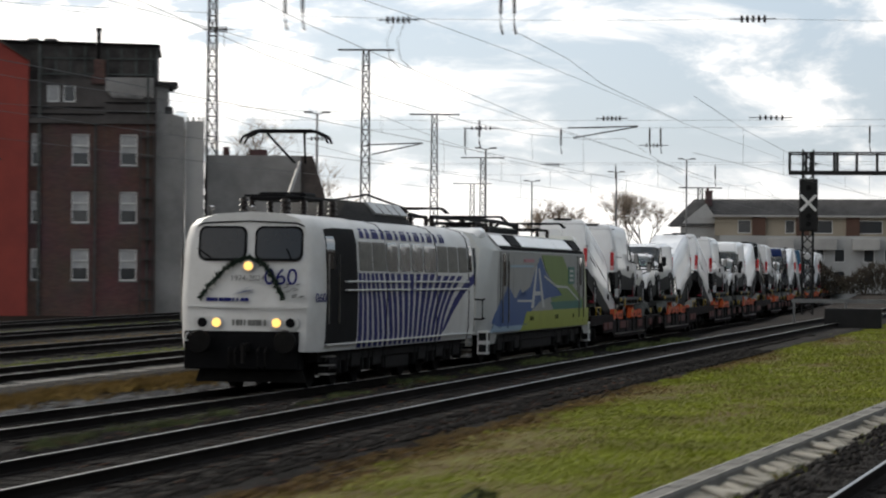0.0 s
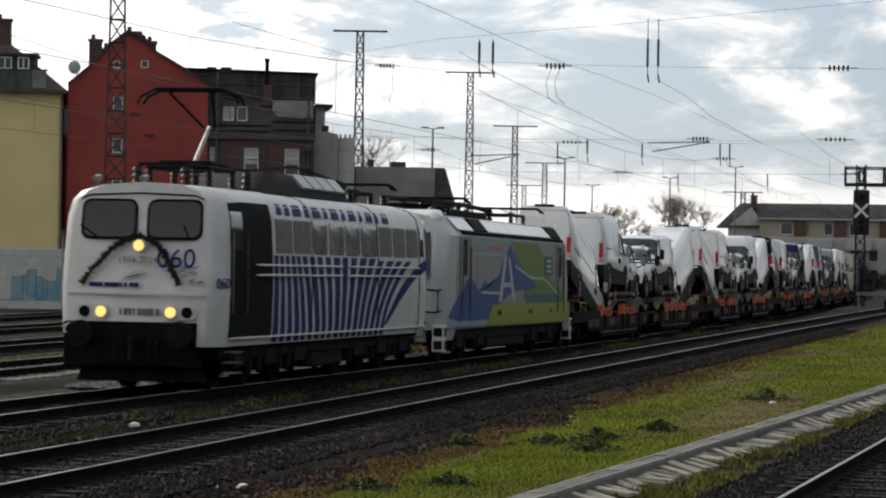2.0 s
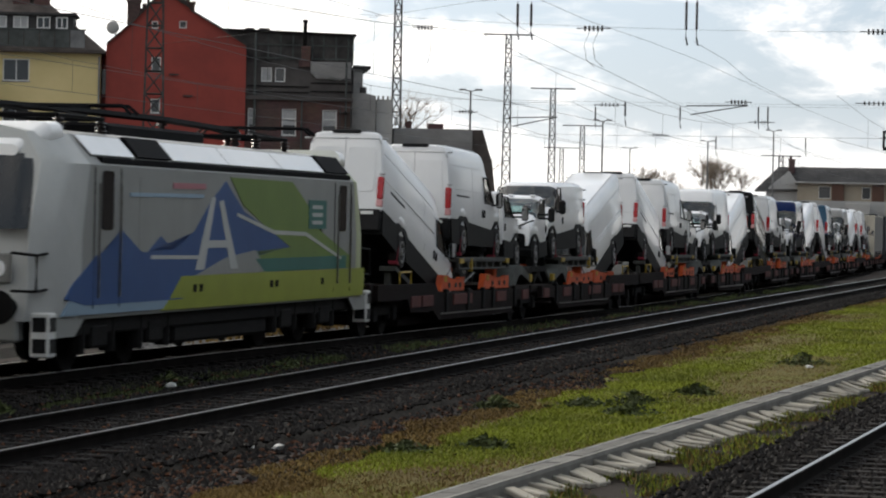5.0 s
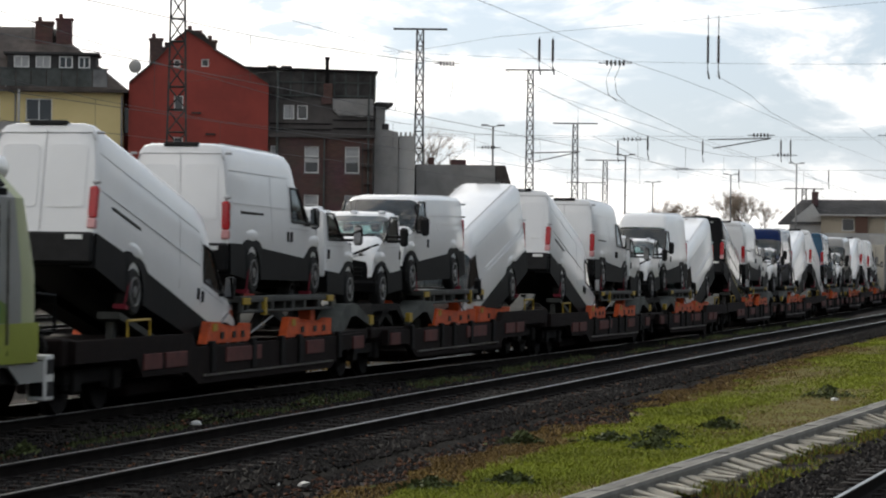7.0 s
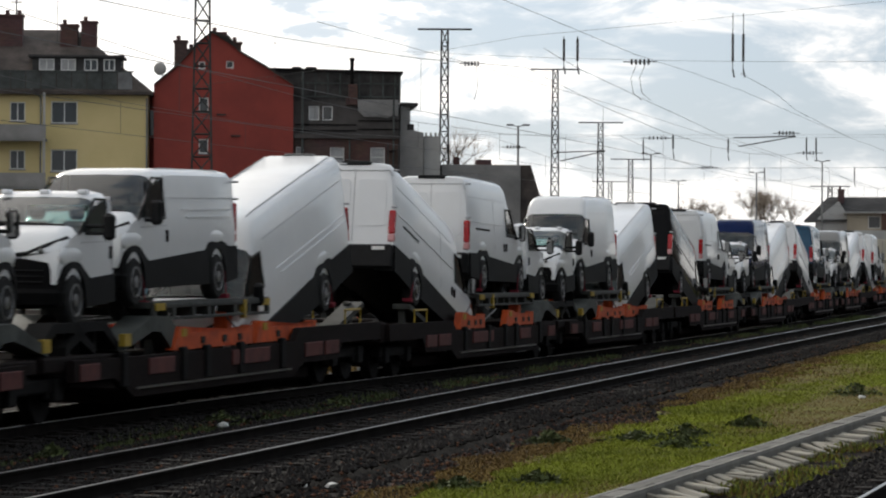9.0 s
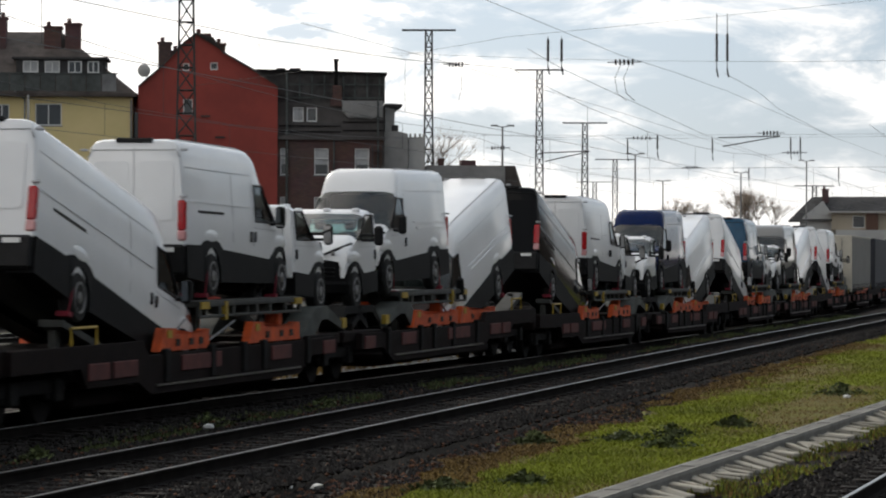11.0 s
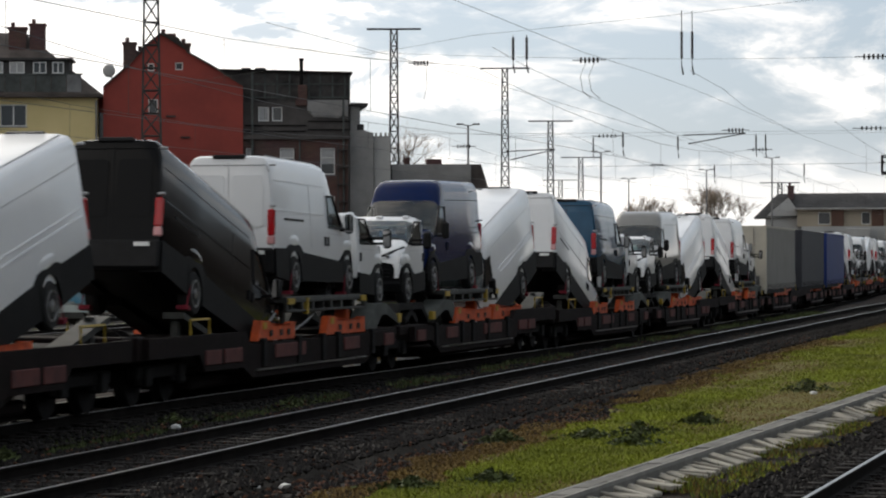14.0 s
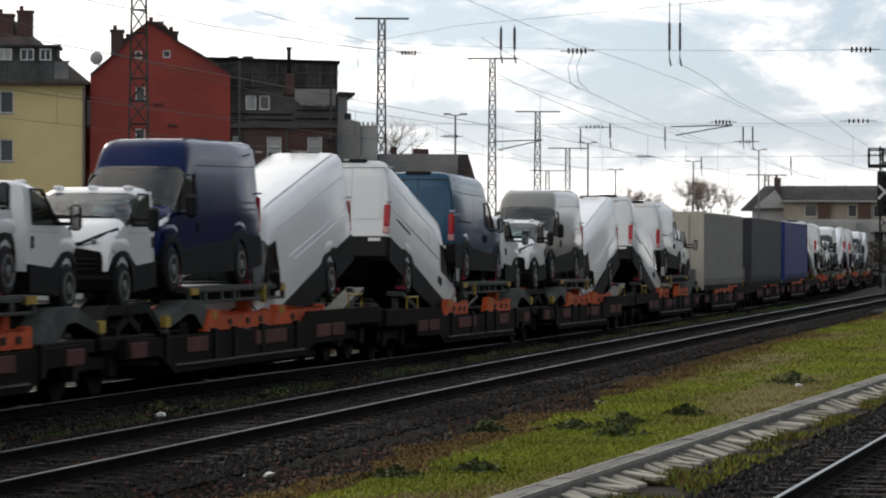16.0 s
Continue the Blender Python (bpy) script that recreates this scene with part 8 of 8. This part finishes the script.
wire([(-23.1, 112.0, 9.5), (-23.24, 119.0, 9.19), (-23.5, 132.4, 8.85), (-24.07, 160.6, 8.17), (-24.6, 187.0, 7.95), (-25.3, 223.0, 7.6), (-26.2, 270.0, 7.3), (-28.0, 360.0, 7.0)], 0.009)
wire([(-33.6, 120.0, 11.1), (-34.1, 148.8, 11.11), (-34.8, 181.6, 11.07), (-35.4, 210.0, 10.94), (-36.2, 253.0, 10.62), (-37.4, 315.0, 10.2)], 0.010)
wire([(-16.1, 62.0, 8.3), (-16.4, 78.5, 8.25), (-16.75, 94.3, 8.19), (-17.0, 106.8, 8.32), (-17.3, 120.8, 8.39), (-18.2, 165.0, 8.2), (-19.6, 235.0, 8.3), (-21.6, 330.0, 7.8)], 0.006)
wire([(-17.25, 119.7, 9.0), (-17.47, 130.5, 8.85), (-17.64, 138.9, 8.47), (-18.2, 165.0, 8.2)], 0.008)


def cantilever(x, y, z, l):
    t = thing("cantilever", "slanted cantilever arm of the overhead line", "cantilever", pose(x, y, z, 0, 0, 8))
    bm = bmesh.new()
    bar(bm, (0, 0, 0), (l, 0, 0.12), 0.035, 6)
    bar(bm, (0.3, 0, -0.55), (l, 0, 0.10), 0.035, 6)
    part("tube", bm, "mast", t)


cantilever(-29.8, 203.9, 9.58, 3.9)
cantilever(-41.8, 206.7, 8.75, 3.2)


def signal():
    s = thing("signal_mast", "dark railway signal on a lattice post with a white cross", "signal", pose(-15.2, 189.4, -0.3, 0, 0, 4))
    bm = bmesh.new()
    for sx, sy in ((-1, -1), (1, -1), (1, 1), (-1, 1)):
        bar(bm, (sx * 0.26, sy * 0.26, 0), (sx * 0.26, sy * 0.26, 8.2), 0.05, 4)
    for i in range(14):
        z = i * 0.58
        for k in range(4):
            c = [(-1, -1), (1, -1), (1, 1), (-1, 1)]
            p, q = c[k], c[(k + 1) % 4]
            if i % 2:
                p, q = q, p
            bar(bm, (p[0] * .26, p[1] * .26, z), (q[0] * .26, q[1] * .26, z + 0.58), 0.03, 4)
    part("post", bm, "sig_black", s)
    bm = bmesh.new()
    box(bm, -0.95, 5.6, -0.5, 0.5, 6.95, 7.15)
    walk_ = part("walkway", bm, "sig_black", s)
    bm = bmesh.new()
    for z in (7.95, 8.05):
        box(bm, -0.95, 5.6, -0.52, -0.46, z - 0.04, z + 0.04)
    for u in (-0.9, -0.1, 0.15, 1.3, 1.45, 2.4, 3.4, 4.4, 5.5):
        box(bm, u - 0.07, u + 0.07, -0.53, -0.45, 7.1, 8.05)
    part("railing", bm, "sig_black", walk_)
    bm = bmesh.new()
    box(bm, -0.42, 0.50, -0.62, -0.30, 4.15, 6.75, 0.05)
    head = part("signal_head", bm, "sig_black", s)
    for a in (45, -45):
        bm = bmesh.new()
        box(bm, -0.55, 0.55, -0.02, 0.02, -0.07, 0.07, 0, Matrix.Translation((0.04, -0.66, 5.55)) @ Matrix.Rotation(radians(a), 4, "Y"))
        part("cross_board", bm, "sig_white", head)
    bm = bmesh.new()
    for z in (6.3, 4.9, 4.5):
        bar(bm, (0.05, -0.6, z), (0.05, -0.68, z), 0.13, 12)
    part("lamp_hood", bm, "trim_and_reflection", head)


signal()


def buffer_post():
    b = thing("relay_box", "low dark trackside box with a pale rail on top", "trackside box", pose(-11.6, 154.0, -0.3, 0, 0, 2))
    bm = bmesh.new()
    box(bm, 0.4, 2.6, -0.4, 0.4, 0.0, 0.85, 0.03)
    part("cabinet", bm, "sig_black", b)
    bm = bmesh.new()
    box(bm, -0.9, 4.0, -0.05, 0.05, 1.05, 1.2)
    for u in (-0.8, 1.2, 3.8):
        box(bm, u - 0.04, u + 0.04, -0.04, 0.04, 0.0, 1.1)
    part("rail", bm, "zinc", b)


buffer_post()


# ---- movement ----
def motions():
    for ob, back, m in MOVERS:
        rows = []
        for t in [i * 0.1 for i in range(15)] + [i * 0.5 for i in range(3, 33)]:
            rows.append((t, on_rail(train_at(t) + back) @ m))
        walk(ob, rows)


motions()
